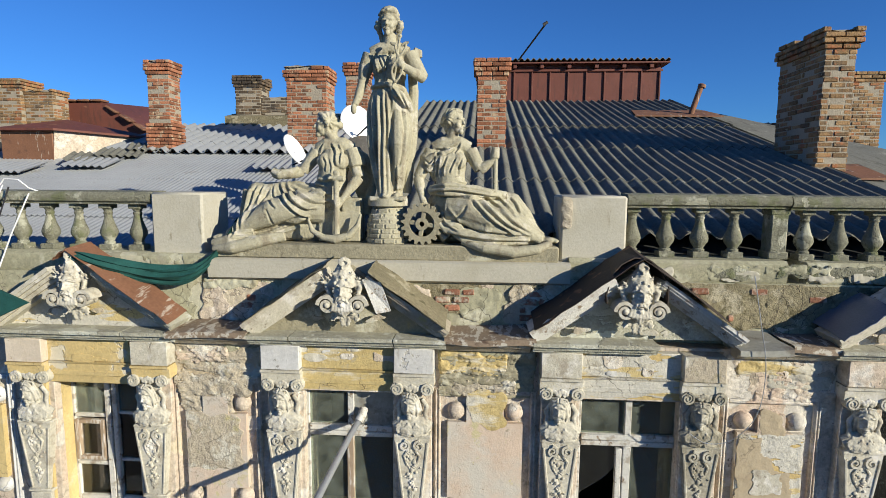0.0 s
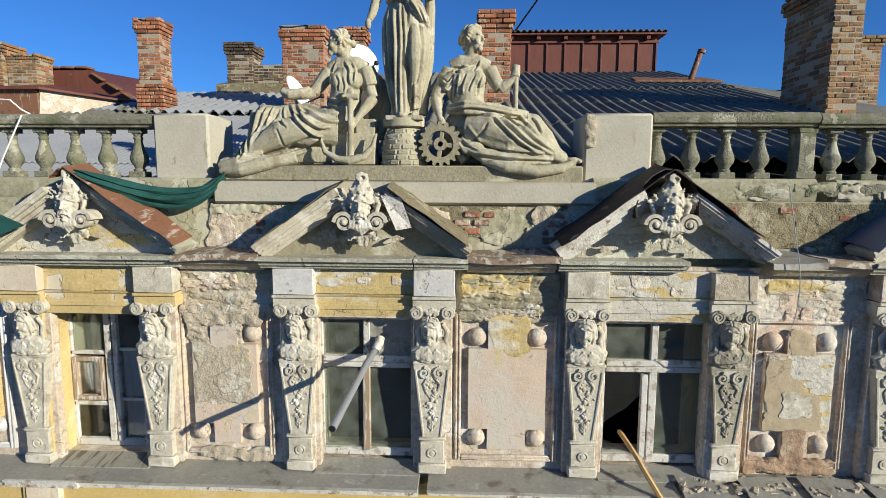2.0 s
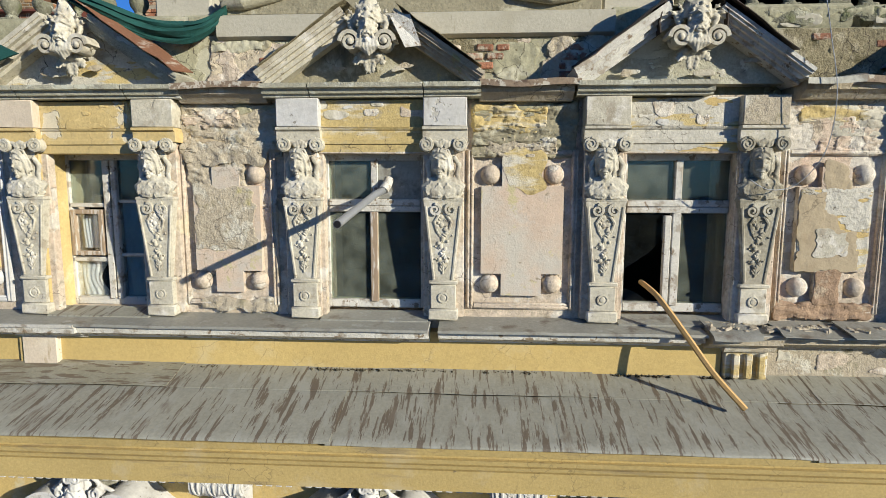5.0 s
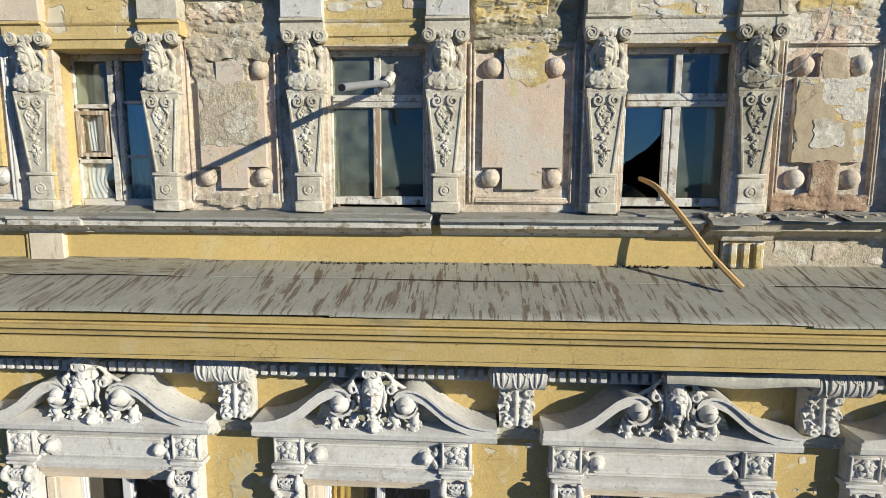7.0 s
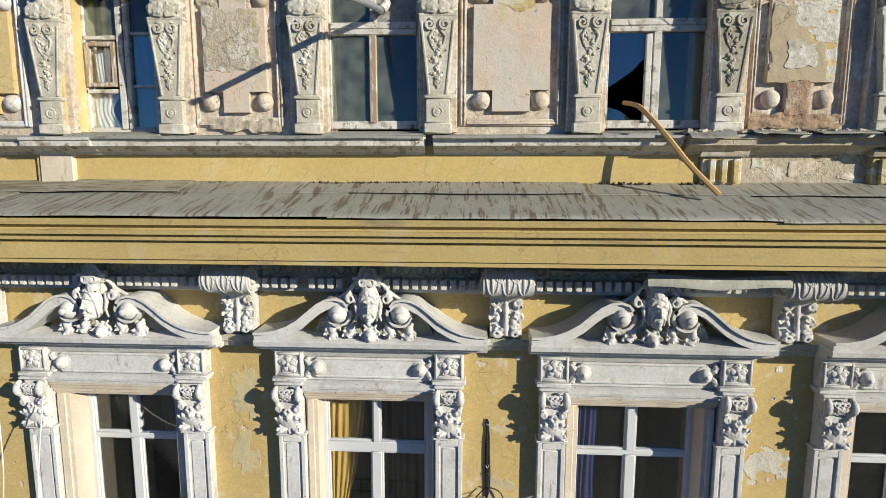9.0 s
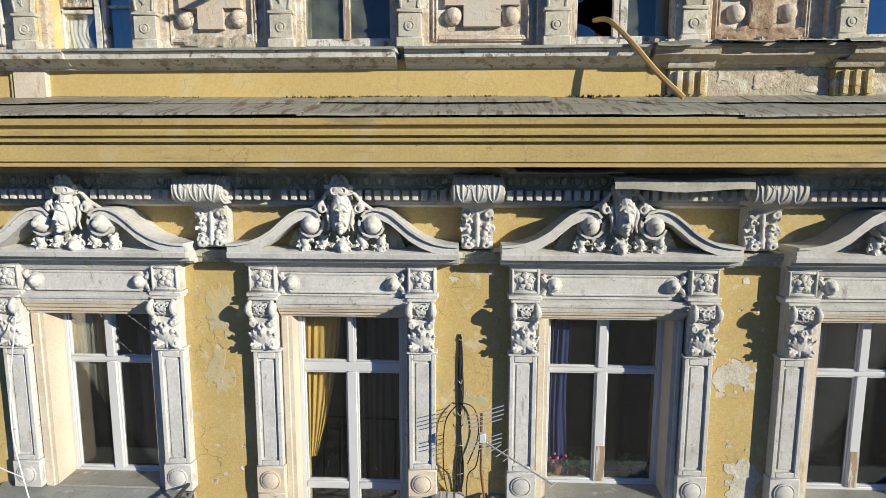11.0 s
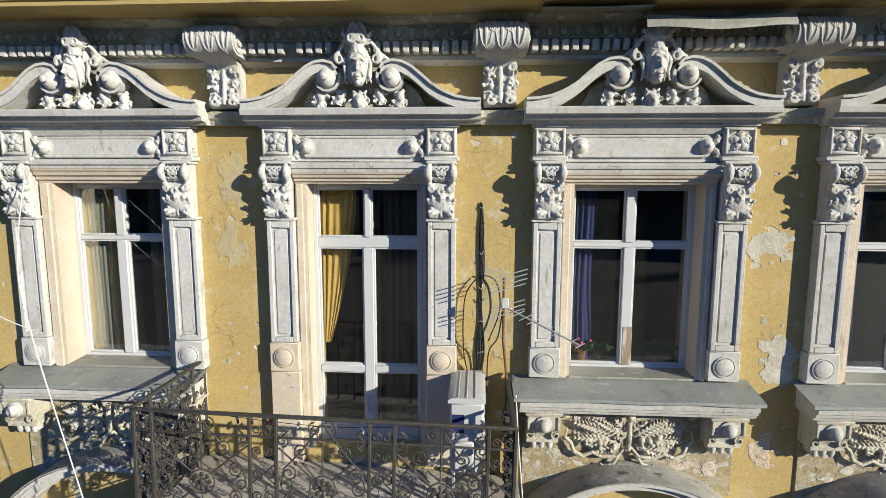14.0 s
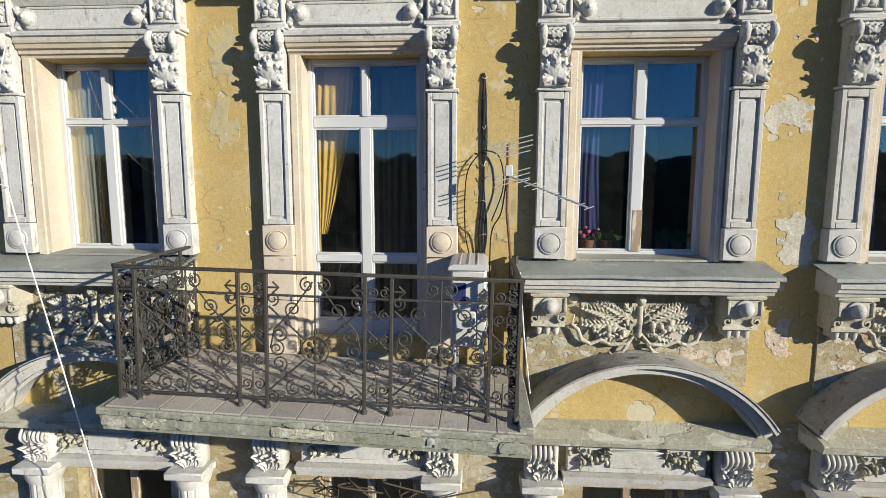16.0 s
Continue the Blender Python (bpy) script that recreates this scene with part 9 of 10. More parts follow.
def seated(q, lean, c, h, f, fk, nk, ff, nf):
    """A seated draped figure; q: the side to which the knees point; c: shoulders, h: head, fk, nk, ff, nf: knees and feet."""
    s = Shape()
    c, h, f, fk, nk, ff, nf = (Vector(v) for v in (c, h, f, fk, nk, ff, nf))
    f.normalize()
    hip = Vector((lean, 0.03, 0.36))
    near = Vector((lean + q * 0.04, -0.09, 0.32))
    waist = hip.lerp(c, 0.50) + Vector((0, -0.025, 0))
    s.blob((lean, 0.05, 0.20), (0.27, 0.20, 0.24), seg=18, rings=10).blob(hip, (0.21, 0.18, 0.17), seg=18, rings=10)
    s.tube([hip, waist, c - Vector((0, 0, 0.13)), c - Vector((0, 0, 0.03))], [0.185, 0.138, 0.150, 0.10], 20)
    s.tube([c + Vector((-0.165, 0.01, -0.035)), c + Vector((-0.08, 0, 0.005)), c + Vector((0.08, 0, 0.005)), c + Vector((0.165, 0.01, -0.035))], [0.068, 0.078, 0.078, 0.068], 16)
    for k in (-1, 1):
        s.blob(c + Vector((k * 0.072, -0.092, -0.150)), (0.074, 0.062, 0.080), seg=14, rings=9)
    s.tube([c + Vector((0, 0.01, 0.0)), c.lerp(h, 0.5) + Vector((0, 0.0, 0)), h - Vector((0, 0, 0.07))], [0.072, 0.055, 0.052], 14)
    head(s, h, f)
    # thighs and shins under the cloth
    s.tube([hip, hip.lerp(fk, 0.5) + Vector((0, 0, 0.02)), fk], [0.17, 0.14, 0.100], 18).blob(fk, 0.102, seg=16, rings=10)
    s.tube([fk, fk.lerp(ff, 0.4) + Vector((q * 0.02, -0.01, 0)), ff], [0.100, 0.086, 0.066], 16)
    s.tube([near, near.lerp(nk, 0.5) + Vector((0, -0.02, 0.03)), nk], [0.165, 0.150, 0.122], 18).blob(nk, 0.124, seg=16, rings=10)
    s.tube([nk, nk.lerp(nf, 0.45) + Vector((0, -0.015, 0.02)), nf], [0.120, 0.096, 0.058], 16)
    for g in (nf, ff):
        s.blob(g + Vector((q * 0.07, -0.015, -0.008)), (0.078, 0.040, 0.032)).blob(g + Vector((q * 0.13, -0.02, -0.014)), (0.032, 0.034, 0.022))
    # cloth between the legs, down to the slab
    for k in range(27):
        t = k / 26
        a, b, g = hip.lerp(fk, t), near.lerp(nk, t), Vector((lean, 0, 0)).lerp((ff + nf) / 2, t)
        m = (a + b) / 2 + Vector((0, 0, -0.045))
        s.tube([a - Vector((0, 0, 0.03)), m, b - Vector((0, 0, 0.02))], [0.095, 0.09, 0.10], 12)
        s.tube([m, m.lerp(g, 0.5), Vector((g.x, g.y + 0.02, 0.03))], [0.10, 0.11, 0.09], 12)
        u = fk.lerp(ff, t), nk.lerp(nf, t)
        s.tube([u[0], (u[0] + u[1]) / 2 + Vector((0, 0.03, -0.02)), u[1]], 0.072 - 0.02 * t, 10)
        s.tube([(u[0] + u[1]) / 2, Vector(((u[0].x + u[1].x) / 2 - q * 0.03, (u[0].y + u[1].y) / 2, 0.02))], 0.07, 10)
        b = near.lerp(nf, t)
        s.tube([b + Vector((0, 0.02, -0.06)), Vector((b.x, b.y + 0.05, 0.03))], [0.08, 0.06 if t < 0.75 else 0.04], 10)

    def folds(p, n):
        if p.z > c.z + 0.06:
            return locks(p) + worn(p)
        if p.z > waist.z - 0.02 and abs(p.x - c.x) < 0.20:
            return fold(p, (c.x - p.x, 0.0, 0.7), 0.0010, 12) + worn(p)
        if abs(p.x - c.x) >= 0.20 and p.z > 0.52 and abs(p.x - fk.x) > 0.16:
            return worn(p)
        return fold(p, (q * 0.75, -0.1, -0.55), 0.0018, 8) + worn(p)
    return s, folds


random.seed(61)
left, left_folds = seated(-1, 0.06, (0.115, 0.0, 0.90), (0.035, -0.02, 1.110), (-0.93, -0.36, -0.06), (-0.66, 0.0, 0.45), (-0.44, -0.20, 0.27), (-0.76, -0.02, 0.05), (-0.88, -0.17, 0.04))
arm(left, (-0.055, 0.0, 0.85), (-0.20, -0.02, 0.66), (-0.36, -0.09, 0.61), (-0.42, -0.11, 0.615))
arm(left, (0.280, -0.01, 0.84), (0.355, -0.06, 0.60), (0.235, -0.17, 0.42), (0.17, -0.19, 0.33))
left.tube([(0.28, -0.01, 0.86), (0.32, -0.03, 0.76), (0.335, -0.04, 0.70)], [0.085, 0.092, 0.085], 12)
left.tube([(-0.47, -0.12, 0.66), (-0.40, -0.12, 0.625), (-0.30, -0.10, 0.64), (-0.22, -0.08, 0.69)], [0.030, 0.050, 0.046, 0.020], 10)
# cape behind the arm
left.tube([(0.27, 0.06, 0.86), (0.40, 0.11, 0.76), (0.46, 0.12, 0.58), (0.42, 0.10, 0.38), (0.36, 0.08, 0.26)], [0.06, 0.05, 0.045, 0.05, 0.07], 10).blob((0.36, 0.12, 0.60), (0.10, 0.04, 0.26))
# hanging cloth from the far knee
left.tube([(-0.72, -0.02, 0.47), (-0.77, -0.03, 0.28), (-0.80, -0.03, 0.04)], [0.075, 0.060, 0.055], 12).tube([(-0.66, -0.07, 0.47), (-0.70, -0.09, 0.25), (-0.74, -0.08, 0.03)], [0.065, 0.065, 0.06], 12)
# anchor and blocks of stone
left.tube([(0.175, -0.21, 0.60), (0.175, -0.235, 0.02)], [0.026, 0.032], 10).tube([(0.11, -0.215, 0.59), (0.25, -0.215, 0.59)], 0.027, 9).blob((0.175, -0.21, 0.635), (0.036, 0.018, 0.036))
left.tube([(-0.09, -0.25, 0.23), (-0.05, -0.26, 0.11), (0.06, -0.265, 0.045), (0.17, -0.27, 0.03), (0.30, -0.265, 0.07), (0.38, -0.26, 0.16), (0.41, -0.25, 0.27)], [0.012, 0.026, 0.034, 0.042, 0.034, 0.026, 0.012], 9)
left.box(-0.02, 0.38, -0.16, 0.10, 0.0, 0.28, 0.008).box(0.20, 0.38, -0.13, 0.10, 0.28, 0.41, 0.008)
left.tube([(-0.30, -0.27, 0.05), (-0.55, -0.31, 0.0), (-0.78, -0.33, -0.05), (-0.98, -0.30, -0.07)], [0.04, 0.055, 0.060, 0.035], 12).tube([(-0.62, -0.22, 0.08), (-0.82, -0.29, 0.01), (-1.0, -0.27, -0.02)], [0.06, 0.06, 0.04], 12)
left_mesh = drape(fuse(left, 0.0065, 2, left_folds, "seated_statue"), (
    (0.012, 0.018, 0.10, 0.93, 0.15, 0.84, 0.165, 0.70), (0.010, 0.016, 0.03, 0.92, -0.02, 0.82, -0.03, 0.70), (0.009, 0.012, 0.17, 0.92, 0.205, 0.82, 0.20, 0.72),
    (0.010, 0.012, 0.04, 0.80, 0.07, 0.74, 0.06, 0.65), (0.009, 0.010, 0.10, 0.78, 0.12, 0.70, 0.11, 0.64), (0.013, 0.018, -0.06, 0.60, 0.04, 0.575, 0.14, 0.60),
    (0.014, 0.024, -0.42, 0.56, -0.32, 0.42, -0.16, 0.27, -0.06, 0.24), (0.014, 0.026, -0.36, 0.56, -0.24, 0.42, -0.10, 0.32, 0.0, 0.33), (0.014, 0.022, -0.30, 0.53, -0.16, 0.45, -0.02, 0.38, 0.10, 0.38),
    (0.013, 0.020, -0.32, 0.57, -0.14, 0.51, 0.02, 0.46, 0.12, 0.44), (0.012, 0.016, -0.20, 0.57, -0.06, 0.55, 0.08, 0.51), (0.012, 0.014, -0.46, 0.53, -0.44, 0.40, -0.36, 0.32),
    (0.012, -0.016, -0.47, 0.31, -0.44, 0.24, -0.42, 0.15), (0.016, 0.022, -0.10, 0.23, -0.30, 0.15, -0.55, 0.06, -0.82, 0.04),
    (0.014, 0.016, -0.16, 0.15, -0.34, 0.09, -0.58, 0.03), (0.016, 0.024, -0.68, 0.52, -0.73, 0.30, -0.78, 0.03),
    (0.014, 0.022, -0.62, 0.52, -0.66, 0.36, -0.73, 0.10), (0.012, 0.014, -0.56, 0.52, -0.59, 0.42, -0.60, 0.34), (0.013, -0.026, -0.50, 0.50, -0.57, 0.38, -0.68, 0.20), (0.012, 0.016, -0.74, 0.45, -0.79, 0.22, -0.82, 0.04)))
ob = solid("seated_statue", left_mesh, LIMESTONE, "weathered limestone statue of a seated draped figure with an anchor", "statue", "statues on the parapet")
ob.location = (-1.60, 0.66, 12.71)

random.seed(62)
right, right_folds = seated(1, -0.02, (0.00, 0.0, 0.91), (0.025, -0.03, 1.135), (0.84, -0.54, -0.04), (0.57, -0.02, 0.37), (0.37, -0.22, 0.24), (0.82, -0.06, 0.05), (0.84, -0.19, 0.05))
arm(right, (0.175, 0.0, 0.86), (0.27, -0.04, 0.68), (0.38, -0.06, 0.76), (0.405, -0.06, 0.81))
right.tube([(0.415, -0.07, 0.48), (0.41, -0.06, 0.80)], [0.022, 0.026], 9).tube([(0.405, -0.06, 0.79), (0.415, -0.06, 0.89)], [0.046, 0.036], 10)
arm(right, (-0.185, 0.0, 0.86), (-0.31, -0.04, 0.60), (-0.265, -0.14, 0.43), (-0.24, -0.17, 0.36))
# sleeve slipped from the shoulder
right.tube([(-0.13, -0.10, 0.82), (-0.21, -0.07, 0.76), (-0.26, 0.0, 0.80)], [0.03, 0.05, 0.05], 10).tube([(-0.13, -0.09, 0.80), (-0.20, -0.08, 0.70), (-0.25, 0.0, 0.74)], [0.03, 0.045, 0.045], 10).blob((-0.14, 0.0, 0.72), (0.08, 0.10, 0.16))
# rolled cloth over the lap and the heavy hem on the slab
right.tube([(-0.19, -0.12, 0.49), (-0.04, -0.22, 0.50), (0.16, -0.20, 0.49), (0.36, -0.16, 0.46), (0.52, -0.10, 0.45)], [0.045, 0.05, 0.05, 0.05, 0.035], 12)
right.tube([(-0.10, -0.18, 0.20), (0.12, -0.25, 0.09), (0.40, -0.27, 0.05), (0.72, -0.23, 0.05)], [0.05, 0.07, 0.075, 0.05], 12).tube([(-0.16, -0.12, 0.34), (-0.12, -0.14, 0.16), (-0.02, -0.17, 0.04)], [0.04, 0.05, 0.06], 10)
right.tube([(0.12, -0.27, 0.04), (0.32, -0.33, -0.02), (0.58, -0.34, -0.055), (0.80, -0.31, -0.03), (0.92, -0.26, 0.02)], [0.04, 0.050, 0.055, 0.045, 0.03], 12)
right_mesh = drape(fuse(right, 0.0065, 2, right_folds, "seated_statue"), (
    (0.011, 0.016, -0.16, 0.84, -0.06, 0.84, 0.05, 0.90), (0.009, 0.012, -0.15, 0.88, -0.04, 0.885, 0.06, 0.93), (0.010, 0.015, 0.10, 0.93, 0.07, 0.86, 0.04, 0.82),
    (0.010, 0.015, -0.13, 0.80, -0.14, 0.70, -0.15, 0.58), (0.010, 0.015, -0.09, 0.80, -0.105, 0.70, -0.11, 0.60), (0.010, 0.014, -0.02, 0.80, -0.055, 0.70, -0.06, 0.62), (0.009, 0.012, 0.06, 0.78, 0.02, 0.70, 0.0, 0.64),
    (0.009, 0.012, 0.12, 0.78, 0.09, 0.70, 0.08, 0.62), (0.009, 0.014, -0.13, 0.80, -0.20, 0.72, -0.26, 0.76), (0.009, 0.014, -0.13, 0.76, -0.20, 0.67, -0.26, 0.71),
    (0.012, 0.020, -0.19, 0.52, -0.02, 0.545, 0.16, 0.535, 0.36, 0.49), (0.013, 0.024, -0.18, 0.48, 0.0, 0.50, 0.20, 0.48, 0.46, 0.44), (0.012, 0.020, -0.14, 0.45, 0.04, 0.455, 0.22, 0.44, 0.40, 0.44),
    (0.012, 0.016, 0.05, 0.58, 0.18, 0.55, 0.34, 0.52), (0.014, 0.024, 0.20, 0.43, 0.30, 0.32, 0.44, 0.20, 0.66, 0.09), (0.014, 0.024, 0.26, 0.43, 0.38, 0.32, 0.52, 0.20, 0.72, 0.10),
    (0.013, 0.020, 0.34, 0.44, 0.46, 0.34, 0.58, 0.22, 0.76, 0.11), (0.012, 0.016, 0.44, 0.45, 0.53, 0.36, 0.61, 0.27), (0.012, 0.016, 0.56, 0.43, 0.61, 0.38, 0.66, 0.28),
    (0.012, 0.013, -0.02, 0.34, 0.06, 0.25, 0.12, 0.19), (0.015, 0.024, -0.06, 0.19, 0.16, 0.17, 0.42, 0.13, 0.76, 0.08), (0.016, 0.024, -0.08, 0.13, 0.14, 0.09, 0.42, 0.06, 0.78, 0.05),
    (0.013, 0.018, 0.02, 0.24, 0.24, 0.17, 0.50, 0.13, 0.76, 0.10), (0.013, 0.018, -0.14, 0.36, -0.10, 0.20, 0.02, 0.06), (0.012, 0.016, -0.09, 0.32, -0.04, 0.20, 0.10, 0.12), (0.012, -0.018, 0.16, 0.37, 0.11, 0.28, 0.04, 0.22)))
ob = solid("seated_statue", right_mesh, LIMESTONE, "weathered limestone statue of a seated draped figure beside a cogwheel", "statue", "statues on the parapet")
ob.location = (-0.37, 0.66, 12.71)

gear = thing("cogwheel", (-0.625, 0.44, 12.89), "carved stone cogwheel leaning beside the seated statue, shade in its dark colour", "cogwheel")
s = Shape()
n = 40
ring = [((0.165 if (k // 2) % 2 else 0.138) * math.cos(2 * math.pi * k / 72), (0.165 if (k // 2) % 2 else 0.138) * math.sin(2 * math.pi * k / 72)) for k in range(72)]
inner = [(0.098 * math.cos(2 * math.pi * k / 72), 0.098 * math.sin(2 * math.pi * k / 72)) for k in range(72)]
verts = [(x, y, z) for y in (-0.03, 0.05) for x, z in ring + inner]
faces = []
for k in range(72):
    j = (k + 1) % 72
    faces += [(k, j, 72 + j, 72 + k), (144 + k, 216 + k, 216 + j, 144 + j), (k, 144 + k, 144 + j, j), (72 + k, 72 + j, 216 + j, 216 + k)]
gear.scale = (1.18, 1, 1.18)
# darker than the statues' stone: the wheel's shade is in its colour
part("rim", s.add(verts, faces), STAINED_SHADED, gear)
part("hub", Shape().lathe([(0.05, -0.05), (0.05, 0.03), (0.02, 0.03), (0.02, -0.05)], 18, pose(0, 0, 0, 90, 0, 0)), STAINED_SHADED, gear)
for k in range(4):
    part("spoke", Shape().box(-0.018, 0.018, -0.02, 0.03, 0.04, 0.10, 0.006), STAINED_SHADED, gear).rotation_euler = (0, radians(90 * k + 8), 0)


# ---- green netting draped by the left pier ----
s = Shape()
path = [Vector(p) for p in ((-3.66, -0.02, 12.64), (-3.45, 0.02, 12.55), (-3.20, 0.18, 12.46), (-2.95, 0.24, 12.42), (-2.74, 0.27, 12.45), (-2.58, 0.33, 12.57), (-2.48, 0.42, 12.74), (-2.40, 0.50, 12.92))]
verts, faces = [], []
for i in range(43):
    u = i / 42 * (len(path) - 1)
    j = min(int(u), len(path) - 2)
    a, b, c, d = path[max(j - 1, 0)], path[j], path[j + 1], path[min(j + 2, len(path) - 1)]
    t = u - j
    p = 0.5 * (2 * b + (c - a) * t + (2 * a - 5 * b + 4 * c - d) * t * t + (3 * b - a - 3 * c + d) * t ** 3)
    wide = 0.055 + 0.13 * math.sin(math.pi * min(1, i / 38)) ** 0.7
    for k in range(19):
        q = k / 18 - 0.5
        fold = math.sin(q * 17 + 0.10 * i + 1.5 * math.sin(i * 0.13)) + 0.5 * math.sin(q * 41 + 0.22 * i)
        verts.append((p.x + 0.05 * q, p.y - 0.05 * math.cos(q * 3) - 0.015 * fold, p.z - 0.02 + q * wide + 0.006 * math.sin(k * 1.3 + i * 0.5)))
for i in range(42):
    for k in range(18):
        q = i * 19 + k
        faces.append((q, q + 1, q + 20, q + 19))
o = len(verts)
verts += [(x, y + 0.012, z) for x, y, z in verts]
faces += [tuple(q + o for q in f)[::-1] for f in faces]
solid("green_netting", s.add(verts, faces), CLOTH, "dark green netting draped from the pier to the pediment", "netting", smooth=80)
s = Shape()
verts = [(-4.9, -0.12, 12.25), (-4.45, -0.10, 12.35), (-4.10, -0.06, 12.18), (-4.35, -0.15, 12.05), (-4.9, -0.15, 11.95)]
solid("green_netting", s.add(verts + [(x, y + 0.02, z) for x, y, z in verts], [(0, 1, 2, 3, 4), (9, 8, 7, 6, 5)] + [(k, (k + 1) % 5, 5 + (k + 1) % 5, 5 + k) for k in range(5)]), CLOTH, "dark green netting hanging behind the pediment", "netting")

# cables over the left balustrade
for k, pts in enumerate((((-4.72, 0.40, 13.18), (-4.64, 0.40, 13.28), (-4.50, 0.40, 13.27), (-4.44, 0.45, 13.19), (-4.40, 0.7, 13.1)), ((-4.66, 0.40, 13.22), (-4.80, 0.36, 12.9), (-4.95, 0.30, 12.4), (-5.0, 0.2, 11.9)), ((-4.42, 0.42, 13.14), (-4.58, 0.36, 12.75), (-4.74, 0.30, 12.3), (-4.82, 0.2, 11.9)), ((-4.62, 0.42, 13.20), (-4.78, 0.36, 12.7), (-4.88, 0.30, 12.2)))):
    line = []
    for i in range(len(pts) - 1):
        for j in range(5):
            line.append(Vector(pts[i]).lerp(Vector(pts[i + 1]), j / 5))
    solid("roof_cable", Shape().tube(line + [Vector(pts[-1])], 0.007, 6), DISH if k < 3 else CABLE, "white cable looped over the balustrade" if k < 3 else "black cable hanging over the balustrade", "cable", "cables over the balustrade")


def wire(name, pts, r, material, label, group=""):
    pts = [Vector(p) for p in pts]
    line = []
    for i in range(len(pts) - 1):
        a, b, c, d = pts[max(i - 1, 0)], pts[i], pts[i + 1], pts[min(i + 2, len(pts) - 1)]
        for j in range(8):
            t = j / 8
            line.append(0.5 * ((2 * b) + (c - a) * t + (2 * a - 5 * b + 4 * c - d) * t * t + (3 * b - a - 3 * c + d) * t ** 3))
    return solid(name, Shape().tube(line + [pts[-1]], r, 6), material, label, name.replace("_", " "), group)


wire("cable", [(2.10, -0.12, 12.55), (2.16, -0.14, 12.2), (2.22, -0.16, 11.8), (2.20, -0.12, 11.4), (2.05, -0.06, 11.15), (1.85, -0.05, 11.10), (1.70, -0.04, 11.18)], 0.0035, GALV, "thin pale wire hanging past the herm", "loose wires")
wire("cable", [(-4.62, -0.40, 8.4), (-4.45, -0.60, 7.2), (-4.2, -0.9, 6.6), (-3.75, -1.0, 6.4)], 0.005, DISH, "thin white line crossing the wall", "loose wires")
wire("cable", [(-4.32, -0.25, 7.6), (-3.98, -0.8, 6.95), (-3.75, -1.0, 6.36), (-3.45, -1.0, 5.0), (-3.22, -1.0, 3.94), (-3.0, -1.0, 2.9)], 0.0055, DISH, "taut white line hanging beside the balcony", "loose wires")

# pipe in the broken pane, hose in the other window
pipe = thing("stove_pipe", (-1.176, 0.22, 11.09), "grey galvanised stove pipe poking out of the window", "pipe")
part("tube", Shape().tube([(0, 0, 0.0), (-0.03, -0.30, -0.035), (-0.112, -1.19, -0.205)], 0.028, 16), GALV, pipe)
# the pipe end is closed; a black disc gives the shade inside it
part("mouth", Shape().tube([(-0.1122, -1.192, -0.2054), (-0.1124, -1.1945, -0.2059)], 0.024, 16), CABLE, pipe, "black disc painted for the unlit inside of the pipe")
part("elbow", Shape().tube([(0.03, 0.03, 0.085), (0.025, -0.01, 0.045), (0.0, -0.06, -0.004)], 0.041, 14), PEELING, pipe, "dented whitish elbow")
wire("hose", [(1.03, 0.36, 10.30), (1.08, 0.10, 10.24), (1.15, -0.06, 10.12), (1.26, -0.20, 9.94), (1.41, -0.32, 9.71), (1.60, -0.42, 9.49)], 0.023, HOSE, "stiff ochre hose hanging from the broken window")

# ---- balcony ----
TILT = radians(2.2)
balcony = thing("balcony", (-1.40, 0, 4.78), "mossy concrete balcony slab with a tiled floor", "balcony")
balcony.rotation_euler = (0, TILT, 0)
part("slab", Shape().prof([(0.0, -0.21), (-1.22, -0.21), (-1.255, -0.195), (-1.26, -0.165), (-1.285, -0.155), (-1.295, -0.06), (-1.325, -0.05), (-1.33, -0.012), (-1.32, 0.0), (0, 0.03)], -1.56, 1.56), SLAB, balcony)
tile_mesh = Shape().box(-0.098, 0.098, -0.205, 0.205, 0, 0.014, 0.003).mesh("floor_tile", 0)
tile_mesh.materials.append(TILE)
for r in range(3):
    for k in range(15):
        ob = part("floor_tile", tile_mesh, None, balcony)
        ob.location, ob.rotation_euler = (-1.41 + 0.2015 * k + rnd(-0.002, 0.002), -1.10 + 0.42 * r, 0.004 + 0.01 * r), (radians(1.3), 0, 0)
random.seed(77)
for k in range(26):
    x, a = rnd(-1.5, 1.5), rnd(0.05, 0.16)
    top = k % 2
    y, z0, z1 = ((-1.296, -0.155, -0.055), (-1.331, -0.052, -0.008))[top]
    rough_patch("crumbled_edge", max(-1.55, x - a), min(1.55, x + a), z0, z1, y, 0.008, (SLAB, SLAB, STONE)[k % 3], balcony, 820 + k, 0.009, 0.035)
part("corner_kerb", Shape().box(1.46, 1.57, -1.30, 0, 0.0, 0.05, 0.01), SLAB, balcony, "raised mossy edge")


def ci(cx, cz, r0, r1, start, turns, hand, y=0.0):
    n = max(8, int(turns * 14))
    return [(cx + (r0 + (r1 - r0) * k / n) * math.cos(radians(start) + hand * 2 * math.pi * turns * k / n), y, cz + (r0 + (r1 - r0) * k / n) * math.sin(radians(start) + hand * 2 * math.pi * turns * k / n)) for k in range(n + 1)]


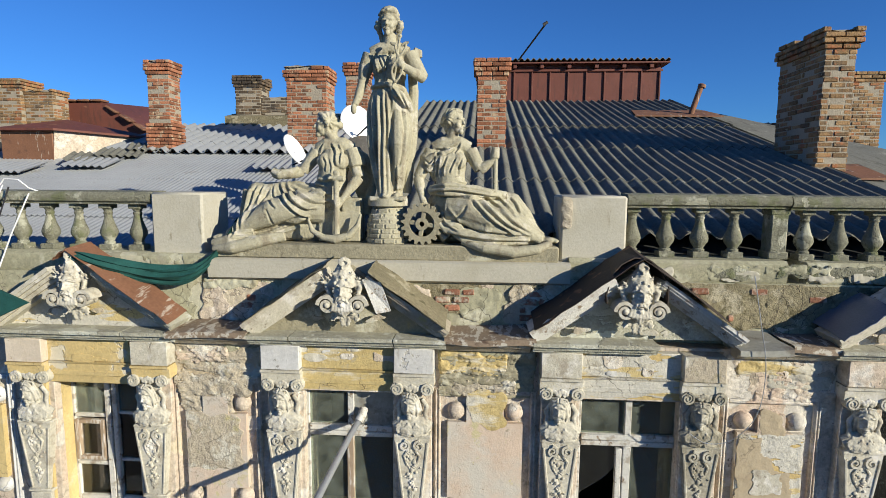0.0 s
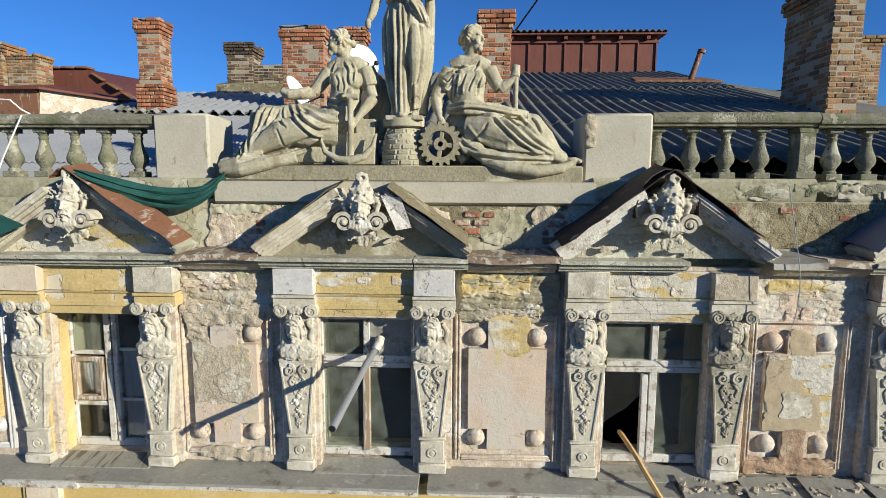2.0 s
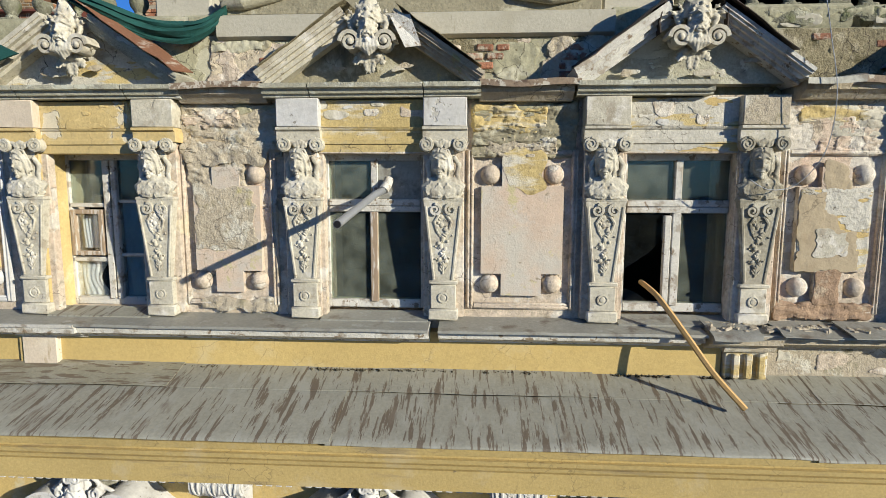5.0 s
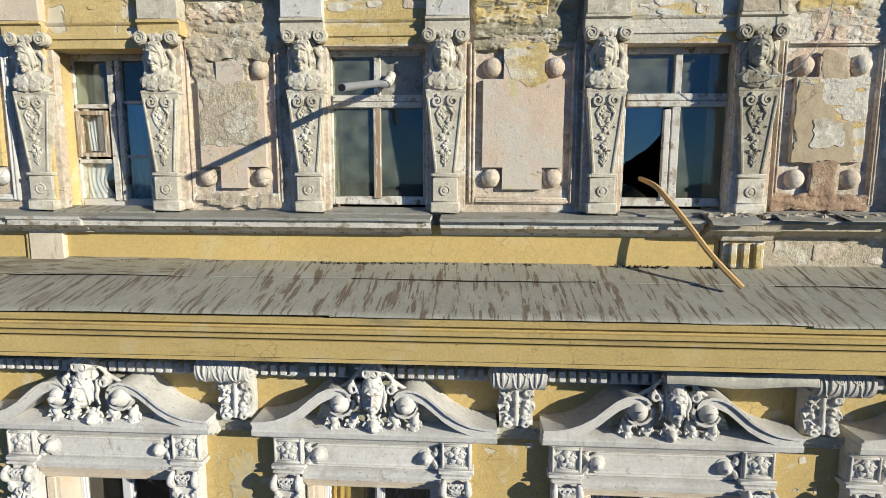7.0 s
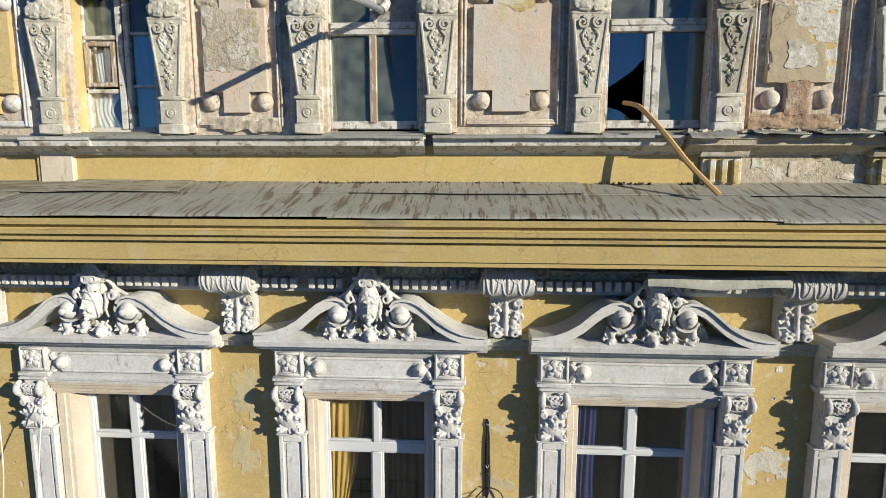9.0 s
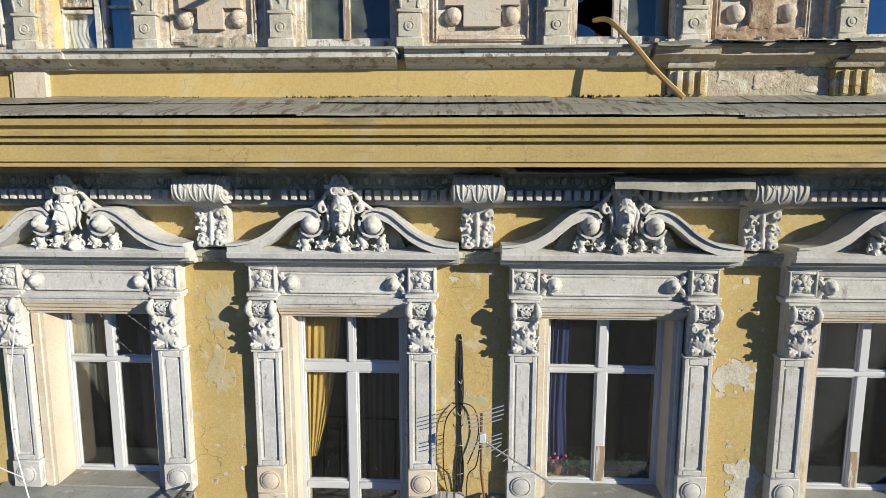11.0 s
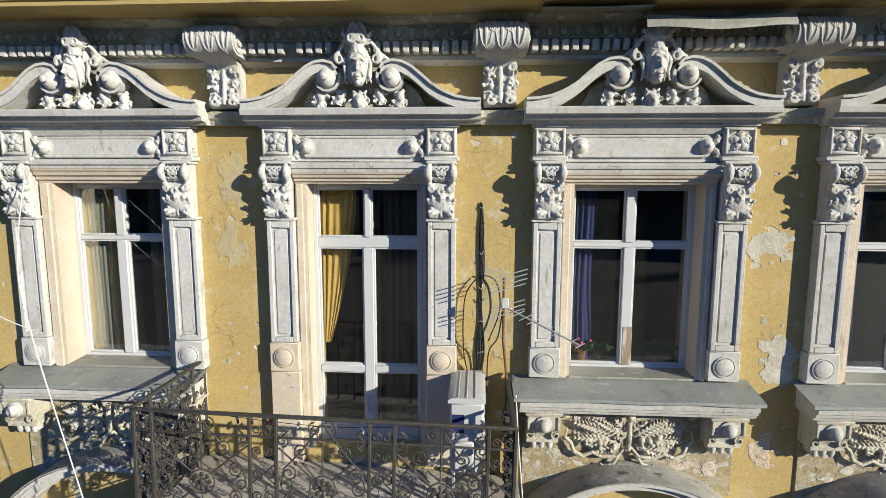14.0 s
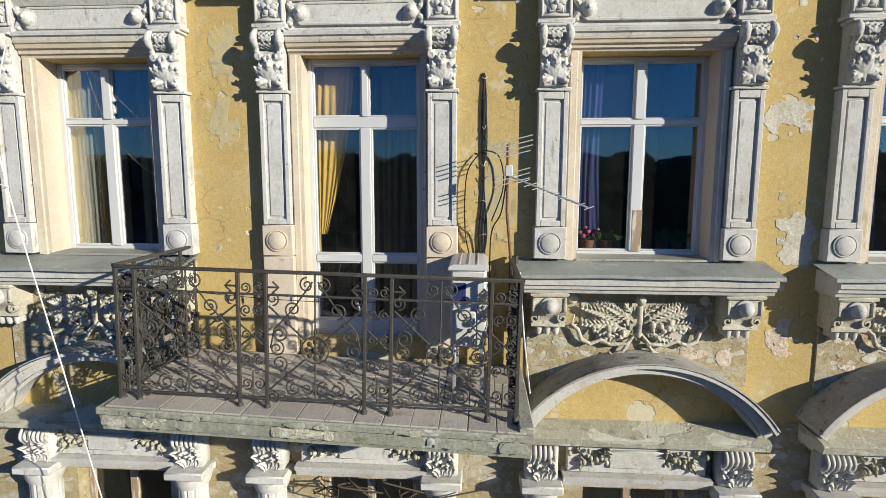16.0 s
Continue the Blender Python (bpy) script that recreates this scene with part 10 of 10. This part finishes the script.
def scrolls(parent, x0, x1, z0, z1, wide):
    """Scrollwork that fills one field of the railing."""
    c, m, w, h = (x0 + x1) / 2, (z0 + z1) / 2, x1 - x0, z1 - z0
    R, G = 0.0065, 5
    def bar(name, pts, r=R):
        part(name, Shape().tube(pts, r, G), IRON, parent)
    if wide:
        cz = z0 + 0.40 * h
        bar("wheel", ci(c, cz, 0.10, 0.10, 0, 1, 1))
        for k in range(8):
            a = radians(45 * k)
            s = Shape().tube([(c, 0, cz), (c + 0.055 * math.cos(a), 0, cz + 0.055 * math.sin(a))], 0.008, 5).blob((c + 0.06 * math.cos(a), 0, cz + 0.06 * math.sin(a)), (0.02, 0.012, 0.02), seg=7, rings=4)
            part("petal", s, IRON, parent)
        part("centre", Shape().blob((c, 0, cz), (0.026, 0.02, 0.026), seg=8, rings=5), IRON, parent)
        bar("stem", [(c, 0, z0), (c, 0, cz - 0.10)])
        bar("stem", [(c, 0, cz + 0.10), (c, 0, z1)])
        for sx in (-1, 1):
            for sz, top in ((1, z1), (-1, z0)):
                fx, fz = c + sx * 0.075, cz + sz * 0.075
                ex, ez = c + sx * (w / 2 - 0.02), (cz + sz * min(h * 0.34, abs(top - cz) - 0.05))
                bar("brace", [(fx, 0, fz), ((fx + ex) / 2, 0, (fz + ez) / 2), (ex, 0, ez)], 0.0075)
                px, pz = (fx + ex) / 2, (fz + ez) / 2
                part("knot", Shape().blob((px, 0, pz), (0.018, 0.014, 0.018), seg=7, rings=4), IRON, parent)
                bar("scroll", ci(px + sx * 0.055, pz - sz * 0.085, 0.062, 0.014, 90 * sz, 1.5, sx * sz))
                bar("scroll", ci(px - sx * 0.045, pz + sz * 0.10, 0.062, 0.014, -90 * sz, 1.5, sx * sz))
                bar("scroll", ci(ex - sx * 0.03, ez + sz * 0.055, 0.05, 0.012, -90 * sz, 1.4, -sx * sz))
                bar("scroll", ci(c + sx * 0.06, top - sz * 0.075, 0.055, 0.012, 90, 1.4, -sx * sz))
            bar("arc", [(c + sx * 0.02, 0, z1 - 0.05), (c + sx * w * 0.22, 0, cz + 0.30), (c + sx * w * 0.42, 0, cz + 0.14), (c + sx * w * 0.46, 0, cz)])
            bar("scroll", ci(c + sx * (w / 2 - 0.075), cz, 0.06, 0.014, 90, 1.5, sx))
            part("arrow", Shape().tube([(c + sx * (w / 2), 0, z1 - 0.10), (c + sx * (w / 2 - 0.09), 0, z1 - 0.10)], 0.008, 5).tube([(c + sx * (w / 2 - 0.05), 0, z1 - 0.06), (c + sx * (w / 2 - 0.095), 0, z1 - 0.10), (c + sx * (w / 2 - 0.05), 0, z1 - 0.14)], 0.008, 5), IRON, parent)
    else:
        for k, sz in enumerate((0.10, 0.30, 0.50, 0.70, 0.88)):
            z = z0 + sz * h
            for sx in (-1, 1):
                bar("scroll", ci(c + sx * w * 0.22, z, min(0.042, w * 0.21), 0.01, 180 - 90 * sx, 1.5, sx * (1 if k % 2 else -1)))
        bar("stem", [(c, 0, z0), (c, 0, z0 + 0.2 * h)])
        bar("cross_bar", [(x0, 0, z0 + 0.40 * h), (x1, 0, z0 + 0.60 * h)])
        bar("cross_bar", [(x1, 0, z0 + 0.40 * h), (x0, 0, z0 + 0.60 * h)])


def railing(name, x0, x1, posts, pose_, label, z0=0.06, z1=1.0):
    t = thing(name, (0, 0, 0), label, "railing", "balcony railings")
    t.matrix_world = pose_
    part("top_rail", Shape().box(x0, x1, -0.018, 0.018, z1 - 0.012, z1 + 0.012, 0.004), IRON, t)
    part("rail", Shape().box(x0, x1, -0.008, 0.008, z1 - 0.175, z1 - 0.16, 0.002), IRON, t)
    part("rail", Shape().box(x0, x1, -0.008, 0.008, z0, z0 + 0.014, 0.002), IRON, t)
    for x in posts:
        part("post", Shape().box(x - 0.013, x + 0.013, -0.013, 0.013, -0.02, z1, 0.003).lathe([(0.022, -0.03), (0.026, 0.0), (0.014, 0.02)], 8, Matrix.Translation((x, 0, 0))), IRON, t)
    for a, b in zip(posts, posts[1:]):
        scrolls(t, a, b, z0 + 0.014, z1 - 0.012, b - a > 0.4)
    return t


front = railing("balcony_railing", -1.47, 1.46, [-1.465, -1.325, -0.56, -0.355, 0.36, 0.55, 1.25, 1.45], pose(-1.405, -1.17, 4.81, 0, 1.4, 0), "wrought-iron balcony railing with scrolls and wheel rosettes")
left_rail = railing("balcony_railing", 0.0, 1.14, [0.015, 0.24, 0.90, 1.12], pose(-2.86, -1.17, 4.85, 0, 0, 90), "wrought-iron side railing of the balcony, dense scrollwork")
right_rail = railing("balcony_railing", 0.0, 1.14, [0.015, 0.24, 0.90, 1.12], pose(0.055, -1.17, 4.78, 0, 0, 90), "wrought-iron side railing of the balcony, dense scrollwork")
for rail in (left_rail, right_rail):
    for k in range(3):
        scrolls(rail, 0.25 + 0.21 * k, 0.46 + 0.21 * k, 0.08, 0.98, False)
    for k in range(60):
        x, z, turn = 0.05 + 0.075 * (k % 14) + rnd(-0.02, 0.02), 0.13 + 0.19 * (k // 14) + rnd(-0.05, 0.05), rnd(0, 360)
        part("iron_leaf", Shape().leaf((x, 0, z), rnd(0.06, 0.09), 0.045, rnd(-0.02, 0.02), turn), IRON, rail)
for k, (x, y, z, m) in enumerate(((-2.35, -0.5, 5.50, BLUE), (-2.05, -0.55, 5.50, RUST), (-1.75, -0.6, 5.52, PVC), (-1.2, -0.62, 5.47, PVC), (-2.2, -0.52, 5.49, RUST))):
    solid("clothes_peg", Shape().box(-0.006, 0.006, -0.012, 0.0, -0.07, 0.01, 0.002, pose(x, y, z, 0, 12 * (k % 3 - 1), 0)).box(-0.006, 0.006, 0.003, 0.014, -0.07, 0.01, 0.002, pose(x, y, z, 0, 12 * (k % 3 - 1), 0)), m, "small clothes peg clipped to the washing line", "peg", "clothes pegs")
wire("washing_line", [(-2.86, -0.45, 5.52), (-1.4, -0.6, 5.47), (0.05, -0.5, 5.52)], 0.003, CABLE, "thin washing line across the balcony")

# air conditioner
ac = thing("air_conditioner", (-0.305, -0.42, 5.15), "white air-conditioner outdoor unit with a ribbed lid", "air conditioner")
part("body", Shape().box(-0.14, 0.14, -0.30, 0.34, 0.0, 0.62, 0.018), BEIGE, ac)
part("lid", Shape().plate([(-0.155, 0.62), (0.155, 0.62), (0.155, 0.645), (0.12, 0.665), (-0.12, 0.665), (-0.155, 0.645)], -0.315, 0.355), BEIGE, ac)
for k in range(3):
    part("lid_rib", Shape().box(-0.075 + 0.07 * k, -0.065 + 0.07 * k, -0.30, 0.34, 0.664, 0.672, 0.002), BEIGE, ac)
for k in range(8):
    part("louvre", Shape().box(0.141, 0.15, -0.24, 0.28, 0.08 + 0.06 * k, 0.10 + 0.06 * k, 0.002), BEIGE, ac)
part("valve_box", Shape().box(-0.10, 0.06, -0.345, -0.30, 0.06, 0.30, 0.01), BEIGE, ac)
part("sticker", Shape().box(-0.12, -0.02, -0.304, -0.3005, 0.36, 0.52), BLUE, ac, "blue label without readable text")
for x in (-0.11, 0.11):
    for y in (-0.26, 0.30):
        part("leg", Shape().box(x - 0.015, x + 0.015, y - 0.015, y + 0.015, -0.40, 0.0, 0.003), GALV, ac)

# aerial on its mast
aerial = thing("tv_aerial", (0.0, -0.36, 5.65), "aluminium rod aerial on a rusty mast beside the window", "aerial")
part("mast", Shape().tube([(0.06, 0.20, 0.02), (0.0, 0.0, 0.55), (0.0, 0.0, 1.10)], 0.012, 8), RUST, aerial, "rusty mast")
B0, B1 = Vector((0.0, 0, 0.85)), Vector((0.61, -0.28, 0.60))
part("boom", Shape().tube([B0, B1], 0.008, 7), ALU, aerial)
N = Vector((0.62, 0.50, 0.16)).normalized()
for k in range(9):
    p = B0.lerp(B1, 0.20 + 0.10 * k)
    ln = 0.055 if k > 2 else 0.075
    part("rod", Shape().tube([p - N * ln, p + N * ln], 0.0035, 6), ALU, aerial)
for z in (-0.02, 0.02, 0.06, 0.10, -0.16, -0.20, -0.24):
    p = Vector((0.03, -0.02, 1.03 + z))
    q = Vector((0.17, 0.03, 0.045)) * (1.0 if z >= 0 else 0.9)
    part("reflector_rod", Shape().tube([p - q * 0.9, p + q], 0.005, 6), ALU, aerial)
part("dipole_box", Shape().box(-0.02, 0.04, -0.05, -0.01, 0.84, 0.93, 0.006), PVC, aerial)

# cable bundle beside the door
random.seed(5)
for k in range(8):
    x = -0.206 + 0.004 * k
    wire("wall_cable", [(-0.20 + rnd(-0.015, 0.015), -0.012, 7.36 + rnd(-0.02, 0.02)), (x + rnd(-0.012, 0.012), -0.012 - rnd(0, 0.012), 7.08), (x + rnd(-0.016, 0.016), -0.016, 6.75), (x + rnd(-0.018, 0.018), -0.014, 6.4), (x + rnd(-0.02, 0.02), -0.018, 6.0), (x + rnd(-0.01, 0.01), -0.03, 5.72), (x + 0.02, -0.10, 5.2)], rnd(0.005, 0.009), (CABLE, CABLE, IRON)[k % 3], "black cable running down the wall in a tangled bundle", "cable bundle")
for k in range(9):
    z = 7.30 - 0.17 * k + rnd(-0.04, 0.04)
    wire("cable_tie", [(-0.218 + rnd(-0.01, 0.01), -0.024, z), (-0.192, -0.034, z + rnd(-0.03, 0.03)), (-0.172 + rnd(-0.01, 0.01), -0.022, z + rnd(-0.05, 0.05))], 0.004, (GALV, IRON)[k % 2], "bit of wire tied round the cables", "cable ties")
wire("wall_cable", [(-0.20, -0.05, 6.72), (-0.06, -0.06, 6.66), (-0.02, -0.06, 6.4), (-0.12, -0.06, 6.1)], 0.006, CABLE, "black cable loop on the wall", "cable bundle")
wire("wall_cable", [(-0.22, -0.05, 6.7), (-0.34, -0.05, 6.5), (-0.35, -0.05, 6.0), (-0.28, -0.06, 5.7)], 0.006, CABLE, "black cable loop on the wall", "cable bundle")
wire("wall_cable", [(0.0, -0.36, 6.55), (-0.04, -0.25, 6.2), (-0.12, -0.12, 6.0), (-0.13, -0.08, 5.6)], 0.006, CABLE, "black aerial lead hanging on the wall", "cable bundle")
wire("wall_cable", [(0.12, -0.36, 5.7), (0.15, -0.5, 5.2), (0.16, -1.0, 4.9)], 0.006, DISH, "pale cable hanging by the balcony", "cable bundle")
wire("downpipe", [(0.09, -0.10, 5.80), (0.10, -0.12, 5.3), (0.10, -0.12, 4.7)], 0.03, IRON, "dark pipe beside the window ledge")
# dry creeper below the balcony
random.seed(6)
for k in range(14):
    x, z = rnd(-1.8, -0.7), rnd(3.4, 3.75)
    wire("dry_twig", [(x, -0.2, z), (x + rnd(-0.2, 0.3), -0.25 - rnd(0, 0.2), z + rnd(-0.1, 0.15)), (x + rnd(0.1, 0.6), -0.25, z + rnd(-0.25, 0.1))], rnd(0.004, 0.010), BARK, "bare dry creeper twig under the balcony", "creeper twigs")

# ---- wooded ground across the street ----
random.seed(14)


def bare_tree(x, y, h):
    t = thing("bare_tree", (x, y, 0), "leafless dark tree across the street", "tree", "trees across the street")
    part("trunk", Shape().tube([(0, 0, 0), (rnd(-0.2, 0.2), 0, h * 0.4), (rnd(-0.3, 0.3), 0, h * 0.75)], [0.22, 0.15, 0.07], 7), BARK, t)
    s = Shape()
    for k in range(60):
        z = h * rnd(0.3, 0.75)
        a, ln = rnd(0, 6.28), h * rnd(0.12, 0.3)
        p = Vector((0, 0, z))
        q = p + Vector((math.cos(a) * ln * 0.7, math.sin(a) * ln * 0.7, ln))
        s.tube([p, p.lerp(q, 0.5) + Vector((rnd(-0.1, 0.1), 0, -0.1)), q], [0.05, 0.03, 0.012], 4)
        for j in range(3):
            m_ = p.lerp(q, rnd(0.4, 0.9))
            s.tube([m_, m_ + Vector((rnd(-0.6, 0.6), rnd(-0.6, 0.6), rnd(0.2, 0.8)))], [0.02, 0.008], 4)
    part("branches", s, BARK, t)


for x, y, h in ((-14, -52, 11), (-3, -58, 9), (5, -50, 12), (9, -54, 10.5), (22, -56, 10), (34, -50, 11.5), (-30, -50, 12)):
    bare_tree(x, y, h)
s = Shape()


def treetop(x):
    return 8.7 + 1.2 * noise.noise((x * 0.06, 3, 1)) + 0.8 * noise.noise((x * 0.3, 8, 1))


for k in range(7000):
    x = rnd(-120, 120)
    y = -62 - rnd(0, 6)
    z = treetop(x) * (1 - rnd(0, 1) ** 2.2)
    s.blob((x, y, z), (rnd(0.4, 1.0), rnd(0.4, 0.9), rnd(0.4, 0.9)), rnd(0, 40), rnd(0, 40), 0, 6, 4)
verts = [(x, y, z) for x in range(-170, 171) for y, z in ((-64, 0), (-66, treetop(x) - 0.7), (-90, treetop(x) - 1.5), (-92, 0))]
faces = [(i * 4 + k, i * 4 + 4 + k, i * 4 + 5 + k, i * 4 + 1 + k) for i in range(340) for k in range(3)]
s.add(verts, faces)
solid("woodland", s, LEAVES, "dark belt of evergreen woodland across the street", "woodland", kind="stuff")
